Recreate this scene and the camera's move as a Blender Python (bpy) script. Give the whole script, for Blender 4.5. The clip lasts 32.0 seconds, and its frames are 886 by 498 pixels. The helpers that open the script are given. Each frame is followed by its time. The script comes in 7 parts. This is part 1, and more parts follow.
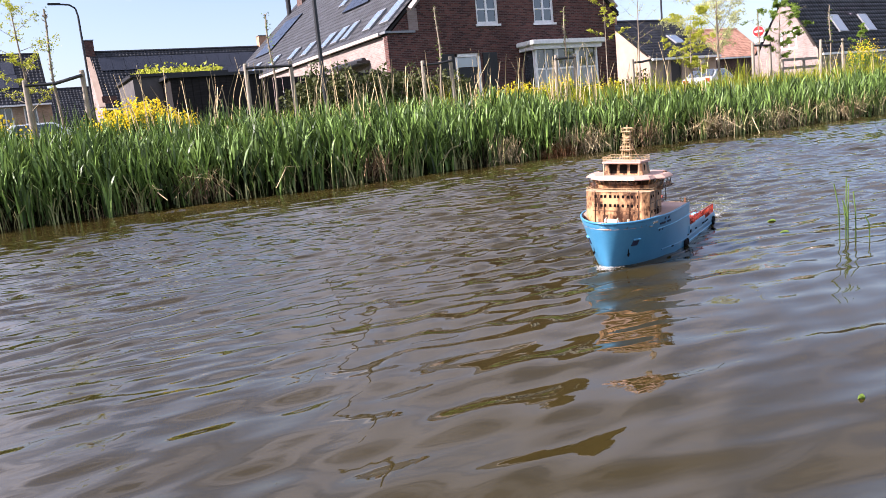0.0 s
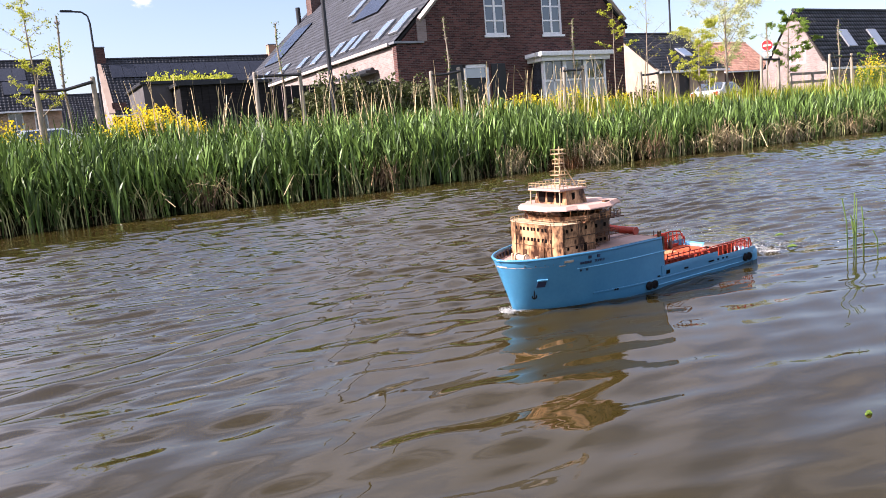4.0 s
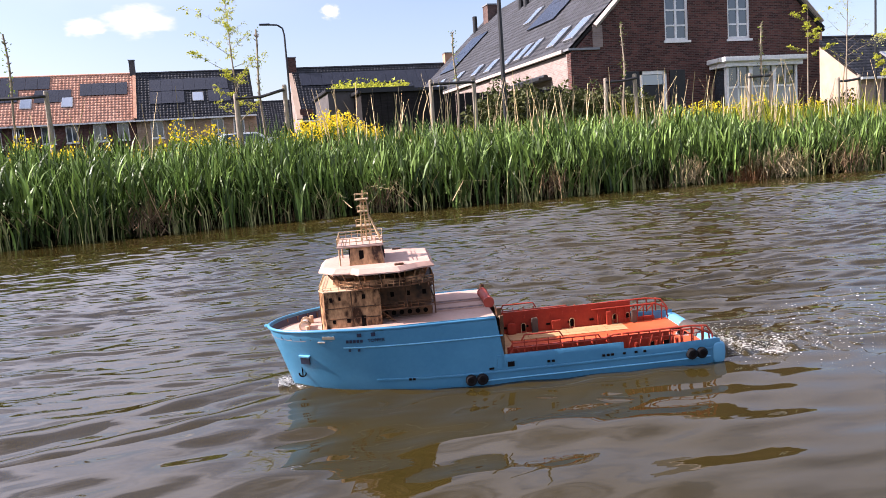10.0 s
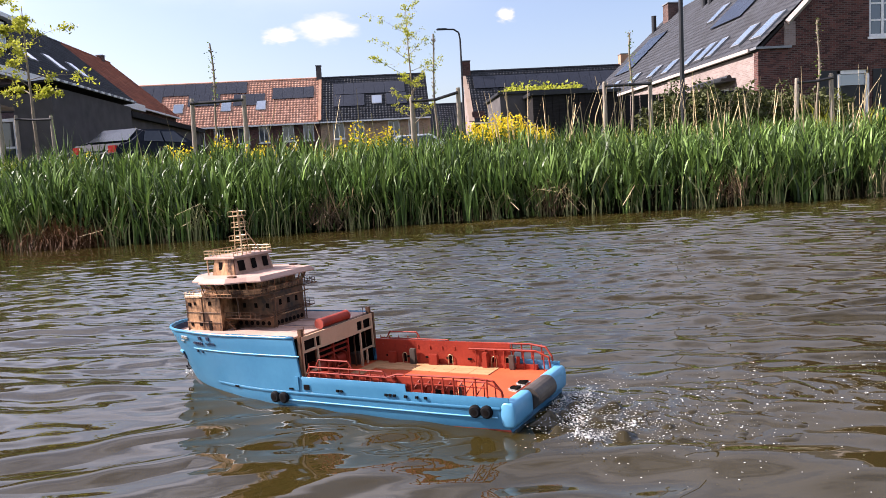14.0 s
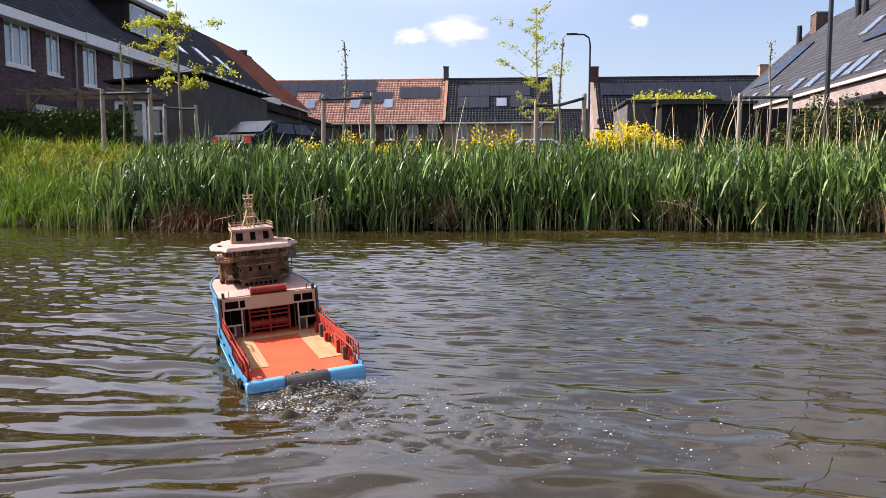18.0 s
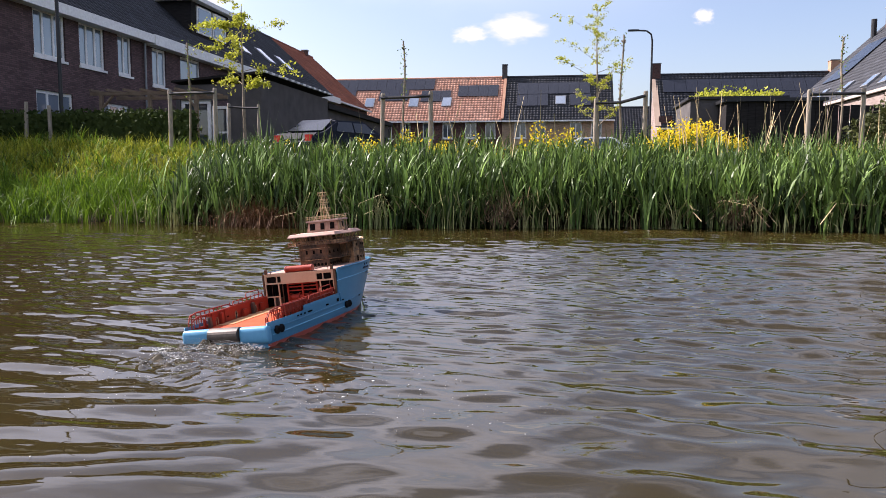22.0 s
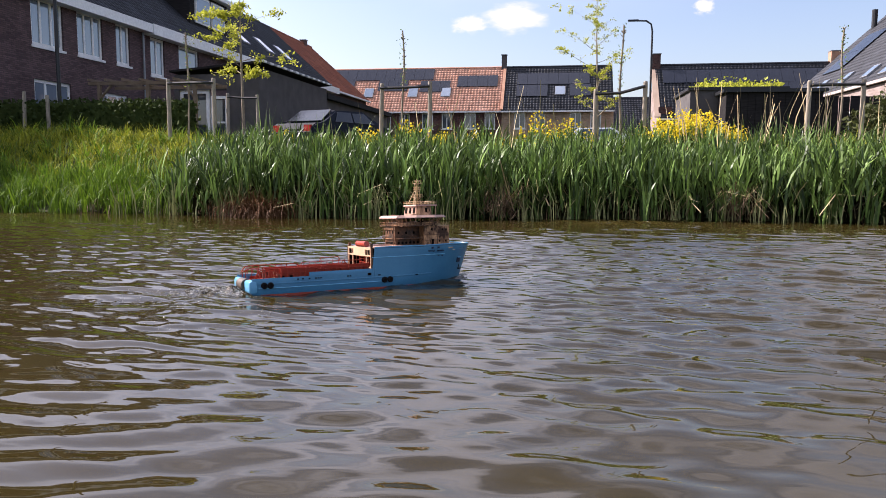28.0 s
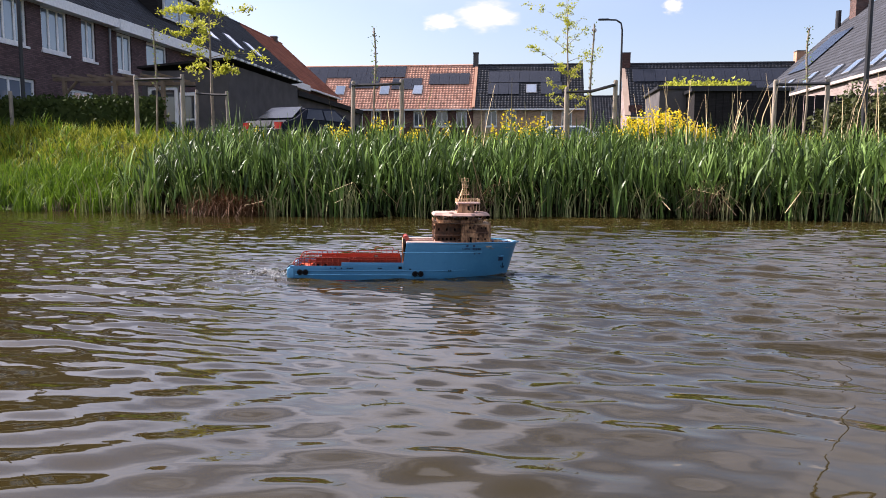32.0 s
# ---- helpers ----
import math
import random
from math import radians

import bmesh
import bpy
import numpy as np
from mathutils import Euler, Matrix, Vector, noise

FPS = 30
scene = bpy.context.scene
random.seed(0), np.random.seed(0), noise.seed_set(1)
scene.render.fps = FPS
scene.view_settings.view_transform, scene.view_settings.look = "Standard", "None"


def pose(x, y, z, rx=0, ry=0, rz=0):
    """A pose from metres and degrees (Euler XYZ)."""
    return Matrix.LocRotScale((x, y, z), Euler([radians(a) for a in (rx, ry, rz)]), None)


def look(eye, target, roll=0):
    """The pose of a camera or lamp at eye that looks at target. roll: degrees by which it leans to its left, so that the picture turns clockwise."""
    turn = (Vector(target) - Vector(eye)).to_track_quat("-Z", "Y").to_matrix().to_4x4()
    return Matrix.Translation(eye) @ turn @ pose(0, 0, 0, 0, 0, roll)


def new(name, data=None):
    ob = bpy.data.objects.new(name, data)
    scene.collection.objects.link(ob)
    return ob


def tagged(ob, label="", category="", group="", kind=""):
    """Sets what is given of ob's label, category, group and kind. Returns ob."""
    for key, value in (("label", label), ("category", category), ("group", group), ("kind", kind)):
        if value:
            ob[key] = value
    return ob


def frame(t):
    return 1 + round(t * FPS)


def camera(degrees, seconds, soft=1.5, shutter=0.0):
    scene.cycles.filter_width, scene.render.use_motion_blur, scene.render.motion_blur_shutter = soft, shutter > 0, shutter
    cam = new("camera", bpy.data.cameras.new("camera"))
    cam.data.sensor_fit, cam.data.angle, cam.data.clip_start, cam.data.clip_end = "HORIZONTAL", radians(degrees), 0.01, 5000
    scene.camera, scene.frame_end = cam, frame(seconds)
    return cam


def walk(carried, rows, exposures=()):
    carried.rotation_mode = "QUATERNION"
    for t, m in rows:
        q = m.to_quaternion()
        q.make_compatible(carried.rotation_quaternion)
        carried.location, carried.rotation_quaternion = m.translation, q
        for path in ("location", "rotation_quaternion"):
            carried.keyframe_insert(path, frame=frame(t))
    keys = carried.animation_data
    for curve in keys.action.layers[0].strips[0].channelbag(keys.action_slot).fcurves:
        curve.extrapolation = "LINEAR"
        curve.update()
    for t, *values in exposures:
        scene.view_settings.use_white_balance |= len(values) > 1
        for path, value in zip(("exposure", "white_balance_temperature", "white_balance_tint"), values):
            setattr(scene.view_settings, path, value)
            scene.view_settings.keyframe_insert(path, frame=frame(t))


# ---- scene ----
# World: x runs along the far bank, y across the canal, z up from the water; the camera stands on the near bank.
from mathutils import Matrix, Vector

EYE = (0.0, 0.0, 0.75)
TURNS = [  # seconds, yaw, pitch, roll
    (0, -29.47, -9.16, -5.69),
    (0.5, -29.49, -9.12, -5.62),
    (1, -29.52, -9.07, -5.55),
    (1.5, -29.56, -8.97, -5.42),
    (2, -29.60, -8.88, -5.28),
    (2.5, -29.64, -8.77, -5.11),
    (3, -29.67, -8.69, -4.99),
    (3.5, -29.41, -8.51, -5.03),
    (5.5, -27.30, -7.99, -5.12),
    (6, -26.24, -7.83, -5.27),
    (6.5, -25.29, -7.64, -5.13),
    (7, -23.95, -7.50, -5.03),
    (7.5, -22.44, -7.35, -4.73),
    (8, -20.97, -7.20, -4.29),
    (8.5, -20.02, -7.11, -4.01),
    (9, -18.92, -7.02, -3.93),
    (9.5, -18.10, -7.00, -4.05),
    (10, -16.57, -6.85, -4.08),
    (10.5, -15.43, -6.75, -3.76),
    (11, -14.39, -6.65, -3.34),
    (11.5, -13.70, -6.60, -3.23),
    (12, -12.39, -6.52, -3.22),
    (12.5, -10.74, -6.39, -3.40),
    (13, -8.13, -6.19, -3.45),
    (13.5, -6.07, -6.04, -3.40),
    (14, -4.01, -5.88, -3.15),
    (14.5, -2.77, -5.79, -3.04),
    (16.5, 1.79, -5.46, -0.52),
    (17, 2.80, -5.43, -0.12),
    (17.5, 3.51, -5.42, -0.02),
    (18, 4.68, -5.42, -0.02),
    (18.5, 5.85, -5.39, 0.04),
    (19, 6.90, -5.41, 0.07),
    (19.5, 7.54, -5.44, 0.08),
    (20, 8.18, -5.38, 0.13),
    (20.5, 8.56, -5.39, 0.14),
    (21, 8.84, -5.39, 0.16),
    (21.5, 8.99, -5.38, 0.14),
    (22, 9.01, -5.55, 0.13),
    (22.5, 9.00, -5.98, 0.13),
    (23, 9.01, -6.14, 0.17),
    (23.5, 8.99, -6.25, 0.22),
    (24, 9.00, -6.26, 0.22),
    (24.5, 9.00, -6.26, 0.22),
    (25, 9.00, -6.26, 0.22),
    (25.5, 8.99, -6.26, 0.22),
    (27.5, 8.94, -6.26, 0.21),
    (28, 8.94, -6.26, 0.21),
    (28.5, 8.89, -6.26, 0.20),
    (29, 8.67, -6.27, 0.26),
    (29.5, 8.42, -6.25, 0.26),
    (30, 8.28, -6.26, 0.24),
    (30.5, 8.00, -6.27, 0.25),
    (31, 7.78, -6.28, 0.23),
    (31.5, 7.33, -6.34, 0.27),
    (32, 6.82, -6.42, 0.27),
]


def aim(yaw, pitch, roll):
    a, b = radians(yaw), radians(pitch)
    way = Vector((-math.sin(a) * math.cos(b), math.cos(a) * math.cos(b), math.sin(b)))
    return look(EYE, Vector(EYE) + way, roll)


cam = camera(60.8, 32.0, soft=0.4)
walk(cam, [(t, aim(y, p, r)) for t, y, p, r in TURNS], exposures=[(0, 1.65, 6230, 25), (9, 1.58, 6370, 26), (13, 1.47, 6380, 24), (17, 1.35, 6360, 23), (32, 1.43, 6370, 24)])

# ---- light ----
SUN_TO = Vector((-0.96, 0.22, 0.78)).normalized()
world = bpy.data.worlds.new("world")
scene.world = world
world.use_nodes = True
wn, wl = world.node_tree.nodes, world.node_tree.links
wn.clear()
sky = wn.new("ShaderNodeTexSky")
sky.sky_type = "NISHITA"
sky.sun_disc = False
sky.sun_elevation = math.asin(SUN_TO.z)
sky.sun_rotation = math.atan2(SUN_TO.x, SUN_TO.y)
sky.air_density, sky.dust_density, sky.ozone_density = 1.0, 2.0, 0.9
bg = wn.new("ShaderNodeBackground")
bg.inputs["Strength"].default_value = 0.078
wout = wn.new("ShaderNodeOutputWorld")
# scattered fair-weather cloud over the whole upper sky, fading out towards the horizon
w_tc, w_map, w_no, w_sep = wn.new("ShaderNodeTexCoord"), wn.new("ShaderNodeMapping"), wn.new("ShaderNodeTexNoise"), wn.new("ShaderNodeSeparateXYZ")
w_map.inputs["Scale"].default_value = (1.0, 1.0, 2.2)
wl.new(w_tc.outputs["Generated"], w_map.inputs[0])
wl.new(w_map.outputs[0], w_no.inputs["Vector"])
w_no.inputs["Scale"].default_value, w_no.inputs["Detail"].default_value = 3.2, 8
w_cut, w_alt, w_mul, w_mix = wn.new("ShaderNodeMapRange"), wn.new("ShaderNodeMapRange"), wn.new("ShaderNodeMath"), wn.new("ShaderNodeMix")
w_cut.interpolation_type = w_alt.interpolation_type = "SMOOTHSTEP"
w_cut.inputs["From Min"].default_value, w_cut.inputs["From Max"].default_value = 0.38, 0.60
w_alt.inputs["From Min"].default_value, w_alt.inputs["From Max"].default_value = 0.17, 0.36
wl.new(w_tc.outputs["Generated"], w_sep.inputs[0])
wl.new(w_sep.outputs[2], w_alt.inputs["Value"])
wl.new(w_no.outputs["Fac"], w_cut.inputs["Value"])
w_mul.operation = "MULTIPLY"
wl.new(w_cut.outputs[0], w_mul.inputs[0])
wl.new(w_alt.outputs[0], w_mul.inputs[1])
w_mix.data_type = "RGBA"
# cloud is brighter towards the sun
w_dot, w_side, w_tint = wn.new("ShaderNodeVectorMath"), wn.new("ShaderNodeMapRange"), wn.new("ShaderNodeVectorMath")
w_dot.operation, w_tint.operation = "DOT_PRODUCT", "SCALE"
w_dot.inputs[1].default_value = SUN_TO
wl.new(w_tc.outputs["Generated"], w_dot.inputs[0])
w_side.inputs["From Min"].default_value, w_side.inputs["From Max"].default_value = 0.05, 0.60
w_side.inputs["To Min"].default_value, w_side.inputs["To Max"].default_value = 0.54, 1.15
wl.new(w_dot.outputs["Value"], w_side.inputs["Value"])
w_tint.inputs[0].default_value = (6.7, 7.3, 8.5)
wl.new(w_side.outputs[0], w_tint.inputs["Scale"])
wl.new(w_tint.outputs[0], w_mix.inputs["B"])
wl.new(w_mul.outputs[0], w_mix.inputs["Factor"])
wl.new(sky.outputs[0], w_mix.inputs["A"])
wl.new(w_mix.outputs["Result"], bg.inputs[0])
wl.new(bg.outputs[0], wout.inputs[0])
sun_data = bpy.data.lights.new("sun", "SUN")
sun_data.energy, sun_data.angle, sun_data.color = 5.0, radians(0.55), (1.0, 0.94, 0.85)
sun = new("sun", sun_data)
sun.matrix_world = look((0, 0, 60), Vector((0, 0, 60)) - SUN_TO)


# ---- materials ----
def surface(name, c1, c2, scale=4.0, rough=0.7, bump=0.3, metal=0.0, fine=40.0, depth=0.01, spread=0.0, stretch=(1, 1, 1), spec=0.5, island=0.0, cut=(0.45, 1.0)):
    """Two colours mixed by noise at two scales, with relief; spread varies the value from object to object, island from piece to piece."""
    m = bpy.data.materials.new(name)
    m.use_nodes = True
    n, l = m.node_tree.nodes, m.node_tree.links
    p = n["Principled BSDF"]
    tc, mp = n.new("ShaderNodeTexCoord"), n.new("ShaderNodeMapping")
    mp.inputs["Scale"].default_value = stretch
    l.new(tc.outputs["Object"], mp.inputs[0])
    big, small = n.new("ShaderNodeTexNoise"), n.new("ShaderNodeTexNoise")
    big.inputs["Scale"].default_value, big.inputs["Detail"].default_value = scale, 5
    small.inputs["Scale"].default_value, small.inputs["Detail"].default_value = fine, 3
    l.new(mp.outputs[0], big.inputs["Vector"])
    l.new(mp.outputs[0], small.inputs["Vector"])
    add = n.new("ShaderNodeMath")
    add.operation = "MULTIPLY_ADD"
    add.inputs[1].default_value = 0.45
    l.new(small.outputs["Fac"], add.inputs[0])
    l.new(big.outputs["Fac"], add.inputs[2])
    ramp = n.new("ShaderNodeMapRange")
    ramp.inputs["From Min"].default_value, ramp.inputs["From Max"].default_value = cut
    l.new(add.outputs[0], ramp.inputs["Value"])
    mix = n.new("ShaderNodeMix")
    mix.data_type = "RGBA"
    mix.inputs["A"].default_value, mix.inputs["B"].default_value = (*c1, 1), (*c2, 1)
    l.new(ramp.outputs[0], mix.inputs["Factor"])
    colour = mix.outputs["Result"]
    if spread or island:
        hsv, vary = n.new("ShaderNodeHueSaturation"), n.new("ShaderNodeMapRange")
        if island:
            src = n.new("ShaderNodeNewGeometry").outputs["Random Per Island"]
        else:
            src = n.new("ShaderNodeObjectInfo").outputs["Random"]
        k = island or spread
        vary.inputs["To Min"].default_value, vary.inputs["To Max"].default_value = 1 - k, 1 + k
        l.new(src, vary.inputs["Value"])
        l.new(vary.outputs[0], hsv.inputs["Value"])
        l.new(colour, hsv.inputs["Color"])
        colour = hsv.outputs["Color"]
    l.new(colour, p.inputs["Base Color"])
    p.inputs["Roughness"].default_value, p.inputs["Metallic"].default_value = rough, metal
    p.inputs["Specular IOR Level"].default_value = spec
    if bump:
        b = n.new("ShaderNodeBump")
        b.inputs["Strength"].default_value, b.inputs["Distance"].default_value = bump, depth
        l.new(add.outputs[0], b.inputs["Height"])
        l.new(b.outputs[0], p.inputs["Normal"])
    return m


def brickwork(name, c1, c2, joint):
    """Stretcher-bond facing brick, on walls along x or y."""
    m = bpy.data.materials.new(name)
    m.use_nodes = True
    n, l = m.node_tree.nodes, m.node_tree.links
    p = n["Principled BSDF"]
    tc, sep, com = n.new("ShaderNodeTexCoord"), n.new("ShaderNodeSeparateXYZ"), n.new("ShaderNodeCombineXYZ")
    along = n.new("ShaderNodeMath")
    l.new(tc.outputs["Object"], sep.inputs[0])
    l.new(sep.outputs[0], along.inputs[0])
    l.new(sep.outputs[1], along.inputs[1])
    l.new(along.outputs[0], com.inputs[0])
    l.new(sep.outputs[2], com.inputs[1])
    br = n.new("ShaderNodeTexBrick")
    br.inputs["Scale"].default_value = 1.0
    br.inputs["Brick Width"].default_value, br.inputs["Row Height"].default_value = 0.22, 0.065
    br.inputs["Mortar Size"].default_value = 0.008
    br.inputs["Color1"].default_value, br.inputs["Color2"].default_value, br.inputs["Mortar"].default_value = (*c1, 1), (*c2, 1), (*joint, 1)
    l.new(com.outputs[0], br.inputs["Vector"])
    no = n.new("ShaderNodeTexNoise")
    no.inputs["Scale"].default_value, no.inputs["Detail"].default_value = 0.9, 6
    l.new(com.outputs[0], no.inputs["Vector"])
    hsv, rng = n.new("ShaderNodeHueSaturation"), n.new("ShaderNodeMapRange")
    rng.inputs["To Min"].default_value, rng.inputs["To Max"].default_value = 0.6, 1.4
    l.new(no.outputs["Fac"], rng.inputs["Value"])
    l.new(rng.outputs[0], hsv.inputs["Value"])
    l.new(br.outputs["Color"], hsv.inputs["Color"])
    l.new(hsv.outputs[0], p.inputs["Base Color"])
    p.inputs["Roughness"].default_value = 0.9
    p.inputs["Specular IOR Level"].default_value = 0.15
    b = n.new("ShaderNodeBump")
    b.invert = True
    b.inputs["Strength"].default_value, b.inputs["Distance"].default_value = 0.6, 0.01
    l.new(br.outputs["Fac"], b.inputs["Height"])
    l.new(b.outputs[0], p.inputs["Normal"])
    return m


def glass_dark(name, colour, rough=0.05, ior=2.0):
    m = bpy.data.materials.new(name)
    m.use_nodes = True
    p = m.node_tree.nodes["Principled BSDF"]
    p.inputs["Base Color"].default_value = (*colour, 1)
    p.inputs["Roughness"].default_value = rough
    p.inputs["IOR"].default_value = ior
    return m


def leaf(name, c1, c2, sheen=0.45, trans=0.35, scale=1.5, skew=1.0, spec=0.25):
    """Thin leaves: gloss and light let through, tint varied from blade to blade."""
    m = bpy.data.materials.new(name)
    m.use_nodes = True
    n, l = m.node_tree.nodes, m.node_tree.links
    p, out = n["Principled BSDF"], n["Material Output"]
    geo, tc, no = n.new("ShaderNodeNewGeometry"), n.new("ShaderNodeTexCoord"), n.new("ShaderNodeTexNoise")
    no.inputs["Scale"].default_value, no.inputs["Detail"].default_value = scale, 4
    l.new(tc.outputs["Object"], no.inputs["Vector"])
    mid = n.new("ShaderNodeMath")
    mid.operation = "MULTIPLY_ADD"
    mid.inputs[1].default_value = 0.55
    l.new(geo.outputs["Random Per Island"], mid.inputs[0])
    half = n.new("ShaderNodeMath")
    half.operation = "MULTIPLY"
    half.inputs[1].default_value = 0.55
    l.new(no.outputs["Fac"], half.inputs[0])
    l.new(half.outputs[0], mid.inputs[2])
    mix = n.new("ShaderNodeMix")
    mix.data_type = "RGBA"
    mix.inputs["A"].default_value, mix.inputs["B"].default_value = (*c1, 1), (*c2, 1)
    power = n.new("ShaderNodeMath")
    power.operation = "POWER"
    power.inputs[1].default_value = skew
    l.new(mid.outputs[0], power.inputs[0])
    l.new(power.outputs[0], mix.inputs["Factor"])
    l.new(mix.outputs["Result"], p.inputs["Base Color"])
    p.inputs["Roughness"].default_value = sheen
    p.inputs["Specular IOR Level"].default_value = spec
    tr, blend = n.new("ShaderNodeBsdfTranslucent"), n.new("ShaderNodeMixShader")
    l.new(mix.outputs["Result"], tr.inputs["Color"])
    blend.inputs[0].default_value = trans
    l.new(p.outputs[0], blend.inputs[1])
    l.new(tr.outputs[0], blend.inputs[2])
    l.new(blend.outputs[0], out.inputs["Surface"])
    return m


def plain(name, colour, rough=0.5, metal=0.0):
    return surface(name, tuple(c * 0.85 for c in colour), tuple(min(1, c * 1.12) for c in colour), 9.0, rough, 0.12, metal, 60.0, 0.002)


def water_surface():
    m = bpy.data.materials.new("canal_water")
    m.use_nodes = True
    n, l = m.node_tree.nodes, m.node_tree.links
    p = n["Principled BSDF"]
    tc, big = n.new("ShaderNodeTexCoord"), n.new("ShaderNodeTexNoise")
    big.inputs["Scale"].default_value = 0.5
    l.new(tc.outputs["Object"], big.inputs["Vector"])
    mix = n.new("ShaderNodeMix")
    mix.data_type = "RGBA"
    mix.inputs["A"].default_value, mix.inputs["B"].default_value = (0.0165, 0.0122, 0.0028, 1), (0.033, 0.0245, 0.0066, 1)
    l.new(big.outputs["Fac"], mix.inputs["Factor"])
    l.new(mix.outputs["Result"], p.inputs["Base Color"])
    p.inputs["Roughness"].default_value, p.inputs["IOR"].default_value = 0.03, 1.40
    def chop(scale, stretch, turn):
        mp, no = n.new("ShaderNodeMapping"), n.new("ShaderNodeTexNoise")
        mp.inputs["Scale"].default_value, mp.inputs["Rotation"].default_value = stretch, (0, 0, radians(turn))
        no.inputs["Scale"].default_value, no.inputs["Detail"].default_value = scale, 2
        l.new(tc.outputs["Object"], mp.inputs[0])
        l.new(mp.outputs[0], no.inputs["Vector"])
        return no.outputs["Fac"]

    both = n.new("ShaderNodeMath")
    both.operation = "MULTIPLY_ADD"
    both.inputs[1].default_value = 1.7
    l.new(chop(7.0, (0.25, 1.0, 1.0), 6), both.inputs[0])
    l.new(chop(15.0, (0.5, 1.0, 1.0), -14), both.inputs[2])
    b = n.new("ShaderNodeBump")
    b.inputs["Distance"].default_value = 0.010
    patch, calm = n.new("ShaderNodeTexNoise"), n.new("ShaderNodeMapRange")
    patch.inputs["Scale"].default_value, patch.inputs["Detail"].default_value = 0.7, 3
    l.new(tc.outputs["Object"], patch.inputs["Vector"])
    calm.inputs["From Min"].default_value, calm.inputs["From Max"].default_value = 0.35, 0.70
    calm.inputs["To Min"].default_value, calm.inputs["To Max"].default_value = 0.04, 0.17
    l.new(patch.outputs["Fac"], calm.inputs["Value"])
    l.new(calm.outputs[0], b.inputs["Strength"])
    l.new(both.outputs[0], b.inputs["Height"])
    l.new(b.outputs[0], p.inputs["Normal"])
    return m


WATER = water_surface()
SOIL = surface("bank_soil", (0.010, 0.013, 0.005), (0.045, 0.052, 0.016), 1.5, 0.95, 0.6, fine=25, depth=0.03, spec=0.1)
# near-black low end and skew put the shade between blades into the colour
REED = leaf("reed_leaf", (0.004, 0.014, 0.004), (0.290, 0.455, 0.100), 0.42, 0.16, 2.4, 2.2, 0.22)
# dead leaves taken near-black, so the reed bed's gaps look shaded
SHADE_THATCH = surface("reed_shade_thatch", (0.006, 0.006, 0.003), (0.034, 0.028, 0.012), 3, 0.95, 0.3, island=0.5, spec=0.05)
GRASS = leaf("grass_blade", (0.022, 0.052, 0.008), (0.42, 0.42, 0.034), 0.65, 0.30, 1.3, 1.5, 0.08)
SEDGE = leaf("sedge_blade", (0.010, 0.032, 0.005), (0.22, 0.36, 0.024), 0.6, 0.25, 1.6, 1.7, 0.10)
STEM = surface("reed_stem", (0.12, 0.15, 0.04), (0.40, 0.37, 0.15), 3, 0.8, 0.2, island=0.35)
SHRUB = leaf("shrub_leaf", (0.020, 0.030, 0.008), (0.085, 0.095, 0.025), 0.6, 0.2)
STRAW = surface("dry_reed", (0.26, 0.19, 0.09), (0.50, 0.40, 0.22), 3, 0.8, 0.2, island=0.35)
LITTER = surface("dead_reed_litter", (0.045, 0.026, 0.012), (0.26, 0.17, 0.080), 4, 0.9, 0.3, island=0.5)
RUST_LEAF = leaf("rusty_sedge", (0.05, 0.020, 0.008), (0.20, 0.095, 0.035), 0.7, 0.2)
YELLOW = leaf("yellow_petals", (0.62, 0.44, 0.01), (0.85, 0.68, 0.03), 0.7, 0.35)
HERB = leaf("herb_leaf", (0.05, 0.11, 0.015), (0.16, 0.24, 0.035), 0.6, 0.35)
FRESH = leaf("fresh_leaf", (0.22, 0.26, 0.02), (0.50, 0.50, 0.06), 0.6, 0.45)
BLOSSOM = leaf("pale_spring_leaf", (0.26, 0.29, 0.10), (0.58, 0.58, 0.26), 0.6, 0.4)
GREEN_LEAF = leaf("green_leaf", (0.06, 0.13, 0.015), (0.20, 0.28, 0.04), 0.6, 0.4)
HEDGE = leaf("hedge_leaf", (0.012, 0.024, 0.007), (0.055, 0.075, 0.020), 0.75, 0.15, 3.0, 1.2, 0.06)
BARK = surface("young_bark", (0.14, 0.11, 0.08), (0.28, 0.23, 0.16), 12, 0.9, 0.5, fine=60)
STAKE = surface("weathered_stake_wood", (0.15, 0.125, 0.095), (0.33, 0.285, 0.22), 5, 0.85, 0.5, fine=50, stretch=(6, 6, 1))
BAND = plain("black_band", (0.015, 0.015, 0.017), 0.6)
BRICK_DARK = brickwork("dark_brown_brick", (0.078, 0.048, 0.050), (0.145, 0.090, 0.088), (0.060, 0.052, 0.050))
BRICK_CHIMNEY = brickwork("dark_chimney_brick", (0.070, 0.040, 0.034), (0.12, 0.070, 0.058), (0.10, 0.085, 0.078))
BRICK_RED = brickwork("red_brown_brick", (0.040, 0.018, 0.016), (0.125, 0.052, 0.042), (0.105, 0.088, 0.080))
BRICK_PALE = brickwork("pale_pink_brick", (0.20, 0.152, 0.132), (0.27, 0.215, 0.190), (0.25, 0.215, 0.20))
BRICK_TAN = brickwork("tan_brick", (0.25, 0.17, 0.11), (0.36, 0.25, 0.16), (0.32, 0.27, 0.22))
TILE_BLACK = surface("black_roof_tile", (0.007, 0.008, 0.011), (0.020, 0.022, 0.027), 1.2, 0.55, 0.2, fine=20, island=0.6, spec=0.36)
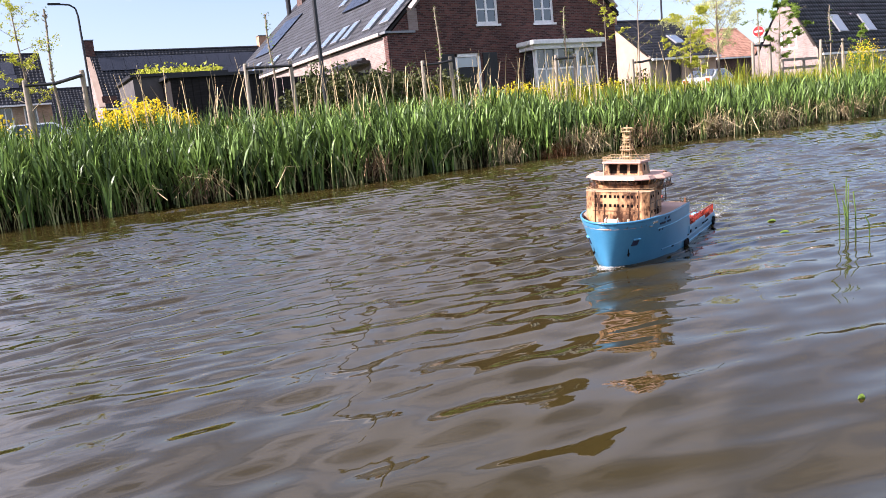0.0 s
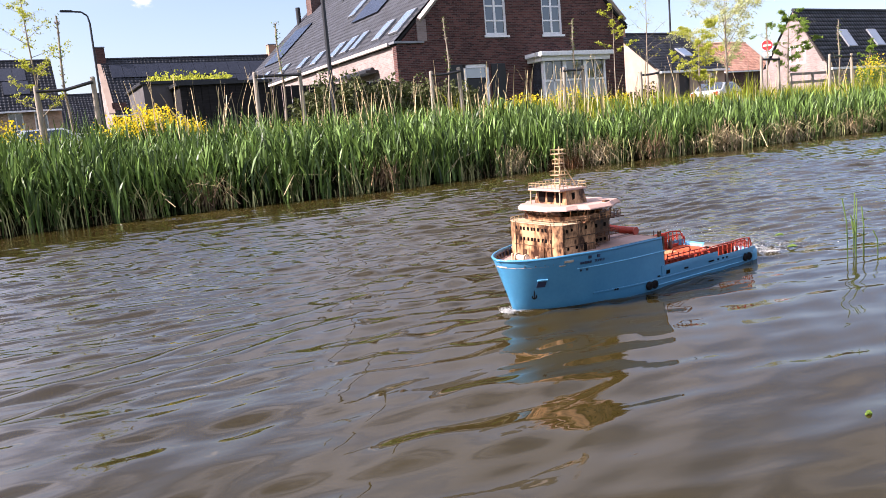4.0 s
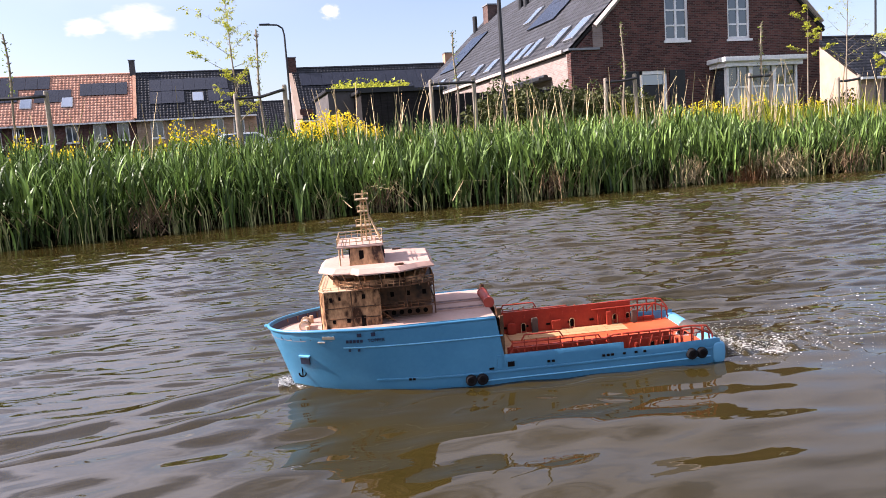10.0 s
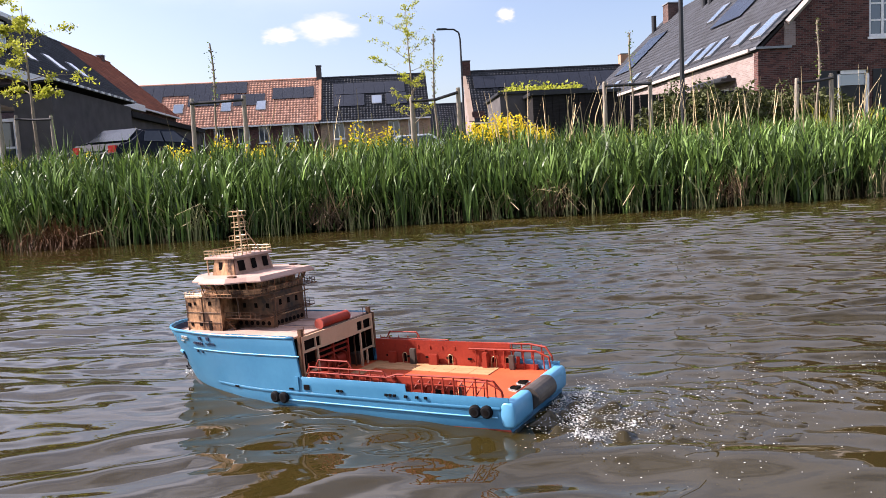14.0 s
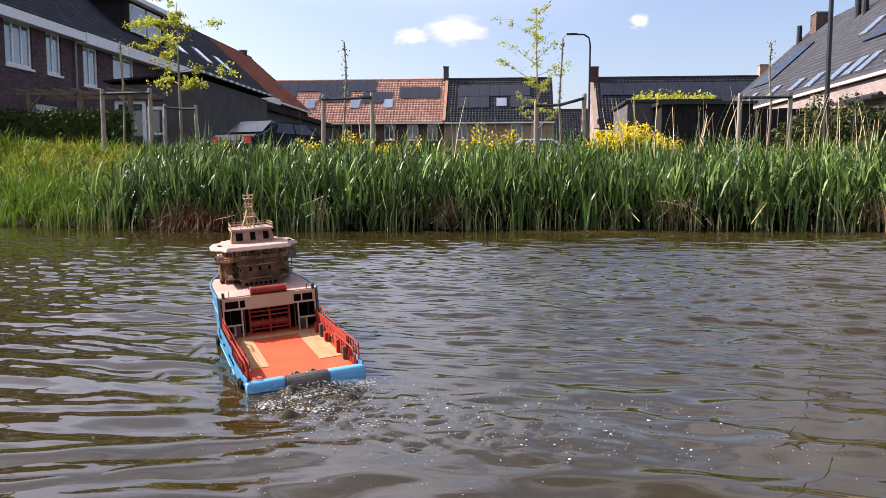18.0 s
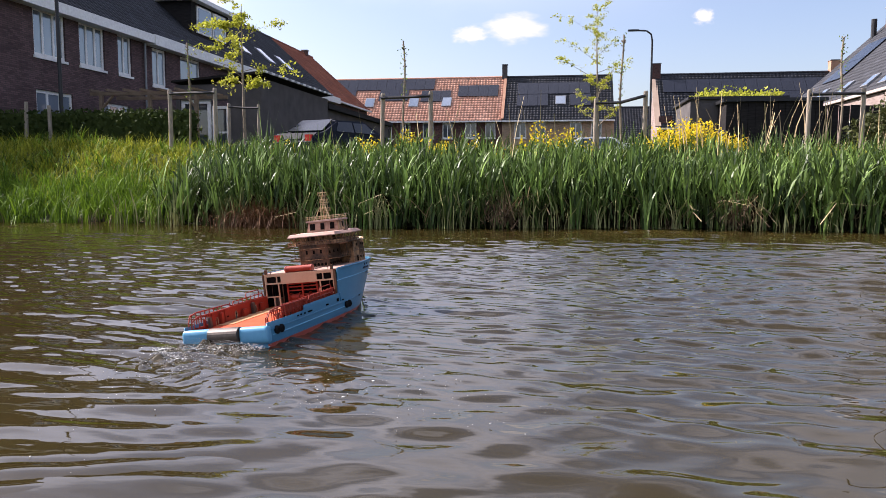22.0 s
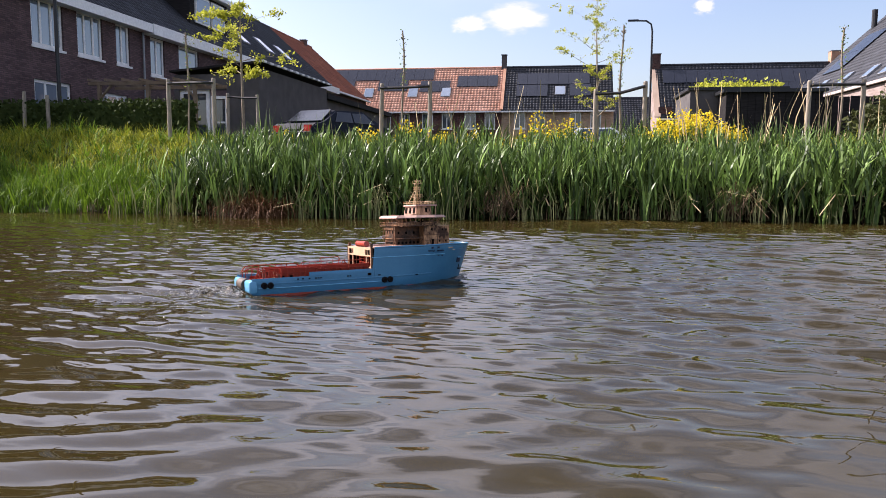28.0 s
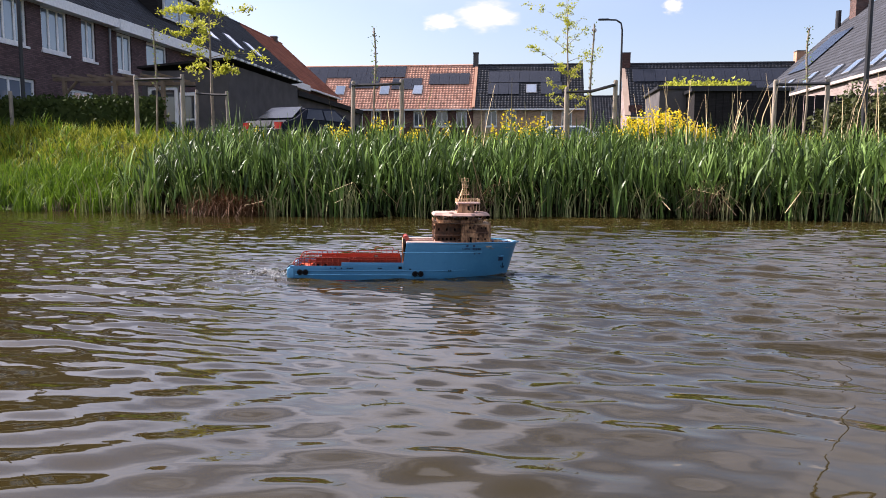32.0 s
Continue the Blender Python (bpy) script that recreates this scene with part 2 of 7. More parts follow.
TILE_RED = surface("orange_red_roof_tile", (0.44, 0.215, 0.140), (0.58, 0.33, 0.235), 0.8, 0.8, 0.2, fine=20, island=0.22, spec=0.15)
TILE_RUST = surface("rust_red_roof_tile", (0.20, 0.062, 0.036), (0.32, 0.11, 0.06), 0.8, 0.7, 0.2, fine=20, island=0.2, spec=0.2)
WHITE = plain("white_paint", (0.72, 0.72, 0.70), 0.45)
PLASTER = surface("cream_render", (0.30, 0.215, 0.155), (0.39, 0.29, 0.22), 1.5, 0.85, 0.2)
DARK_BOARD = surface("dark_stained_boards", (0.008, 0.007, 0.007), (0.024, 0.022, 0.021), 3, 0.85, 0.3, stretch=(1, 1, 8), spec=0.15)
GREY_WALL = surface("grey_brick_shed", (0.060, 0.056, 0.056), (0.105, 0.097, 0.094), 2, 0.9, 0.3, fine=50, spec=0.15)
PANE = glass_dark("window_glass", (0.035, 0.045, 0.055))
CAR_GLASS = plain("dark_car_glass", (0.012, 0.016, 0.022), 0.25)
PANE_SKY = glass_dark("skylight_glass", (0.13, 0.17, 0.22), 0.06, 2.5)
SOLAR = surface("solar_panel", (0.008, 0.010, 0.016), (0.014, 0.016, 0.024), 2, 0.24, 0.02, spec=0.5)
METAL_DARK = plain("dark_painted_metal", (0.018, 0.019, 0.021), 0.45, 0.3)
ZINC = plain("zinc_grey", (0.22, 0.23, 0.24), 0.5, 0.4)
CLAY = surface("chimney_brick", (0.30, 0.15, 0.09), (0.44, 0.25, 0.16), 3, 0.85, 0.3)
WOOD_PALE = surface("pergola_wood", (0.10, 0.070, 0.045), (0.20, 0.145, 0.095), 4, 0.8, 0.4)


# ---- builders ----
def mesh_of(bm, name, smooth=False):
    bmesh.ops.recalc_face_normals(bm, faces=bm.faces)
    me = bpy.data.meshes.new(name)
    bm.to_mesh(me)
    bm.free()
    if smooth:
        me.polygons.foreach_set("use_smooth", [True] * len(me.polygons))
    return me


def part(name, bm, material, parent=None, label="", smooth=False, at=None):
    """Links a bmesh as one mesh object, under a thing or a part."""
    me = mesh_of(bm, name, smooth) if isinstance(bm, bmesh.types.BMesh) else bm
    if material is not None and not me.materials:
        me.materials.append(material)
    ob = new(name, me)
    if parent is not None:
        ob.parent = parent
    if at is not None:
        ob.matrix_basis = at
    return tagged(ob, label) if label else ob


def empty(name, label, category, m=None, group="", kind=""):
    ob = new(name)
    ob.empty_display_size = 0.1
    if m is not None:
        ob.matrix_basis = m
    return tagged(ob, label, category, group, kind)


def add_box(bm, x0, x1, y0, y1, z0, z1, bevel=0.0, m=None):
    v = [bm.verts.new((x, y, z)) for x in (x0, x1) for y in (y0, y1) for z in (z0, z1)]
    fs = [bm.faces.new([v[i] for i in f]) for f in ((0, 1, 3, 2), (4, 6, 7, 5), (0, 4, 5, 1), (2, 3, 7, 6), (0, 2, 6, 4), (1, 5, 7, 3))]
    if bevel:
        es = list({e for f in fs for e in f.edges})
        r = bmesh.ops.bevel(bm, geom=es, offset=bevel, segments=2, affect="EDGES")
        v = list({w for f in r["faces"] for w in f.verts})
    if m is not None:
        bmesh.ops.transform(bm, matrix=m, verts=v)
    return bm


def box(x0, x1, y0, y1, z0, z1, bevel=0.0, m=None):
    return add_box(bmesh.new(), x0, x1, y0, y1, z0, z1, bevel, m)


def add_rod(bm, a, b, r, r2=None, n=8):
    a, b = Vector(a), Vector(b)
    d = b - a
    q = d.to_track_quat("Z", "Y").to_matrix()
    rings = []
    for p, k in ((a, r), (b, r if r2 is None else r2)):
        rings.append([bm.verts.new(p + q @ Vector((k * math.cos(2 * math.pi * i / n), k * math.sin(2 * math.pi * i / n), 0))) for i in range(n)])
    for i in range(n):
        j = (i + 1) % n
        bm.faces.new((rings[0][i], rings[0][j], rings[1][j], rings[1][i]))
    bm.faces.new(rings[0][::-1])
    bm.faces.new(rings[1])
    return bm


def rod(a, b, r, r2=None, n=8):
    return add_rod(bmesh.new(), a, b, r, r2, n)


def tube(points, r, n=6, bm=None):
    bm = bm or bmesh.new()
    for a, b in zip(points, points[1:]):
        add_rod(bm, a, b, r, None, n)
    return bm


def raw_mesh(name, verts, faces):
    """A mesh from arrays that the code has worked out."""
    me = bpy.data.meshes.new(name)
    verts, faces = np.asarray(verts, np.float32), np.asarray(faces, np.int32)
    k = faces.shape[1]
    me.vertices.add(len(verts))
    me.vertices.foreach_set("co", verts.ravel())
    me.loops.add(faces.size)
    me.loops.foreach_set("vertex_index", faces.ravel())
    me.polygons.add(len(faces))
    me.polygons.foreach_set("loop_start", np.arange(0, faces.size, k, dtype=np.int32))
    me.polygons.foreach_set("loop_total", np.full(len(faces), k, np.int32))
    me.update(calc_edges=True)
    me.validate()
    return me


rng = np.random.default_rng(7)


def blades(roots, length, width, lean, bend, seg=4, taper=0.85, foot=1.0):
    """Curved strap leaves: one strip of quads for each root; arrays of lengths, widths, leans and bends; foot is the stem's share of the width."""
    n = len(roots)
    head = rng.uniform(0, 2 * np.pi, n)
    face = head + np.pi / 2 + rng.normal(0, 0.5, n)
    V = np.zeros((n, seg + 1, 2, 3), np.float32)
    for i in range(seg + 1):
        s = i / seg
        a = lean + bend * s * s
        out = length * s * np.sin(a * (0.5 + 0.5 * s))
        up = length * s * np.cos(a * (0.4 + 0.6 * s))
        c = roots + np.stack([np.cos(head) * out, np.sin(head) * out, up], -1)
        w = width * (1 - taper * s ** 2.2) * 0.5 * (foot + (1 - foot) * min(1.0, s / 0.42))
        side = np.stack([np.cos(face) * w, np.sin(face) * w, np.zeros(n)], -1)
        V[:, i, 0], V[:, i, 1] = c - side, c + side
    base = (np.arange(n) * (seg + 1) * 2)[:, None, None]
    k = np.arange(seg)[None, :, None] * 2
    F = base + k + np.array([0, 1, 3, 2])[None, None, :]
    return V.reshape(-1, 3), F.reshape(-1, 4)


def leaves(centres, size, flat=0.5):
    """Small diamond leaves at the given centres."""
    n = len(centres)
    a = rng.normal(size=(n, 3))
    a /= np.linalg.norm(a, axis=1)[:, None]
    b = rng.normal(size=(n, 3))
    b -= (a * b).sum(1)[:, None] * a
    b /= np.linalg.norm(b, axis=1)[:, None]
    s = (size * rng.uniform(0.6, 1.3, n))[:, None]
    c = np.cross(a, b) * s * 0.18
    V = np.stack([centres - a * s, centres + b * s * flat + c, centres + a * s, centres - b * s * flat + c], 1)
    F = (np.arange(n) * 4)[:, None] + np.arange(4)[None]
    return V.reshape(-1, 3), F


def wall_bm(width, z0, z1, openings, thick=0.3, top=None):
    """An upright wall from x = 0 to width, its face at y = 0, with openings (x0, x1, z0, z1) right through it."""
    bm = bmesh.new()
    xs = sorted({0.0, width, *[o[0] for o in openings], *[o[1] for o in openings]})
    zs = sorted({z0, z1, *[o[2] for o in openings], *[o[3] for o in openings]})
    nx, nz = len(xs) - 1, len(zs) - 1
    solid = [[not any(o[0] < (xs[i] + xs[i + 1]) / 2 < o[1] and o[2] < (zs[j] + zs[j + 1]) / 2 < o[3] for o in openings) for j in range(nz)] for i in range(nx)]
    grid = {}

    def v(i, j, k):
        if (i, j, k) not in grid:
            grid[i, j, k] = bm.verts.new((xs[i], thick * k, zs[j]))
        return grid[i, j, k]

    for i in range(nx):
        for j in range(nz):
            if not solid[i][j]:
                continue
            for k in (0, 1):
                bm.faces.new([v(i, j, k), v(i + 1, j, k), v(i + 1, j + 1, k), v(i, j + 1, k)])
            for di, dj, a, b in ((-1, 0, (i, j), (i, j + 1)), (1, 0, (i + 1, j), (i + 1, j + 1)), (0, -1, (i, j), (i + 1, j)), (0, 1, (i, j + 1), (i + 1, j + 1))):
                p, q = i + di, j + dj
                if not (0 <= p < nx and 0 <= q < nz and solid[p][q]):
                    bm.faces.new([v(*a, 0), v(*b, 0), v(*b, 1), v(*a, 1)])
    return bm


# ---- ground and water ----
def ground_height(x, y):
    """Bank profile across the canal, with slow unevenness along it."""
    wob = 0.25 * math.sin(x * 0.31) + 0.15 * math.sin(x * 0.83 + 1)
    prof = [(-400, 1.2), (-12, 1.0), (-4, 0.35), (-0.6, 0.10), (0.25, 0.03), (0.7, -0.25), (2.5, -0.7), (9.0, -0.7), (10.6, -0.2), (11.1, 0.02), (12.2, 0.22), (14.0, 0.72), (16.0, 1.12), (18.5, 1.15), (22, 1.05), (2000, 1.05)]
    yy = y - (wob if 9 < y < 15 else 0)
    for (a, za), (b, zb) in zip(prof, prof[1:]):
        if yy <= b:
            z = za + (zb - za) * max(0, (yy - a)) / (b - a)
            break
    else:
        z = 1.05
    if 11 < y < 40:
        z += 0.05 * noise.noise(Vector((x * 0.7, y * 0.7, 3)))
        if x < -7.6:
            z += min(1, (-7.6 - x) / 3) * 0.22 * max(0, min(1, (y - 12) / 3)) * max(0, min(1, (22 - y) / 3))
    return z


def build_ground():
    xs = [-900, -500, -250, -120, -70, -50, -40] + [-30 + i * 0.8 for i in range(101)] + [56, 62, 72, 90, 130, 250, 500, 900]
    ys = [-600, -300, -120, -60, -30, -15, -8, -4, -2, -1, -0.5, -0.1, 0.25, 0.7, 1.4, 2.5, 4, 6, 8, 9, 9.5, 10, 10.3, 10.6, 10.9, 11.2, 11.6, 12, 12.6, 13.2, 14, 15, 16, 17, 18.5, 20, 24, 30, 45, 70, 120, 250, 500, 1500]
    V = [(x, y, ground_height(x, y)) for y in ys for x in xs]
    n = len(xs)
    F = [(j * n + i, j * n + i + 1, (j + 1) * n + i + 1, (j + 1) * n + i) for j in range(len(ys) - 1) for i in range(n - 1)]
    tagged(part("ground", raw_mesh("ground", V, F), SOIL, smooth=True), "grassy canal bank and flat land behind it", "ground", kind="structure")


def ripple(x, y):
    """Height of the rippled water: wind ripple, older wash and the ring left by the turning ship."""
    z = np.zeros_like(x)
    amp = 0.30 + 0.46 * np.clip((y - 1.6) / 3.2, 0, 1) + 0.22 * np.clip((-1.0 - x) / 2.5, 0, 1) * np.clip((4 - y) / 2, 0, 1)
    amp = amp + 0.26 * np.clip((x - 0.4) / 1.5, 0, 1) * np.clip((y - 2.0) / 1.0, 0, 1)
    amp = amp * (1 - 0.40 * np.clip((-0.6 - x) / 2, 0, 1) * np.clip((y - 3.6) / 2, 0, 1))
    amp = amp * (1 - 0.32 * np.clip((y - 3.2) / 1.6, 0, 1))
    amp = amp * (1.0 + 0.35 * np.sin(x * 0.9 + 0.6 * y) * np.sin(y * 1.3 - 0.4 * x + 1) + 0.25 * np.sin(x * 2.1 - y + 2))
    g = np.random.default_rng(11)
    for k in range(44):
        wl_ = 0.09 + 0.36 * g.uniform(0, 1) ** 1.3
        a = radians(g.normal(82, 15))
        ph, kk = g.uniform(0, 6.28), 2 * math.pi / wl_
        warp = 0.35 * np.sin(x * g.uniform(0.4, 1.3) + g.uniform(0, 6)) + 0.35 * np.sin(y * g.uniform(0.4, 1.3) + g.uniform(0, 6))
        env = 0.5 + 0.5 * np.sin(x * g.uniform(0.3, 1.1) + y * g.uniform(-0.9, 0.9) + g.uniform(0, 6))
        th = kk * (x * math.cos(a) + y * math.sin(a)) + ph + warp * 2.2
        z += 0.0092 * wl_ * (wl_ / 0.25) ** 0.7 * env * amp * (np.cos(th) + 0.22 * np.cos(2 * th))
    right = np.clip((x + 0.3) / 1.4, 0, 1) * np.clip((y - 1.9) / 1.2, 0, 1) * np.clip((11 - y) / 3, 0.3, 1)
    for k in range(9):  # crisp wavelets over the open water, crests along the canal
        wl_ = g.uniform(0.10, 0.23)
        a = radians(g.normal(80, 13))
        env = np.clip(0.45 + 0.55 * np.sin(x * g.uniform(0.4, 1.2) + y * g.uniform(-0.8, 0.8) + g.uniform(0, 6)), 0, 1)
        bendy = 0.9 * np.sin(x * g.uniform(0.5, 1.6) + g.uniform(0, 6)) + 0.6 * np.sin(y * g.uniform(0.6, 1.8) + g.uniform(0, 6))
        th = 2 * math.pi / wl_ * (x * math.cos(a) + y * math.sin(a)) + g.uniform(0, 6) + bendy
        z += 0.0090 * wl_ * env * right * (np.cos(th) + 0.25 * np.cos(2 * th))
    mid = np.clip((y - 1.6) / 1.8, 0, 1) * np.clip((10.5 - y) / 3, 0.75, 1)
    for k in range(14):  # short wind ripple away from the near bank
        wl_ = g.uniform(0.065, 0.12)
        a = radians(g.normal(86, 12))
        env = np.clip(0.35 + 0.65 * np.sin(x * g.uniform(0.5, 1.6) + y * g.uniform(-1.2, 1.2) + g.uniform(0, 6)), 0, 1)
        bendy = 1.4 * np.sin(x * g.uniform(1, 3) + g.uniform(0, 6)) + 1.2 * np.sin(y * g.uniform(1, 3) + g.uniform(0, 6))
        z += 0.0098 * wl_ * env * mid * np.cos(2 * math.pi / wl_ * (x * math.cos(a) + y * math.sin(a)) + g.uniform(0, 6) + bendy)
    for cx, cy, r0, w, h in ((0.6, 4.6, 1.5, 0.9, 0.0017), (-1.2, 3.9, 2.6, 1.5, 0.0024), (3.5, 5.0, 2.4, 1.2, 0.0014)):
        r = np.hypot(x - cx, y - cy)
        z += h * np.sin(2 * math.pi * r / 0.21 + 0.8 * np.sin(x * 1.7 + y)) * np.exp(-((r - r0) / w) ** 2)
    z += 0.0016 * np.sin(2 * math.pi * (0.78 * x + 0.62 * y) / 0.8 + np.sin(x * 0.9) * 1.5) * np.exp(-((y - 3.2 - 0.45 * x) / 1.6) ** 2)
    return z


def build_water():
    xs = np.concatenate([np.linspace(-300, -24, 24)[:-1], np.linspace(-24, -9, 130)[:-1], np.linspace(-9, 9, 940)[:-1], np.linspace(9, 34, 320)[:-1], np.linspace(34, 300, 40)])
    ys = np.concatenate([np.linspace(0.2, 6.0, 360)[:-1], np.linspace(6.0, 9.0, 150)[:-1], np.linspace(9.0, 12.2, 80)])
    X, Y = np.meshgrid(xs, ys)
    Z = ripple(X, Y) * (np.abs(X) < 33)
    n, m = len(xs), len(ys)
    i = np.arange(n - 1)[None, :] + np.arange(m - 1)[:, None] * n
    F = np.stack([i, i + 1, i + n + 1, i + n], -1).reshape(-1, 4)
    ob = part("water", raw_mesh("water", np.stack([X, Y, Z], -1).reshape(-1, 3), F), WATER, smooth=True)
    ob.data.polygons.foreach_set("use_smooth", [True] * len(ob.data.polygons))
    return tagged(ob, "murky brown canal water with wind ripples", "water", kind="structure")


build_ground()
CANAL = build_water()


# ---- the model ship ----
BLUE = surface("ship_blue_paint", (0.032, 0.155, 0.272), (0.050, 0.200, 0.330), 7, 0.30, 0.10, fine=70, depth=0.0015, spec=0.45)
RED_OXIDE = surface("red_oxide_paint", (0.19, 0.021, 0.012), (0.31, 0.040, 0.019), 9, 0.5, 0.15, fine=120, depth=0.001, spec=0.2)
BOOT = surface("red_bottom_paint", (0.28, 0.040, 0.025), (0.36, 0.06, 0.035), 9, 0.4, 0.1, fine=100, depth=0.001)
DECK_RED = surface("orange_red_deck", (0.36, 0.048, 0.016), (0.50, 0.086, 0.030), 7, 0.7, 0.15, fine=150, depth=0.001, spec=0.15)
DECK_WOOD = surface("pale_deck_wood", (0.31, 0.155, 0.068), (0.45, 0.25, 0.125), 10, 0.7, 0.2, fine=160, depth=0.001, stretch=(1, 5, 1), spec=0.15)
BRASS = surface("bare_brown_brass", (0.038, 0.014, 0.006), (0.53, 0.29, 0.145), 20, 0.45, 0.25, metal=0.15, spec=0.3, fine=85, depth=0.002, stretch=(1, 1, 0.55), cut=(0.60, 0.88))
# dark brass: shade under the bridge gallery is put into its colour
BRASS_DARK = surface("tarnished_shaded_brass", (0.016, 0.008, 0.004), (0.17, 0.075, 0.032), 16, 0.5, 0.2, metal=0.2, fine=60, depth=0.002, cut=(0.55, 0.92))
PINK = surface("pink_primer", (0.31, 0.195, 0.155), (0.44, 0.295, 0.24), 6, 0.7, 0.1, fine=80, depth=0.001, spec=0.15)
BEIGE = surface("beige_primer", (0.38, 0.25, 0.155), (0.49, 0.345, 0.225), 6, 0.7, 0.1, fine=80, depth=0.001, spec=0.15)
PINK_BROWN = surface("worn_pink_brown_primer", (0.16, 0.075, 0.045), (0.44, 0.26, 0.18), 14, 0.55, 0.15, fine=70, depth=0.001)
BRASS_WIRE = surface("yellow_brass_wire", (0.30, 0.20, 0.10), (0.56, 0.40, 0.22), 30, 0.45, 0.1, metal=0.3)
RUBBER = surface("black_rubber", (0.006, 0.006, 0.007), (0.013, 0.013, 0.014), 20, 0.85, 0.2, spec=0.08)
# near-black for painted shade in openings and the bay; also for black fittings
SHADE_BLACK = surface("opening_shade_black", (0.004, 0.003, 0.003), (0.009, 0.007, 0.006), 20, 0.9, 0.0, spec=0.05)
GREY_STEEL = surface("worn_dark_steel", (0.030, 0.024, 0.020), (0.12, 0.095, 0.075), 12, 0.5, 0.2, metal=0.3, fine=60, depth=0.001)
NAVY = plain("navy_lettering", (0.010, 0.018, 0.05), 0.5)
SILVER = plain("polished_badge", (0.75, 0.70, 0.62), 0.25, 0.7)
PALE_BLUE = surface("pale_blue_paint", (0.070, 0.26, 0.42), (0.10, 0.31, 0.48), 6, 0.35, 0.05)
WELD = plain("weld_line_blue", (0.13, 0.40, 0.60), 0.35)
FOAM = plain("water_foam", (0.50, 0.50, 0.47), 0.25)

L0 = -0.735


def hull_x(s, z):
    tip = 0.711 + (0.30 * max(0, z)) + (0.2 * min(0, z))
    return L0 + s * (tip - L0)


def hull_b(s, z):
    q = max(0.0, (s - 0.58) / 0.42)
    k = min(1.0, max(0.0, (z + 0.08) / 0.32))
    fine, wide = max(0.0, 1 - q ** 1.55) ** 0.95, max(0.0, 1 - q ** 3.3) ** 0.52
    b = fine + (wide - fine) * k ** 0.9
    aft = 1 - 0.05 * max(0.0, (0.12 - s) / 0.12)
    return (0.205 + 0.017 * min(1, max(0, (z + 0.08) / 0.1))) * b * aft


STATIONS = [0, 0.04, 0.1, 0.18, 0.26, 0.34, 0.42, 0.5, 0.56, 0.62, 0.68, 0.74, 0.79, 0.84, 0.88, 0.915, 0.945, 0.97, 0.985, 0.996, 1.0]


def rail_top(x):
    """Height of the hull's side along its length."""
    if x >= -0.004:
        return 0.240 - 0.014 * max(0.0, (x - 0.30) / 0.48)
    if x > -0.40:
        return 0.107
    return 0.084


def shell(side, s0, s1, zs, bm=None, grow=0.0):
    """One side of the hull between two stations, through the given heights."""
    bm = bm or bmesh.new()
    ss = sorted({s0, s1, *[s for s in STATIONS if s0 < s < s1]})
    rows = []
    for s in ss:
        row = []
        for z in zs(s):
            row.append(bm.verts.new((hull_x(s, z) + (grow if s > 0.9 else 0), side * (hull_b(s, z) + grow), z)))
        rows.append(row)
    for a, b in zip(rows, rows[1:]):
        for i in range(len(a) - 1):
            bm.faces.new((a[i], b[i], b[i + 1], a[i + 1]))
    return bm


def sweep(pts, r, n=8):
    """One smooth tube along a path, its rings shared from piece to piece."""
    bm = bmesh.new()
    rings = []
    for i, p in enumerate(pts):
        d = (pts[min(i + 1, len(pts) - 1)] - pts[max(i - 1, 0)]).normalized()
        u = d.cross(Vector((0, 0, 1))).normalized()
        w = u.cross(d)
        rings.append([bm.verts.new(p + u * r * math.cos(2 * math.pi * k / n) + w * r * math.sin(2 * math.pi * k / n)) for k in range(n)])
    for a, b in zip(rings, rings[1:]):
        for k in range(n):
            j = (k + 1) % n
            bm.faces.new((a[k], a[j], b[j], b[k]))
    bm.faces.new(rings[0][::-1])
    bm.faces.new(rings[-1])
    return bm


def cushion(y0, y1, cx, cz, hx, hz, n=20):
    """A rounded block along y with softened ends."""
    bm = bmesh.new()
    rings = []
    L = y1 - y0
    for f, k in ((0, 0.72), (0.012, 0.90), (0.035, 0.98), (0.08, 1), (0.5, 1), (0.9, 1), (0.96, 0.99), (0.988, 0.93), (1, 0.82)):
        ring = []
        for i in range(n):
            a = 2 * math.pi * i / n
            c, s = math.cos(a), math.sin(a)
            ring.append(bm.verts.new((cx + hx * k * math.copysign(abs(c) ** 0.6, c), y0 + L * f, cz + hz * k * math.copysign(abs(s) ** 0.6, s))))
        rings.append(ring)
    for a, b in zip(rings, rings[1:]):
        for i in range(n):
            j = (i + 1) % n
            bm.faces.new((a[i], a[j], b[j], b[i]))
    bm.faces.new(rings[0][::-1])
    bm.faces.new(rings[-1])
    return bm


def s_at(x, z):
    tip = 0.711 + (0.30 * max(0, z)) + (0.2 * min(0, z))
    return (x - L0) / (tip - L0)


def crisp(o):
    """Keeps the plate's edges sharp under smooth shading."""
    m = o.modifiers.new("edges", "WEIGHTED_NORMAL")
    m.weight = 100


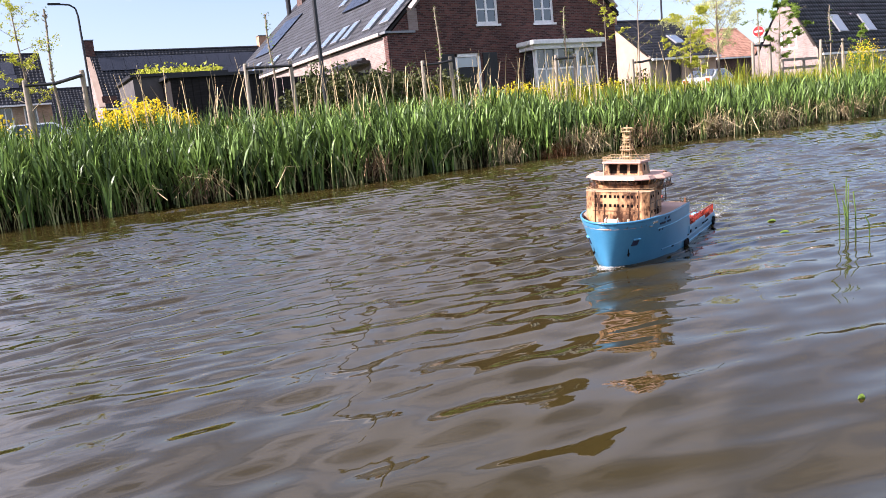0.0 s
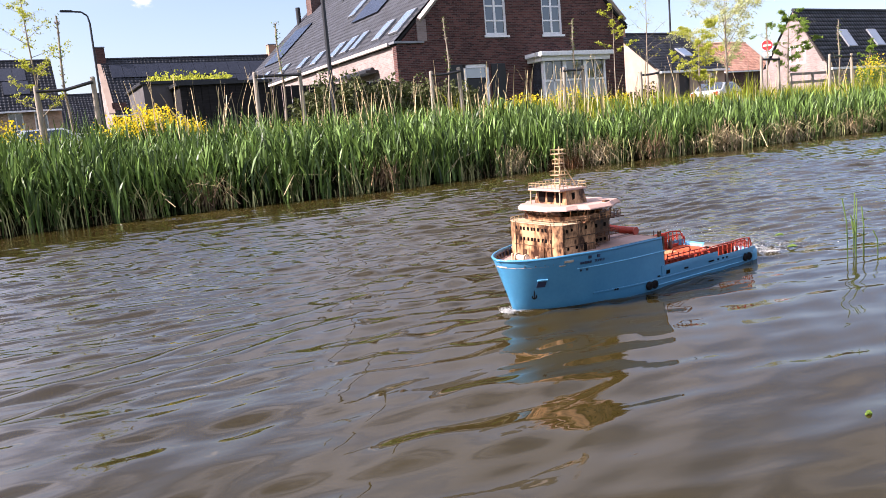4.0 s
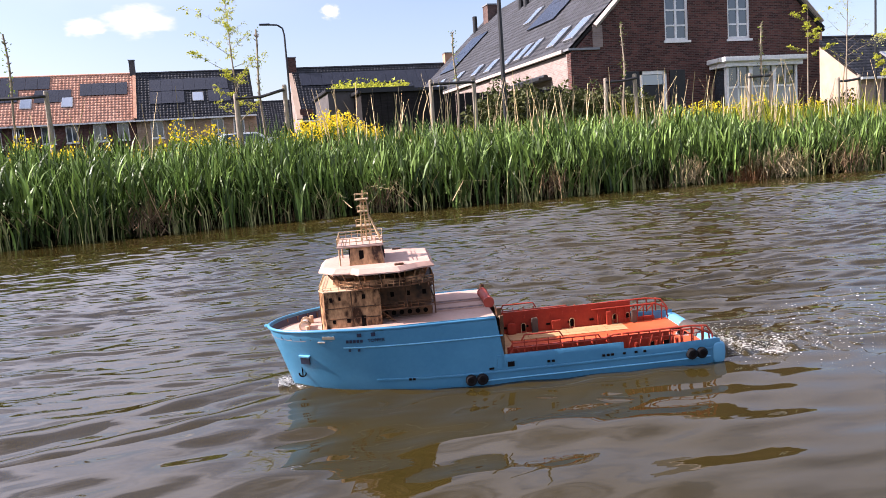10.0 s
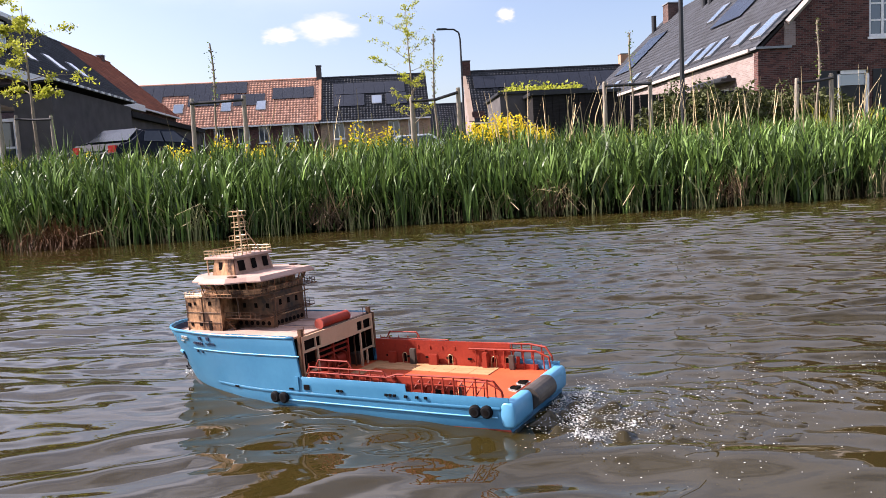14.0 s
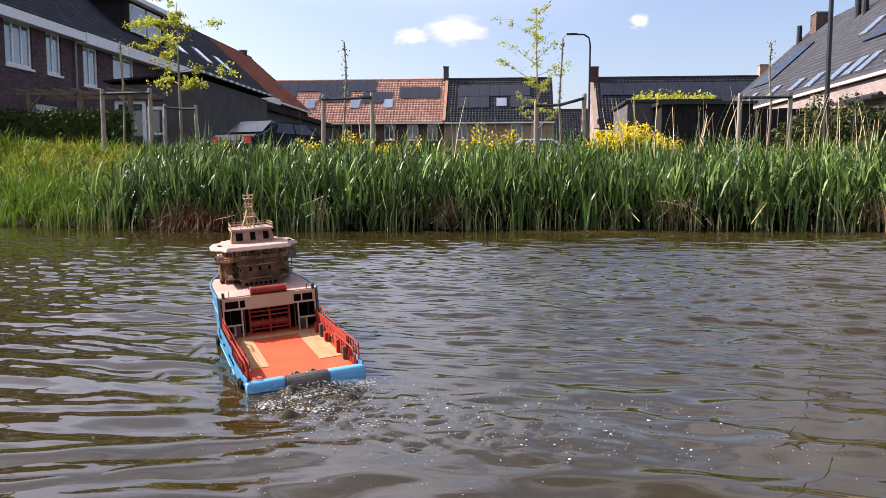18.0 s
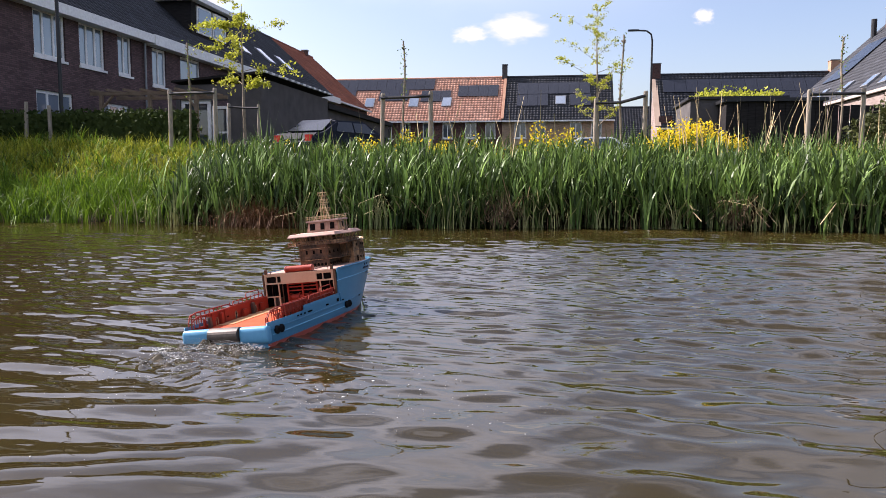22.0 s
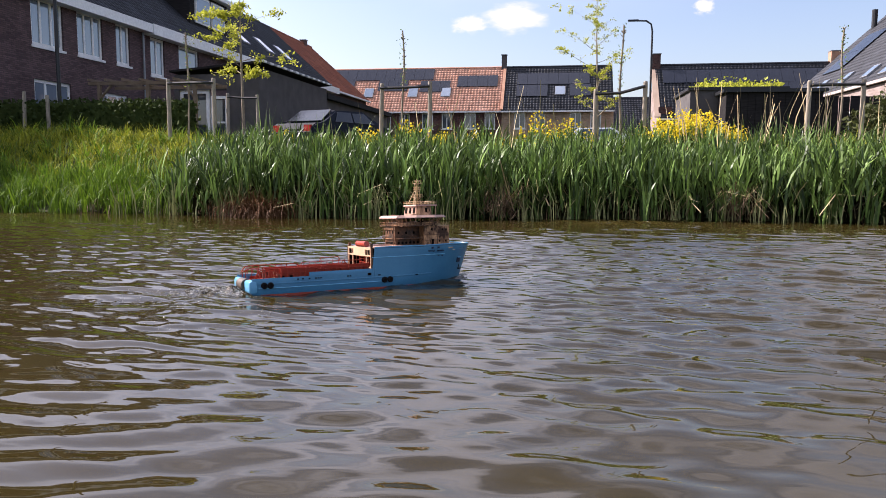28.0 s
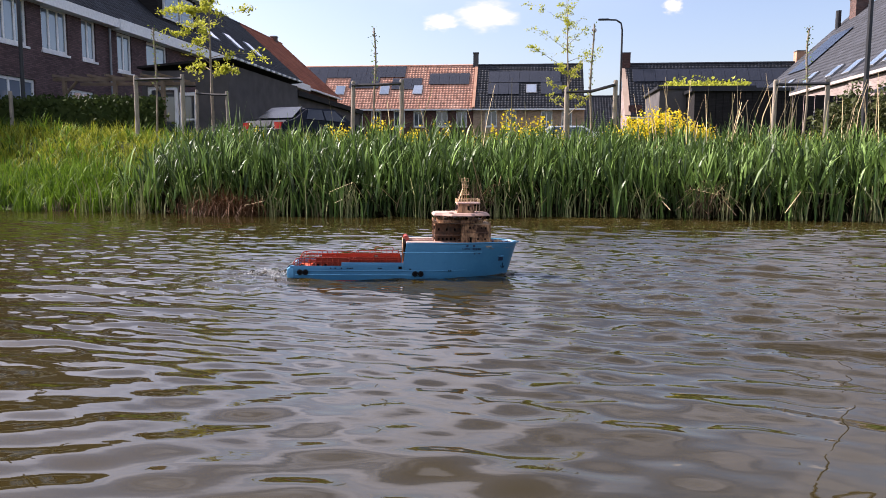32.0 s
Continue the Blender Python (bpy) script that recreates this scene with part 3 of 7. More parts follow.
def build_ship():
    ship = empty("model_ship", "model supply ship afloat with sky-blue hull and bare brass superstructure", "model ship")
    # hull: raised forward body and low after body, in one shell with the bottom below it
    bm = bmesh.new()
    zs_low = [-0.010, 0.030, 0.06, 0.084]
    s_n, s_s = s_at(-0.40, 0.1), s_at(0.0, 0.1)
    for side in (1, -1):
        shell(side, 0, s_n, lambda s: zs_low, bm)
        shell(side, s_n, s_s, lambda s: zs_low + [0.107], bm)
        shell(side, s_s, 1.0, lambda s: [-0.010, 0.030, 0.06, 0.09, 0.12, 0.16, 0.20, rail_top(hull_x(s, 0.2))], bm)
    bmesh.ops.remove_doubles(bm, verts=bm.verts, dist=0.0015)
    hull = part("hull", bm, BLUE, ship, "sky-blue painted hull with a raked bow", smooth=True)
    sol = hull.modifiers.new("plate", "SOLIDIFY")
    sol.thickness, sol.offset = 0.006, -1
    crisp(hull)
    bm = bmesh.new()
    for side in (1, -1):
        shell(side, 0, 1.0, lambda s: [-0.08, -0.05, -0.025, -0.010], bm)
    bmesh.ops.remove_doubles(bm, verts=bm.verts, dist=0.0015)
    part("hull_bottom", bm, BOOT, ship, "red hull bottom at the waterline", smooth=True)
    # bulb
    bm = bmesh.new()
    bmesh.ops.create_uvsphere(bm, u_segments=16, v_segments=10, radius=1, matrix=Matrix.Translation((0.715, 0, -0.035)) @ Matrix.Diagonal((0.075, 0.032, 0.032, 1)))
    part("bulb", bm, BOOT, ship, smooth=True)
    # weld lines and rubbing strakes
    for side in (1, -1):
        for z0, z1, a, b, m in ((0.172, 0.176, 0.0, 0.52, WELD), (0.048, 0.056, -0.71, 0.42, BLUE), (0.024, 0.028, -0.70, 0.10, WELD)):
            bm = bmesh.new()
            sa, sb = s_at(a, z0), s_at(b, z0)
            shell(side, sa, sb, lambda s: [z0, z1], bm, 0.0025)
            o = part("rubbing_strake", bm, m, ship, smooth=True)
            so = o.modifiers.new("plate", "SOLIDIFY")
            so.thickness, so.offset = 0.003, -1
            crisp(o)
    # bow rim
    fine_s = [s_s] + [0.52 + 0.44 * i / 40 for i in range(41)] + [0.96 + 0.04 * math.sin(i * math.pi / 40) for i in range(1, 20)]
    seq = []
    for s in fine_s:
        zt = rail_top(hull_x(s, 0.2))
        up = min(1.0, max(0.0, (hull_x(s, zt) - 0.33) / 0.22))
        seq.append(Vector((hull_x(s, zt), hull_b(s, zt) - 0.003, zt - 0.0065 + 0.010 * up)))
    seq += [Vector((hull_x(1, 0.262), 0, rail_top(0.786) + 0.0035))] + [Vector((p.x, -p.y, p.z)) for p in reversed(seq)]
    bm = sweep(seq, 0.0058, 8)
    part("bulwark_rim", bm, BLUE, ship, smooth=True)
    # forecastle deck inside the bulwark
    bm = bmesh.new()
    prev = None
    for s in [s_s + 0.004] + sorted([s for s in STATIONS if s > s_s + 0.01] + [0.855]):
        b = max(0.0005, hull_b(s, 0.22) - 0.006)
        x = hull_x(s, 0.22) - 0.004
        z = 0.2365 if x < 0.56 else 0.205
        if prev and z < prev[0].co.z - 0.01:
            step = [bm.verts.new((v.co.x + 0.001, v.co.y, z)) for v in prev]
            bm.faces.new((prev[0], step[0], step[1], prev[1]))
            prev = step
        cur = [bm.verts.new((x, y, z)) for y in (-b, b)]
        if prev:
            bm.faces.new((prev[0], cur[0], cur[1], prev[1]))
        prev = cur
    r = bmesh.ops.extrude_face_region(bm, geom=list(bm.faces))
    bmesh.ops.translate(bm, verts=[v for v in r["geom"] if isinstance(v, bmesh.types.BMVert)], vec=(0, 0, -0.006))
    part("forecastle_deck", bm, PINK, ship, "pinkish primed deck")
    for y in (-0.045, 0.06):
        slot = part("deck_slot", box(0.04, 0.20, y - 0.011, y + 0.011, 0.2362, 0.2382), NAVY, ship, "dark slot in the deck")
        for k in (-1, 1):
            part("slot_coaming", box(0.036, 0.204, y + k * 0.0125 - 0.0015, y + k * 0.0125 + 0.0015, 0.2360, 0.2420), PINK, slot)
    for i in range(9):  # bulwark stays in the bow
        for side in (1, -1):
            s = 0.79 + i * 0.022
            b = hull_b(s, 0.22)
            x = hull_x(s, 0.22)
            if b > 0.02:
                part("bulwark_stay", box(x - 0.002, x + 0.002, min(side * (b - 0.020), side * (b - 0.006)), max(side * (b - 0.020), side * (b - 0.006)), 0.204, 0.226), BRASS_DARK, ship)
    for side in (1, -1):  # dark inside of the bow bulwark
        bm = shell(side, s_at(0.565, 0.22), 1.0, lambda s: [0.202, 0.214, rail_top(hull_x(s, 0.2)) - 0.001], None, -0.0085)
        part("bulwark_lining", bm, NAVY, ship, "dark inside of the bow bulwark", smooth=True)
    winch = part("anchor_winch", rod((0.655, -0.035, 0.222), (0.655, 0.035, 0.222), 0.013, None, 14), SILVER, ship, "pale anchor winch on the foredeck", smooth=False)
    for y in (-0.028, 0.028):
        part("winch_drum", rod((0.655, y - 0.003, 0.222), (0.655, y + 0.003, 0.222), 0.019, None, 14), BEIGE, winch)
    for y in (-0.075, 0.075):
        part("bollard", rod((0.64, y, 0.204), (0.64, y, 0.232), 0.007, None, 10), BEIGE, ship)
    before = set(bpy.data.objects)
    build_superstructure(ship)
    settle([o for o in bpy.data.objects if o not in before])
    build_after_deck(ship)
    build_marks(ship)
    return ship


LEVELS = ((0.0, 0.214, 0.366, 0.379, 0.4365, 0.453, 0.513, 0.519, 0.668), (0.0, 0.203, 0.356, 0.364, 0.410, 0.428, 0.489, 0.496, 0.668))


def settle(obs):
    """Brings the storeys to their deck levels, and the deckhouse to its length."""
    for o in obs:
        house = o.name.startswith(("deckhouse", "house_top")) or (o.parent and o.parent.name.startswith("deckhouse"))
        n = len(o.data.vertices)
        co = np.empty(n * 3, np.float32)
        o.data.vertices.foreach_get("co", co)
        co = co.reshape(-1, 3)
        co[:, 2] = np.interp(co[:, 2], *LEVELS)
        if house:
            co[:, 0] = 0.386 + (co[:, 0] - 0.405) * 0.945
            co[:, 1] *= 1.035
        o.data.vertices.foreach_set("co", co.ravel())
        o.data.update()


def prism(pts, z0, z1, inset=0.0, pts_top=None):
    """Upright block on a plan outline, its top outline moved inwards or given."""
    bm = bmesh.new()
    c = Vector((sum(p[0] for p in pts) / len(pts), sum(p[1] for p in pts) / len(pts)))
    lo = [bm.verts.new((p[0], p[1], z0)) for p in pts]
    if pts_top is None:
        pts_top = [tuple(Vector(p) + (c - Vector(p)).normalized() * inset) for p in pts]
    hi = [bm.verts.new((p[0], p[1], z1)) for p in pts_top]
    n = len(pts)
    for i in range(n):
        j = (i + 1) % n
        bm.faces.new((lo[i], lo[j], hi[j], hi[i]))
    bm.faces.new(lo[::-1])
    bm.faces.new(hi)
    return bm


def mirror_y(half):
    return half + [(x, -y) for x, y in reversed(half) if abs(y) > 1e-6]


def guard_rail(parent, pts, z0, height, step, material, r=0.0011, rails=2, name="guard_rail"):
    """Rail on posts along a path of plan points."""
    bm = bmesh.new()
    for k in range(1, rails + 1):
        tube([(x, y, z0 + height * k / rails) for x, y in pts], r, 5, bm)
    for (xa, ya), (xb, yb) in zip(pts, pts[1:]):
        d = math.hypot(xb - xa, yb - ya)
        n = max(1, round(d / step))
        for i in range(n + 1):
            x, y = xa + (xb - xa) * i / n, ya + (yb - ya) * i / n
            add_rod(bm, (x, y, z0), (x, y, z0 + height), r, None, 5)
    return part(name, bm, material, parent)


def bevelled_plate(plan, z0, z1, rim=0.004, inset=0.010):
    """A flat roof with a sloping margin: narrow underside, full outline, smaller top."""
    def ring(k, z):
        c = Vector((sum(p[0] for p in plan) / len(plan), 0))
        return [bm.verts.new((p[0] + (c.x - p[0]) * k / max(0.05, abs(c.x - p[0]) + abs(p[1])), p[1] * (1 - k / max(0.05, abs(c.x - p[0]) + abs(p[1]))), z)) for p in plan]
    bm = bmesh.new()
    rings = [ring(0.0, z0), ring(0.0, z0 + rim), ring(inset * 2.2, z1)]
    n = len(plan)
    for a, b in zip(rings, rings[1:]):
        for i in range(n):
            j = (i + 1) % n
            bm.faces.new((a[i], a[j], b[j], b[i]))
    bm.faces.new(rings[0][::-1])
    bm.faces.new(rings[-1])
    return bm


def build_superstructure(ship):
    # two-storey front block and the narrower block abaft of it
    front = mirror_y([(0.615, 0.118), (0.598, 0.152), (0.405, 0.160)])
    h1 = part("deckhouse", prism(front, 0.214, 0.366), BRASS, ship, "two-storey deckhouse of bare brown brass")
    h2 = part("after_deckhouse", prism(mirror_y([(0.4045, 0.086), (0.215, 0.086)]), 0.214, 0.375), BRASS_DARK, ship, "after part of the deckhouse, tarnished brass coloured darker for shade")
    for z in (0.292, 0.336):
        for y in (-0.008, 0.030, 0.055, 0.073, 0.102):
            for side in (1, -1):
                part("window", box(0.6135, 0.6165, side * y - 0.0056, side * y + 0.0056, z, z + 0.0145), SHADE_BLACK, h1, "dark window opening")
    for y in (-0.055, 0.045):
        part("door", box(0.613, 0.617, y - 0.012, y + 0.012, 0.222, 0.254), BRASS_DARK, h1)
    part("belt", box(0.6145, 0.6172, -0.116, 0.116, 0.272, 0.275), BRASS_DARK, h1)
    for side in (1, -1):
        for y in (0.104, 0.060):
            part("front_pipe", rod((0.6175, side * y, 0.216), (0.6165, side * y, 0.376 if y > 0.1 else 0.30), 0.0022, None, 6), BRASS_DARK, h1)
        def face(x):
            return side * (0.1525 + (0.598 - x) * 0.0415)
        for x, z, w, h in ((0.575, 0.334, 0.010, 0.014), (0.545, 0.338, 0.008, 0.011), (0.462, 0.338, 0.012, 0.014), (0.52, 0.262, 0.012, 0.013), (0.468, 0.246, 0.015, 0.036), (0.57, 0.262, 0.010, 0.012)):
            y = face(x)
            part("window", box(x - w / 2, x + w / 2, y - 0.0025, y + 0.0025, z, z + h), SHADE_BLACK, h1, "dark window opening")
        for z in (0.276, 0.312):
            bar = bmesh.new()
            tube([(0.598, face(0.598) + side * 0.001, z), (0.41, face(0.41) + side * 0.001, z)], 0.0018, 5, bar)
            part("side_belt", bar, BRASS_DARK, h1)
        part("side_rib", rod((0.505, face(0.505), 0.216), (0.505, face(0.505), 0.366), 0.002, None, 6), BRASS_DARK, h1)
        part("porthole_box", box(0.43, 0.44, face(0.435) - 0.002, face(0.435) + 0.002, 0.226, 0.236), SHADE_BLACK, h1)
        # after block: portholes and windows in two rows
        for i in range(6):
            x = 0.238 + i * 0.027
            part("after_porthole", rod((x, side * 0.084, 0.262), (x, side * 0.0875, 0.262), 0.008, None, 12), SHADE_BLACK, h2, "dark round porthole")
            if i % 2 == 0:
                part("after_window", box(x - 0.006, x + 0.006, side * 0.0865 - 0.0018, side * 0.0865 + 0.0018, 0.318, 0.334), SHADE_BLACK, h2, "dark window opening")
        shelf = part("side_gallery", box(0.217, 0.404, min(side * 0.0865, side * 0.150), max(side * 0.0865, side * 0.150), 0.288, 0.292), BRASS_DARK, h2)
        guard_rail(shelf, [(0.40, side * 0.149), (0.218, side * 0.149)], 0.292, 0.020, 0.022, BRASS_DARK)
        stair = bmesh.new()
        for i in range(8):
            add_box(stair, 0.395 - i * 0.010, 0.404 - i * 0.010, side * 0.135 - 0.012, side * 0.135 + 0.012, 0.288 - i * 0.0085, 0.290 - i * 0.0085)
        tube([(0.402, side * 0.147, 0.300), (0.322, side * 0.147, 0.232)], 0.0016, 5, stair)
        part("stair", stair, BRASS_DARK, h2)
        part("gallery_pillar", rod((0.30, side * 0.165, 0.292), (0.30, side * 0.165, 0.374), 0.0020, None, 6), BRASS_DARK, h2)
    for i in range(7):
        y = -0.066 + i * 0.022
        part("aft_porthole", rod((0.2165, y, 0.262), (0.213, y, 0.262), 0.008, None, 12), SHADE_BLACK, h2, "dark round porthole")
        if i % 2:
            part("aft_window", box(0.2132, 0.2165, y - 0.006, y + 0.006, 0.322, 0.342), SHADE_BLACK, h2, "dark window opening")
    for z in (0.288, 0.350):
        part("aft_ledge", box(0.205, 0.2148, -0.108, 0.108, z, z + 0.003), BRASS, h2)
    guard_rail(h2, [(0.206, -0.108), (0.206, 0.108)], 0.291, 0.016, 0.018, BRASS_DARK)
    for y in (-0.082, 0.082):
        part("aft_pillar", rod((0.204, y, 0.23), (0.204, y, 0.374), 0.0024, None, 6), BRASS_DARK, h2)
    part("house_top", prism(mirror_y([(0.618, 0.119), (0.60, 0.154), (0.402, 0.163)]), 0.366, 0.370), BEIGE, ship, "beige top of the deckhouse")
    guard_rail(h1, [(0.49, 0.161), (0.598, 0.153), (0.614, 0.118), (0.614, 0.0)], 0.370, 0.020, 0.026, BRASS_WIRE)
    guard_rail(h1, [(0.49, -0.161), (0.598, -0.153), (0.614, -0.118), (0.614, 0.0)], 0.370, 0.020, 0.026, BRASS_WIRE)
    # bridge gallery with its rail
    gal = mirror_y([(0.515, 0.125), (0.455, 0.182), (0.30, 0.192), (0.205, 0.150)])
    gl = part("bridge_gallery", prism(gal, 0.3735, 0.379), BRASS_DARK, ship, "walkway round the bridge, tarnished brass coloured darker for shade")
    for side in (1, -1):
        guard_rail(gl, [(0.515, side * 0.125), (0.455, side * 0.181), (0.30, side * 0.191), (0.206, side * 0.150), (0.206, side * 0.05), (0.206, 0.0)], 0.379, 0.024, 0.019, BRASS if side > 0 else BRASS_DARK, 0.0013)
        for i in range(9):
            x = 0.225 + i * 0.03
            part("bracket", box(x - 0.0012, x + 0.0012, side * 0.168 - 0.018, side * 0.168 + 0.018, 0.366, 0.3735), BRASS_DARK, gl)
    # wheelhouse: dado, raked window band, broad roof
    plan = mirror_y([(0.540, 0.072), (0.492, 0.128), (0.43, 0.146), (0.27, 0.146), (0.232, 0.112)])
    wide = mirror_y([(0.560, 0.079), (0.503, 0.142), (0.432, 0.160), (0.262, 0.158), (0.220, 0.120)])
    wh = part("wheelhouse", prism(plan, 0.379, 0.402), BRASS, ship, "wheelhouse of bare brass with raked windows")
    # open window frames: a console and a chart table stand inside, a partition abaft
    part("console", box(0.470, 0.500, -0.070, 0.070, 0.402, 0.416, 0.002), PINK_BROWN, wh)
    part("chart_table", box(0.300, 0.345, -0.110, 0.020, 0.402, 0.413, 0.002), BRASS_DARK, wh)
    part("partition", box(0.262, 0.266, -0.100, 0.100, 0.402, 0.437), BRASS, wh, "brass partition behind the bridge windows")
    for y in (-0.03, 0.03):
        seat = part("helm_seat", box(0.430, 0.446, y - 0.009, y + 0.009, 0.402, 0.412, 0.002), SHADE_BLACK, wh)
        part("seat_back", box(0.428, 0.431, y - 0.009, y + 0.009, 0.412, 0.424), SHADE_BLACK, seat)
    n = len(plan)
    for i in range(n):
        (xa, ya), (xb, yb) = plan[i], plan[(i + 1) % n]
        (xc, yc), (xd, yd) = wide[i], wide[(i + 1) % n]
        k = max(1, round(math.hypot(xb - xa, yb - ya) / 0.030))
        for j in range(k):
            f = j / k
            part("window_post", rod((xa + (xb - xa) * f, ya + (yb - ya) * f, 0.401), (xc + (xd - xc) * f, yc + (yd - yc) * f, 0.438), 0.0030 if j == 0 else 0.0021, None, 5), BRASS, wh)
        xm, ym, xn, yn = xc * 0.45 + xa * 0.55, yc * 0.45 + ya * 0.55, xd * 0.45 + xb * 0.55, yd * 0.45 + yb * 0.55
        if i % 2:
            part("window_rail", rod((xm, ym, 0.418), (xn, yn, 0.418), 0.0012, None, 5), BRASS, wh)
    roof = mirror_y([(0.583, 0.085), (0.532, 0.148), (0.475, 0.160), (0.448, 0.200), (0.315, 0.205), (0.252, 0.162), (0.200, 0.148)])
    part("wheelhouse_roof", bevelled_plate(roof, 0.4365, 0.453), PINK, ship, "pinkish primed wheelhouse roof with broad wings")
    for side in (1, -1):
        for x, y in ((0.440, 0.182), (0.310, 0.190), (0.372, 0.187)):
            part("wing_post", rod((x, side * (y - 0.004), 0.379), (x + 0.010, side * (y + 0.006), 0.437), 0.0022, None, 6), BRASS_DARK, wh)
        part("roof_box", box(0.30, 0.33, side * 0.165 - 0.008, side * 0.165 + 0.008, 0.452, 0.459), BRASS_DARK, wh)
    # upper house: walls leaning in, openings abaft, roof carried forward on posts
    uh = part("top_house", prism([(0.478, 0.098), (0.478, -0.098), (0.362, -0.104), (0.362, 0.104)], 0.450, 0.513, 0, [(0.470, 0.088), (0.470, -0.088), (0.372, -0.092), (0.372, 0.092)]), BRASS, ship, "small upper house of bare brass")
    part("after_panel", prism([(0.3625, 0.100), (0.3625, -0.100), (0.3595, -0.100), (0.3595, 0.100)], 0.452, 0.512, 0, [(0.3725, 0.089), (0.3725, -0.089), (0.3695, -0.089), (0.3695, 0.089)]), PINK_BROWN, uh, "pinkish-brown after wall")
    for y, w in ((-0.062, 0.013), (0.0, 0.012), (0.064, 0.016)):
        part("opening", prism([(0.3605, y + w), (0.3605, y - w), (0.3585, y - w), (0.3585, y + w)], 0.466, 0.502, 0, [(0.3665, y + w), (0.3665, y - w), (0.3645, y - w), (0.3645, y + w)]), SHADE_BLACK, uh, "dark opening")
    for y in (-0.052, 0.0, 0.052):
        part("opening", box(0.470, 0.4775, y - 0.018, y + 0.018, 0.460, 0.502), SHADE_BLACK, uh, "dark opening")
    part("top_house_roof", bevelled_plate([(0.515, 0.096), (0.515, -0.096), (0.360, -0.102), (0.360, 0.102)], 0.511, 0.519, 0.004, 0.002), PINK, ship, "pinkish primed roof")
    for side in (1, -1):
        part("side_opening", box(0.428, 0.443, side * 0.0935 - 0.003, side * 0.0935 + 0.003, 0.462, 0.500), SHADE_BLACK, uh, "dark doorway")
        part("roof_post", rod((0.508, side * 0.088, 0.452), (0.508, side * 0.088, 0.512), 0.0028, None, 6), BEIGE, uh)
    guard_rail(uh, [(0.513, 0.0), (0.513, 0.094), (0.362, 0.100), (0.362, -0.100), (0.513, -0.094), (0.513, 0.0)], 0.519, 0.019, 0.022, BRASS_WIRE)
    # lattice mast with platforms and raking stays
    mx = 0.415
    mast = part("mast", rod((mx, 0, 0.518), (mx, 0, 0.668), 0.0028, 0.0022, 8), BRASS_WIRE, ship, "lattice mast of yellow brass wire")
    for dx, dy in ((0.018, 0.018), (0.018, -0.018), (-0.018, 0.018), (-0.018, -0.018)):
        part("mast_leg", rod((mx + dx, dy, 0.518), (mx + dx * 0.5, dy * 0.75, 0.645), 0.0021, 0.0017, 6), BRASS_WIRE, mast)
    cross = bmesh.new()
    for i in range(6):
        z = 0.535 + i * 0.020
        k = 1 - 0.4 * (z - 0.518) / 0.12
        q = [(mx + 0.018 * k, 0.018 * k, z), (mx + 0.018 * k, -0.018 * k, z), (mx - 0.018 * k, -0.018 * k, z), (mx - 0.018 * k, 0.018 * k, z)]
        tube(q + q[:1], 0.0010, 5, cross)
    part("mast_bracing", cross, BRASS_WIRE, mast)
    for z, w in ((0.562, 0.026), (0.604, 0.019), (0.640, 0.023)):
        pl = part("mast_platform", box(mx - w * 0.8, mx + w * 1.25, -w, w, z, z + 0.003), BRASS_WIRE, mast)
        guard_rail(pl, [(mx + w * 1.2, -w), (mx + w * 1.2, w), (mx - w * 0.78, w), (mx - w * 0.78, -w), (mx + w * 1.2, -w)], z + 0.003, 0.014, 0.02, BRASS_WIRE, 0.0009, 1)
    part("yard", rod((mx, -0.026, 0.655), (mx, 0.026, 0.655), 0.0018, None, 6), BRASS_WIRE, mast)
    part("lamp_yard", rod((mx, -0.022, 0.622), (mx, 0.022, 0.622), 0.0018, None, 6), BRASS_WIRE, mast)
    for side in (1, -1):
        part("mast_stay", rod((0.368, side * 0.050, 0.519), (mx - 0.012, side * 0.010, 0.598), 0.0024, None, 6), BRASS_WIRE, mast)


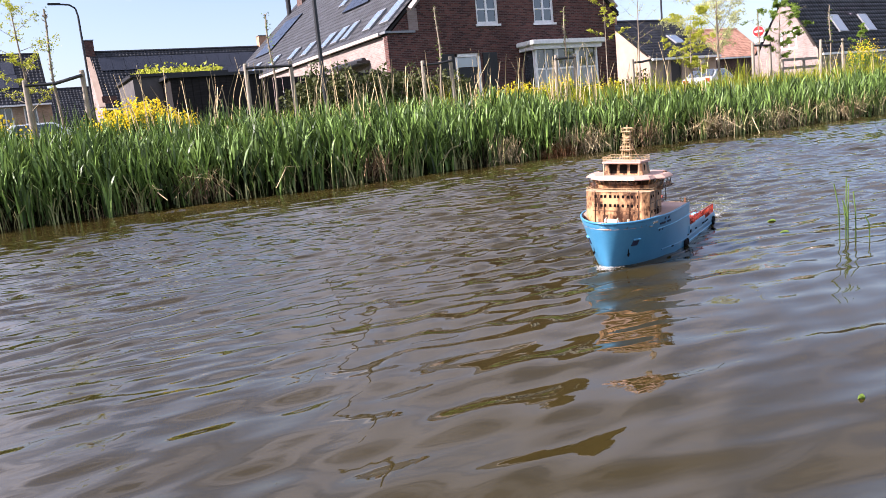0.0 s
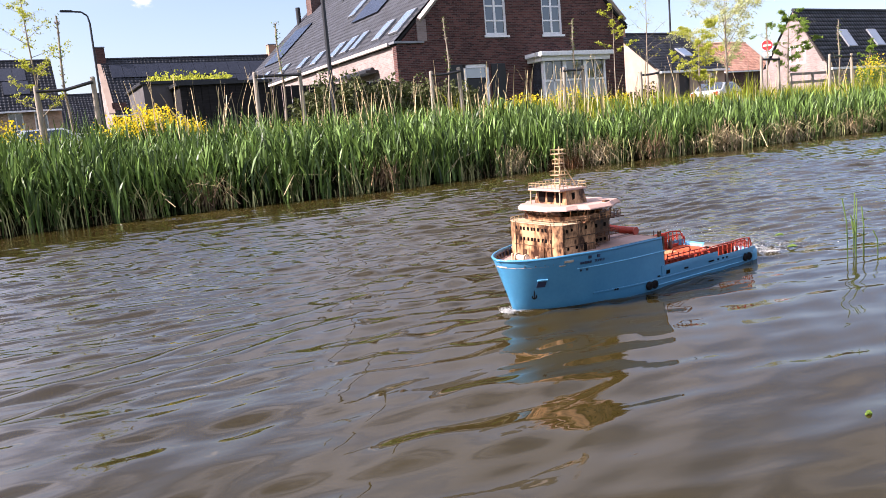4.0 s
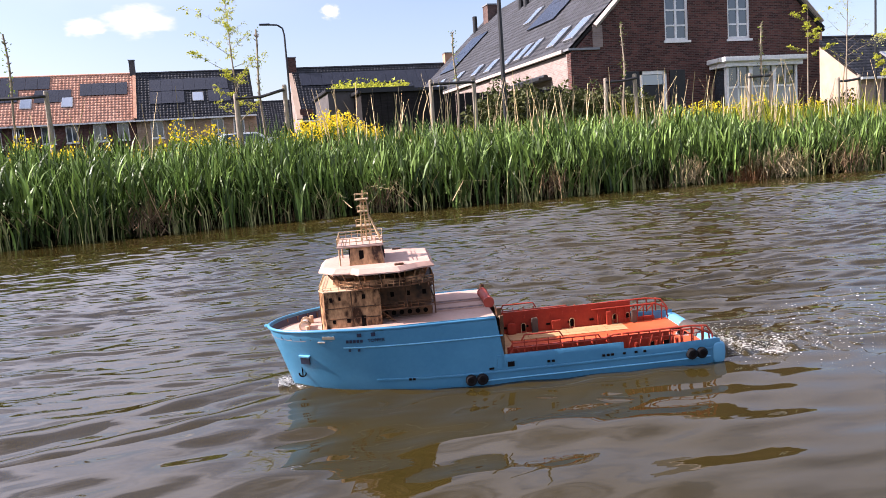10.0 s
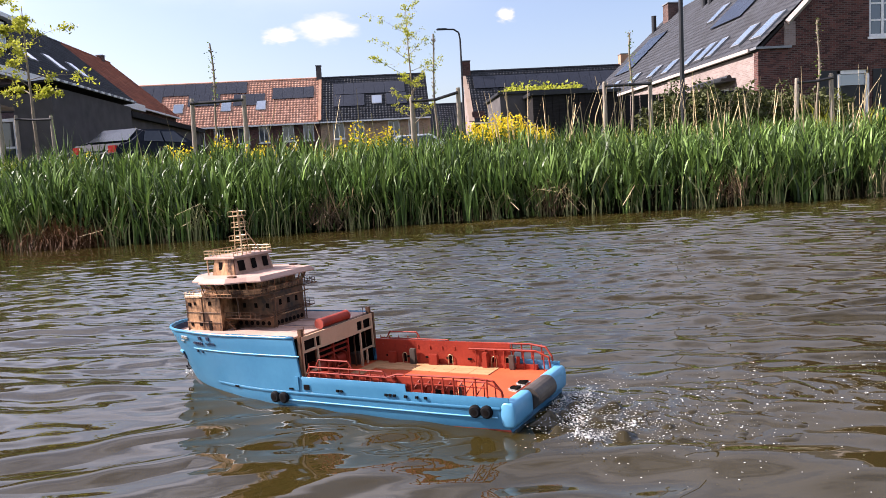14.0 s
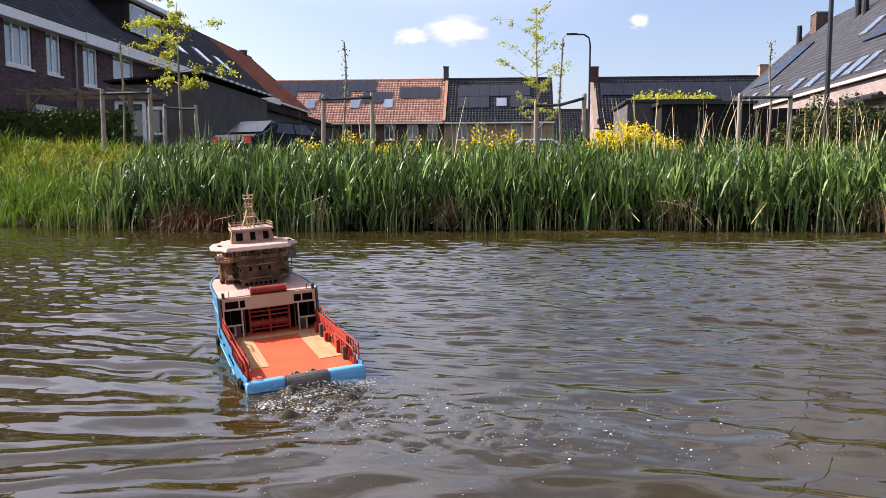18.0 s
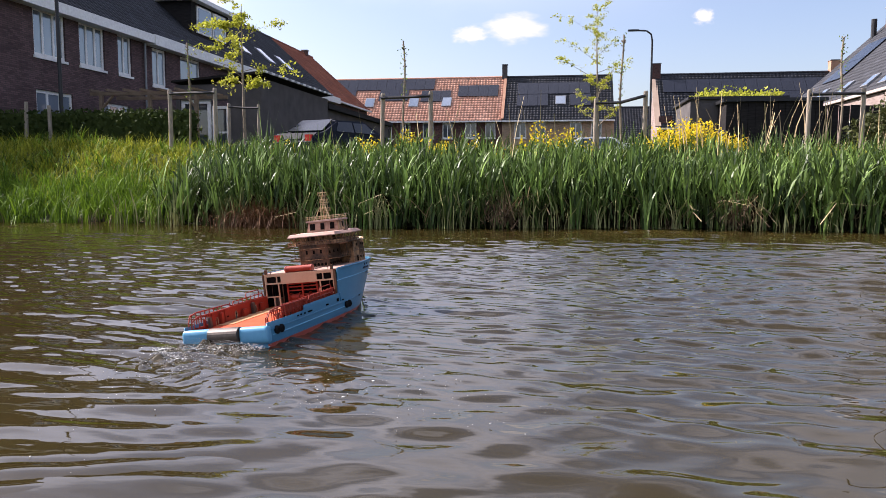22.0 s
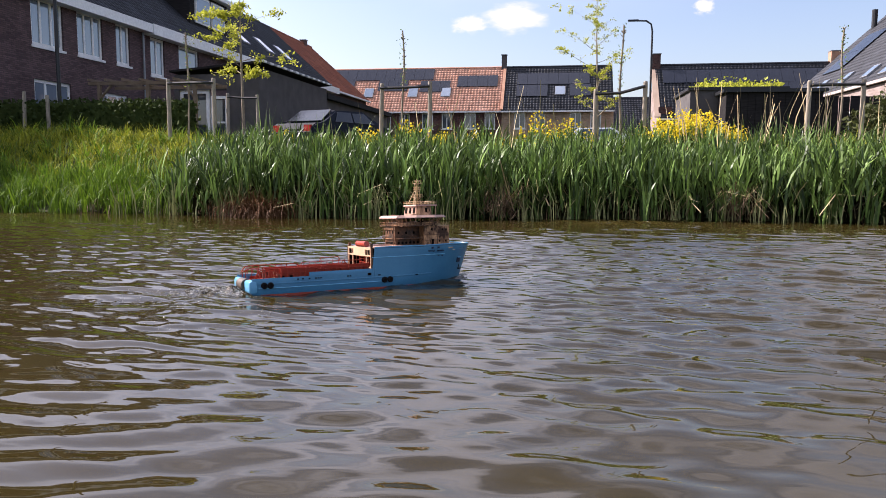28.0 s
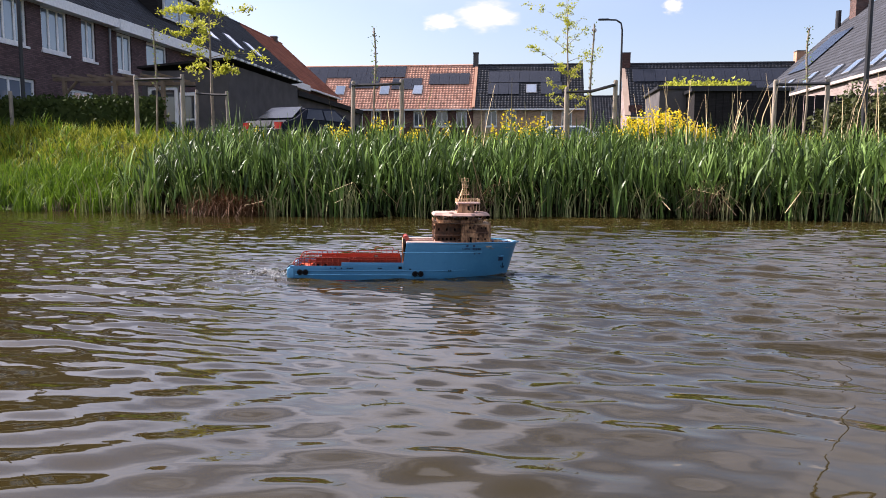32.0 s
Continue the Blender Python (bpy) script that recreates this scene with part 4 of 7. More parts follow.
def build_after_deck(ship):
    # bulkhead at the break of the forecastle: beige upper panel, open winch bay below
    wall = part("break_bulkhead", wall_bm(0.41, 0.105, 0.235, [(0.012, 0.070, 0.187, 0.220), (0.075, 0.098, 0.187, 0.220), (0.312, 0.346, 0.187, 0.220), (0.351, 0.398, 0.187, 0.220), (0.006, 0.078, 0.105, 0.179), (0.084, 0.106, 0.105, 0.179), (0.106, 0.304, 0.105, 0.178), (0.304, 0.326, 0.105, 0.179), (0.332, 0.404, 0.105, 0.179)], 0.006), BEIGE, ship, "beige bulkhead with dark openings", at=pose(-0.003, 0.205, 0, 0, 0, -90))
    # near-black sheet: the bay's inner shade is put into its colour
    part("bay_back", box(0.085, 0.09, -0.20, 0.20, 0.05, 0.228), SHADE_BLACK, ship, "near-black sheet painted as shade at the back of the winch bay")
    for side in (1, -1):
        part("bay_post", box(-0.004, 0.004, side * 0.124 - 0.0032, side * 0.124 + 0.0032, 0.052, 0.106), BEIGE, ship)
        part("bay_beam", box(-0.003, 0.005, side * 0.163 - 0.034, side * 0.163 + 0.034, 0.108, 0.114), BEIGE, ship)
        part("bay_post", box(-0.003, 0.004, side * 0.158 - 0.003, side * 0.158 + 0.003, 0.052, 0.108), BEIGE, ship)
        part("bay_locker", box(0.02, 0.06, side * 0.150 - 0.018, side * 0.150 + 0.018, 0.054, 0.098, 0.002), GREY_STEEL, ship, "dark steel locker in the winch bay")
        part("bay_ladder_side", box(0.018, 0.022, side * 0.112 - 0.002, side * 0.112 + 0.002, 0.054, 0.178), BRASS_DARK, ship)
    drum = part("towing_winch", rod((0.058, -0.085, 0.095), (0.058, 0.085, 0.095), 0.018, None, 18), RED_OXIDE, ship, "dark red towing winch in the bay")
    for y in (-0.085, -0.03, 0.03, 0.085):
        part("winch_flange", rod((0.058, y - 0.003, 0.095), (0.058, y + 0.003, 0.095), 0.026, None, 18), RED_OXIDE, drum)
    for z in (0.072, 0.132, 0.152, 0.168):
        part("winch_frame", box(0.030, 0.036, -0.085, 0.085, z, z + 0.006), RED_OXIDE, drum)
    for y in (-0.088, 0.0, 0.088):
        part("winch_upright", box(0.029, 0.037, y - 0.004, y + 0.004, 0.054, 0.176), RED_OXIDE, drum)
    for side in (1, -1):
        part("break_wing", box(-0.005, 0.006, side * 0.2125 - 0.004, side * 0.2125 + 0.004, 0.10, 0.238), BRASS_DARK, ship)
        # near-black sheets paint the shade along the bay's sides and behind its windows
        part("bay_side", box(0.006, 0.085, side * 0.2035 - 0.0015, side * 0.2035 + 0.0015, 0.054, 0.228), SHADE_BLACK, ship, "near-black sheet painted as shade at the side of the winch bay")
        part("window_back", box(0.009, 0.012, side * 0.150 - 0.047, side * 0.150 + 0.047, 0.184, 0.224), SHADE_BLACK, ship)
        part("break_bollard", box(-0.002, 0.014, side * 0.197 - 0.006, side * 0.197 + 0.006, 0.235, 0.260, 0.001), BRASS_DARK, ship)
        part("vent_pipe", rod((0.012, side * 0.172, 0.10), (0.012, side * 0.172, 0.262), 0.0016, None, 6), BRASS_DARK, ship)
    roll = part("hose_reel", rod((0.02, -0.075, 0.253), (0.02, 0.075, 0.253), 0.017, None, 18), RED_OXIDE, ship, "red cylinder across the deck edge")
    for y in (-0.077, 0.077):
        part("reel_end", rod((0.02, y - 0.003, 0.253), (0.02, y + 0.003, 0.253), 0.019, None, 18), BOOT, roll)
    # main deck
    part("main_deck", box(-0.715, 0.086, -0.206, 0.206, 0.046, 0.054), DECK_RED, ship, "orange-red working deck")
    for side in (1, -1):
        for i in range(6):
            x0 = -0.075 - i * 0.075
            for k in range(3):
                y = side * (0.112 + k * 0.030)
                part("deck_board", box(x0 - 0.0735, x0, y - 0.0144, y + 0.0144, 0.0535, 0.0565), DECK_WOOD, ship, "pale wooden deck board")
    for i in range(8):
        y = -0.175 + i * 0.050
        part("deck_board", box(-0.072, -0.018, y - 0.0242, y + 0.0242, 0.0535, 0.0563), DECK_WOOD, ship, "pale wooden deck board")
    # inner bulwark: plates with arched doors
    for side in (1, -1):
        y = side * 0.196
        h = 0.140 if side < 0 else 0.122
        ops = [(0.12 + k, 0.136 + k, 0.058, 0.092) for k in (0.0, 0.19, 0.36, 0.41)]
        bw = part("inner_bulwark", wall_bm(0.55, 0.054, h, ops, 0.004), RED_OXIDE, ship, "red inner bulwark plate with doorways", at=pose(-0.015, y, 0, 0, 0, 180))
        for o in ops:
            fr = bmesh.new()
            x = -0.015 - (o[0] + o[1]) / 2
            arc = [(x - 0.009, y - side * 0.004, 0.056)] + [(x - 0.009 * math.cos(a), y - side * 0.004, 0.084 + 0.009 * math.sin(a)) for a in [math.pi * i / 6 for i in range(7)]] + [(x + 0.009, y - side * 0.004, 0.056)]
            tube(arc, 0.0014, 5, fr)
            part("door_frame", fr, BRASS_WIRE, ship)
            # near-black plate paints the shade inside the doorway
            part("door_back", box(x - 0.009, x + 0.009, y + side * 0.006 - 0.001, y + side * 0.006 + 0.001, 0.056, 0.093), SHADE_BLACK, ship)
        for k in range(5):
            x = -0.07 - k * 0.085
            part("wall_box", box(x - 0.008, x + 0.008, y - side * 0.003 - 0.0015, y - side * 0.003 + 0.0015, 0.076, 0.083), SHADE_BLACK, ship)
        # rails on the hull's edge
        rl = bmesh.new()
        yo = side * 0.213
        for za, xa, xb in ((0.165, -0.06, -0.20), (0.140, -0.02, -0.33), (0.122, -0.02, -0.36)):
            tube([(xa, yo, za - 0.02), (xa - 0.012, yo, za), (xb + 0.012, yo, za), (xb, yo, za - 0.02)], 0.0026, 6, rl)
        for i in range(9):
            x = -0.03 - i * 0.04
            part("rail_post", rod((x, yo, 0.106), (x, yo, 0.14 if i > 4 else 0.15), 0.002, None, 6), RED_OXIDE, ship)
        tube([(-0.33, yo, 0.122), (-0.37, yo, 0.134), (-0.395, yo, 0.134)], 0.003, 6, rl)
        part("cargo_rail", rl, RED_OXIDE, ship, "red pipe rail")
        ra = bmesh.new()
        tube([(-0.40, yo, 0.134), (-0.63, yo, 0.137), (-0.69, yo * 0.97, 0.130), (-0.712, yo * 0.95, 0.100), (-0.714, yo * 0.94, 0.085)], 0.0034, 6, ra)
        tube([(-0.41, side * 0.19, 0.118), (-0.66, side * 0.19, 0.120), (-0.705, side * 0.19, 0.10), (-0.71, side * 0.19, 0.06)], 0.003, 6, ra)
        for i in range(8):
            x = -0.42 - i * 0.036
            part("rail_post", rod((x, yo, 0.083), (x, yo, 0.136), 0.0028, None, 6), RED_OXIDE, ship)
            part("rail_post", rod((x - 0.015, side * 0.19, 0.054), (x - 0.015, side * 0.19, 0.12), 0.0022, None, 6), RED_OXIDE, ship)
        part("after_rail", ra, RED_OXIDE, ship, "red pipe rail")
        part("after_bench", box(-0.66, -0.42, side * 0.2005 - 0.006, side * 0.2005 + 0.006, 0.054, 0.070), RED_OXIDE, ship)
        brace = bmesh.new()
        for i in range(7):
            x = -0.42 - i * 0.036
            add_rod(brace, (x, yo, 0.086), (x - 0.018, side * 0.193, 0.118), 0.0019, None, 5)
            add_rod(brace, (x, yo, 0.110), (x - 0.036, yo, 0.110), 0.0019, None, 5)
        part("rail_brace", brace, RED_OXIDE, ship)
        for i in range(7):
            x = -0.05 - i * 0.05
            part("rail_bracket", box(x - 0.002, x + 0.002, min(yo, side * 0.194), max(yo, side * 0.194), 0.110, 0.122), RED_OXIDE, ship)
        for x, w, z1, m in ((-0.095, 0.016, 0.098, RED_OXIDE), (-0.185, 0.012, 0.112, GREY_STEEL), (-0.27, 0.018, 0.094, RED_OXIDE), (-0.475, 0.010, 0.108, RED_OXIDE), (-0.575, 0.010, 0.104, GREY_STEEL)):
            part("deck_fitting", box(x - w, x + w, side * 0.182 - 0.007, side * 0.182 + 0.007, 0.054, z1, 0.002), m, ship)
        for i in range(3):
            x = -0.45 - i * 0.07
            part("stern_bitt", rod((x, side * 0.2, 0.07), (x, side * 0.2, 0.096), 0.006, None, 10), RED_OXIDE, ship)
    # stern: rounded quarters and roller
    for side in (1, -1):
        part("stern_quarter", cushion(side * 0.0755, side * 0.214, -0.731, 0.034, 0.023, 0.038), PALE_BLUE, ship, "rounded pale-blue stern quarter", smooth=True)
    part("stern_roller", rod((-0.738, -0.0745, 0.042), (-0.738, 0.0745, 0.042), 0.034, None, 20), GREY_STEEL, ship, "dark worn steel stern roller")
    part("transom", box(-0.737, -0.72, -0.205, 0.205, -0.05, 0.04), BLUE, ship)
    for y in (-0.03, 0.03):
        plate = part("tow_plate", prism([(-0.692, y - 0.030), (-0.692, y + 0.030), (-0.664, y + 0.020), (-0.652, y), (-0.664, y - 0.020)], 0.0542, 0.0568), SILVER, ship, "pale fan-shaped tow plate")
        for k in (-1, 0, 1):
            part("tow_pin", prism([(-0.690, y + k * 0.012 - 0.003), (-0.690, y + k * 0.012 + 0.003), (-0.662, y + k * 0.006)], 0.0567, 0.0640), SHADE_BLACK, plate, "dark tow pin")


def build_marks(ship):
    def on_hull(x, z, side, out=0.0):
        s = s_at(x, z)
        return Vector((x, side * (hull_b(s, z) + out), z))

    def slope(x, z, side):
        a, b = on_hull(x - 0.01, z, side), on_hull(x + 0.01, z, side)
        t = (b - a).normalized()
        u = (on_hull(x, z + 0.01, side) - on_hull(x, z - 0.01, side)).normalized()
        n = t.cross(u) * (-side)
        n.normalize()
        return Matrix((t, u, n)).transposed().to_4x4()

    def plate(name, x, z, w, h, side, material, label="", thick=0.003, bevel=0.0):
        m = Matrix.Translation(on_hull(x, z, side)) @ slope(x, z, side)
        return part(name, box(-w / 2, w / 2, -h / 2, h / 2, -0.002, thick, bevel, m), material, ship, label)

    for side in (1, -1):
        for x in (0.115, 0.078):  # tyres as fenders
            c = on_hull(x, 0.034, side, 0.0)
            t = part("tyre_fender", rod(c, c + Vector((0, side * 0.008, 0)), 0.019, 0.019, 20), RUBBER, ship, "black tyre fender")
            part("tyre_shoulder", rod(c + Vector((0, side * 0.008, 0)), c + Vector((0, side * 0.013, 0)), 0.019, 0.014, 20), RUBBER, t)
            part("tyre_hub", rod(c + Vector((0, side * 0.0128, 0)), c + Vector((0, side * 0.0138, 0)), 0.008, 0.008, 14), SHADE_BLACK, t)
        for x in (-0.632, -0.668):
            c = on_hull(x, 0.042, side, 0.0)
            t = part("tyre_fender", rod(c, c + Vector((0, side * 0.008, 0)), 0.019, 0.019, 20), RUBBER, ship, "black tyre fender")
            part("tyre_shoulder", rod(c + Vector((0, side * 0.008, 0)), c + Vector((0, side * 0.013, 0)), 0.019, 0.014, 20), RUBBER, t)
            part("tyre_hub", rod(c + Vector((0, side * 0.0128, 0)), c + Vector((0, side * 0.0138, 0)), 0.008, 0.008, 14), SHADE_BLACK, t)
        plate("hull_door", 0.018, 0.085, 0.014, 0.044, side, BLUE, thick=0.004)
        plate("freeing_port", -0.02, 0.074, 0.022, 0.016, side, SHADE_BLACK, "dark freeing port")
        plate("freeing_port", 0.045, 0.065, 0.016, 0.006, side, SHADE_BLACK)
        for x in (0.30, 0.312, -0.145, -0.16, -0.33, -0.345, -0.36, -0.40, -0.44, -0.47):
            plate("freeing_port", x, 0.052 if x > 0 else 0.070, 0.009, 0.007, side, SHADE_BLACK, thick=0.0045)
        for x in (0.42, 0.465):
            plate("fairlead", x, 0.218, 0.014, 0.012, side, NAVY, "dark fairlead")
        for x in (0.47, 0.50):
            plate("porthole", x, 0.165, 0.008, 0.008, side, NAVY)
        plate("badge", 0.565, 0.213, 0.042, 0.010, side, SILVER, "polished metal badge")
        plate("badge", 0.59, 0.197, 0.026, 0.004, side, SILVER)
        plate("hawse_recess", 0.655, 0.125, 0.036, 0.030, side, NAVY, "dark anchor recess", 0.0025)
        plate("hawse_lip", 0.655, 0.143, 0.042, 0.006, side, PALE_BLUE, thick=0.007)
        # name on the bow: brand-like first word as bars, second word lettered
        x = 0.505
        for i in range(5):
            plate("name_bar", x - i * 0.0115, 0.197, 0.008, 0.009, side, NAVY)
        cu = bpy.data.curves.new("name_word", "FONT")
        cu.body, cu.size, cu.extrude, cu.align_x, cu.align_y = "TOPPER", 0.0155, 0.0006, "CENTER", "CENTER"
        tmp = new("name_word", cu)
        dg = bpy.context.evaluated_depsgraph_get()
        me = bpy.data.meshes.new_from_object(tmp.evaluated_get(dg))
        bpy.data.objects.remove(tmp)
        me.materials.clear()
        xm = 0.412 if side > 0 else 0.412
        m = Matrix.Translation(on_hull(xm, 0.197, side, 0.0015)) @ slope(xm, 0.197, side)
        flip = Matrix.Diagonal((-1, 1, -1, 1)) if (m.to_3x3() @ Vector((1, 0, 0))).x * side > 0 else Matrix.Identity(4)
        me.transform(m @ flip)
        part("name_word", me, NAVY, ship, "navy name lettering")
        # anchor
        a = on_hull(0.672, 0.075, side, 0.006)
        an = bmesh.new()
        add_rod(an, a + Vector((0, 0, 0.034)), a + Vector((0, 0, -0.012)), 0.0022, None, 6)
        tube([a + Vector((-0.012, 0, 0.0)), a + Vector((-0.009, 0, -0.010)), a + Vector((0, 0, -0.014)), a + Vector((0.009, 0, -0.010)), a + Vector((0.012, 0, 0.0))], 0.0026, 6, an)
        part("anchor", an, SHADE_BLACK, ship, "black anchor at the bow")


SHIP = build_ship()


# ---- bank plants ----
def gz(x, y):
    return np.array([ground_height(a, b) for a, b in zip(x, y)])


def shore(x):
    """The far water's edge."""
    return 10.75 + 0.25 * np.sin(x * 0.31) + 0.15 * np.sin(x * 0.83 + 1)


def stuff(name, vf, material, label, category):
    me = raw_mesh(name, *vf)
    return tagged(part(name, me, material), label, category, kind="stuff")


def reed_field(n, xa, xb, depth, tall, width, lean=0.10, bend=0.75, front=0.0, power=0.8):
    """Roots gathered in plants of a dozen fanned blades; plants differ in height, and the water's edge is ragged."""
    m = n // 12
    px = rng.uniform(xa, xb, m)
    clump = np.sin(px * 2.3) + np.sin(px * 5.1 + 2) + np.sin(px * 11.0 + 1)
    py = shore(px) + front + depth * rng.uniform(0, 1, m) ** power - 0.05 * clump
    ph = tall * rng.uniform(0.66, 1.04, m) * (0.93 + 0.060 * clump) * (0.82 + 0.18 * np.clip((py - shore(px)) / 0.6, 0, 1))
    i = np.repeat(np.arange(m), 12)
    n = len(i)
    x, y = px[i] + rng.normal(0, 0.045, n), py[i] + rng.normal(0, 0.045, n)
    z = np.maximum(gz(x, y), -0.05) - 0.03
    h = ph[i] * rng.uniform(0.55, 1.08, n)
    w = np.full(n, width) * rng.uniform(0.6, 1.25, n)
    return np.stack([x, y, z], -1), h, w, np.abs(rng.normal(0, lean, n)) + 0.02, np.abs(rng.normal(0, bend, n)) * rng.uniform(0.1, 1, n)


def upper_leaves(n, xa, xb, depth, tall, width):
    """Pointed leaves that leave the reed stems higher up, fanning outwards."""
    m = n // 5
    px = rng.uniform(xa, xb, m)
    clump = np.sin(px * 2.3) + np.sin(px * 5.1 + 2) + np.sin(px * 11.0 + 1)
    py = shore(px) + depth * rng.uniform(0, 1, m) ** 0.9 - 0.04 * clump
    i = np.repeat(np.arange(m), 5)
    n = len(i)
    x, y = px[i] + rng.normal(0, 0.03, n), py[i] + rng.normal(0, 0.03, n)
    length = rng.uniform(0.28, 0.62, n)
    top = tall * rng.uniform(0.40, 1.0, n) * (0.93 + 0.05 * clump[i])
    z = np.maximum(gz(x, y), -0.03) + np.maximum(top - length, 0.02)
    return np.stack([x, y, z], -1), length, width * rng.uniform(0.7, 1.3, n), rng.uniform(0.03, 0.50, n), np.abs(rng.normal(0, 0.25, n))


def build_reeds():
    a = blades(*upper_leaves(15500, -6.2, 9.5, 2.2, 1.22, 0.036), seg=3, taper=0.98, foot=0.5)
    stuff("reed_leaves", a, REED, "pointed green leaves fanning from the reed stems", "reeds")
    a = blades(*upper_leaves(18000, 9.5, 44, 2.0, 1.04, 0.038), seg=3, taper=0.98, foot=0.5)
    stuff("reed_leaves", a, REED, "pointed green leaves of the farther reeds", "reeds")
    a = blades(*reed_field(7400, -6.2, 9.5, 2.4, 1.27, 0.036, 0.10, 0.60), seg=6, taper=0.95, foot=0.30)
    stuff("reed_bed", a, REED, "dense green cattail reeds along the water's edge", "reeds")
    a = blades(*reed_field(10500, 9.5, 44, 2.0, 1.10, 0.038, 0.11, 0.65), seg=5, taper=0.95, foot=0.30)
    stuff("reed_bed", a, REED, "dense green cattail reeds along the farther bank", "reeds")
    # tall single leaves that stick out above the rest
    a = blades(*reed_field(700, -6.0, 9.5, 1.8, 1.48, 0.024, 0.08, 0.35, 0.3), seg=6, taper=0.97, foot=0.35)
    stuff("tall_reed_leaves", a, REED, "tall pointed reed leaves standing above the bed", "reeds")
    a = blades(*reed_field(13000, -18, -5.6, 2.0, 0.74, 0.020, 0.16, 0.9), seg=4)
    stuff("sedge_bed", a, SEDGE, "low bright green sedge at the water's edge", "grass")
    b = blades(*tuft_field(4200, -18, -6.4, 12.2, 17.2, 0.62, 0.028, 0.4, 1.0), seg=3)
    stuff("meadow_herbs", b, SEDGE, "darker green herb tufts scattered over the meadow", "herbs")
    # last year's matted leaves deep in the bed, coloured near-black as gap shade
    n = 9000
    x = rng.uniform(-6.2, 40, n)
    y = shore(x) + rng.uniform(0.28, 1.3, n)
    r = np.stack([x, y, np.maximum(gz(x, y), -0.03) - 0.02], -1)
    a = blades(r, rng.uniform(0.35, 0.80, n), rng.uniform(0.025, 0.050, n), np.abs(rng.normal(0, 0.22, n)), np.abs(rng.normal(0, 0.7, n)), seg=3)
    stuff("reed_thatch", a, SHADE_THATCH, "matted dead leaves deep in the reed bed, near-black in place of shade", "dead reeds")
    # dry base of the reeds, in drifts
    n = 9000
    x = rng.uniform(-12, 40, n)
    x = x[np.sin(x * 1.7) + np.sin(x * 4.3 + 2) + rng.normal(0, 0.5, n) > 0.75]
    n = len(x)
    y = shore(x) + rng.uniform(0.05, 0.7, n)
    r = np.stack([x, y, np.maximum(gz(x, y), -0.03) - 0.02], -1)
    a = blades(r, rng.uniform(0.12, 0.42, n), rng.uniform(0.005, 0.012, n), np.abs(rng.normal(0, 0.6, n)), np.abs(rng.normal(0, 0.9, n)), seg=3)
    stuff("reed_litter", a, LITTER, "brown dead reed stubble at the waterline", "dead reeds")
    n = 1500
    x = rng.uniform(-7, 34, n)
    x = x + 0.15 * np.sin(x * 6)
    y = shore(x) + rng.uniform(-0.10, 0.25, n)
    r = np.stack([x, y, np.full(n, -0.03)], -1)
    a = blades(r, rng.uniform(0.18, 0.62, n), rng.uniform(0.010, 0.020, n), np.abs(rng.normal(0, 0.12, n)), np.abs(rng.normal(0, 0.3, n)), seg=2, taper=0.3)
    stuff("reed_stem", a, STEM, "pale yellow lower stems of the reeds", "reed stems")
    # old dry stalks standing above the reeds
    x = np.concatenate([rng.uniform(2.2, 12.5, 210), rng.uniform(-4, 30, 110)])
    n = len(x)
    y = shore(x) + rng.uniform(1.4, 3.6, n)
    r = np.stack([x, y, gz(x, y) - 0.02], -1)
    a = blades(r, rng.uniform(0.9, 1.75, n), rng.uniform(0.012, 0.026, n), np.abs(rng.normal(0, 0.10, n)), np.abs(rng.normal(0, 0.08, n)), seg=3, taper=0.6)
    stuff("dry_stalk", a, STRAW, "tall dry reed stalks from last year", "dry stalks")
    # fallen broken stalks leaning over the water
    n = 460
    x = np.concatenate([rng.uniform(-5, 36, 300), rng.uniform(8.5, 18, 160)])
    y = shore(x) + rng.uniform(-0.04, 0.3, n)
    r = np.stack([x, y, rng.uniform(0.02, 0.25, n)], -1)
    a = blades(r, rng.uniform(0.4, 1.0, n), rng.uniform(0.010, 0.02, n), rng.uniform(1.0, 1.5, n), rng.normal(0, 0.2, n), seg=2, taper=0.4)
    stuff("broken_stalk", a, STRAW, "fallen straw-coloured stalks across the reeds", "dry stalks")
    # heaps of broken straw caught at the reeds' feet
    for cx, w in ((7.7, 0.35), (9.4, 0.5), (10.7, 0.3), (12.4, 0.55), (14.6, 0.4), (5.1, 0.25), (-0.8, 0.3), (17.2, 0.5), (2.4, 0.22)):
        nn = int(520 * w)
        x = cx + rng.normal(0, w * 0.5, nn)
        y = shore(x) + rng.uniform(-0.10, 0.15, nn)
        r = np.stack([x, y, rng.uniform(-0.02, 0.30, nn)], -1)
        a = blades(r, rng.uniform(0.12, 0.45, nn), rng.uniform(0.006, 0.014, nn), rng.uniform(0.3, 1.5, nn), rng.normal(0, 0.4, nn), seg=2, taper=0.5)
        tagged(stuff("straw_heap", a, STRAW if w > 0.33 else LITTER, "tangled heap of dead brown straw at the waterline", "dead reeds"), group="straw heaps")
    # rusty clumps
    for i, (cx, w, h, nn) in enumerate(((-4.45, 0.5, 0.50, 1100), (8.9, 0.3, 0.42, 500))):
        x = cx + rng.normal(0, w * 0.5, nn)
        y = shore(x) + np.abs(rng.normal(0.02, 0.18, nn)) - 0.08
        r = np.stack([x, y, np.zeros(nn) - 0.02], -1)
        a = blades(r, h * rng.uniform(0.4, 1.1, nn), np.full(nn, 0.010), np.abs(rng.normal(0, 0.5, nn)), np.abs(rng.normal(0, 1.2, nn)), seg=4)
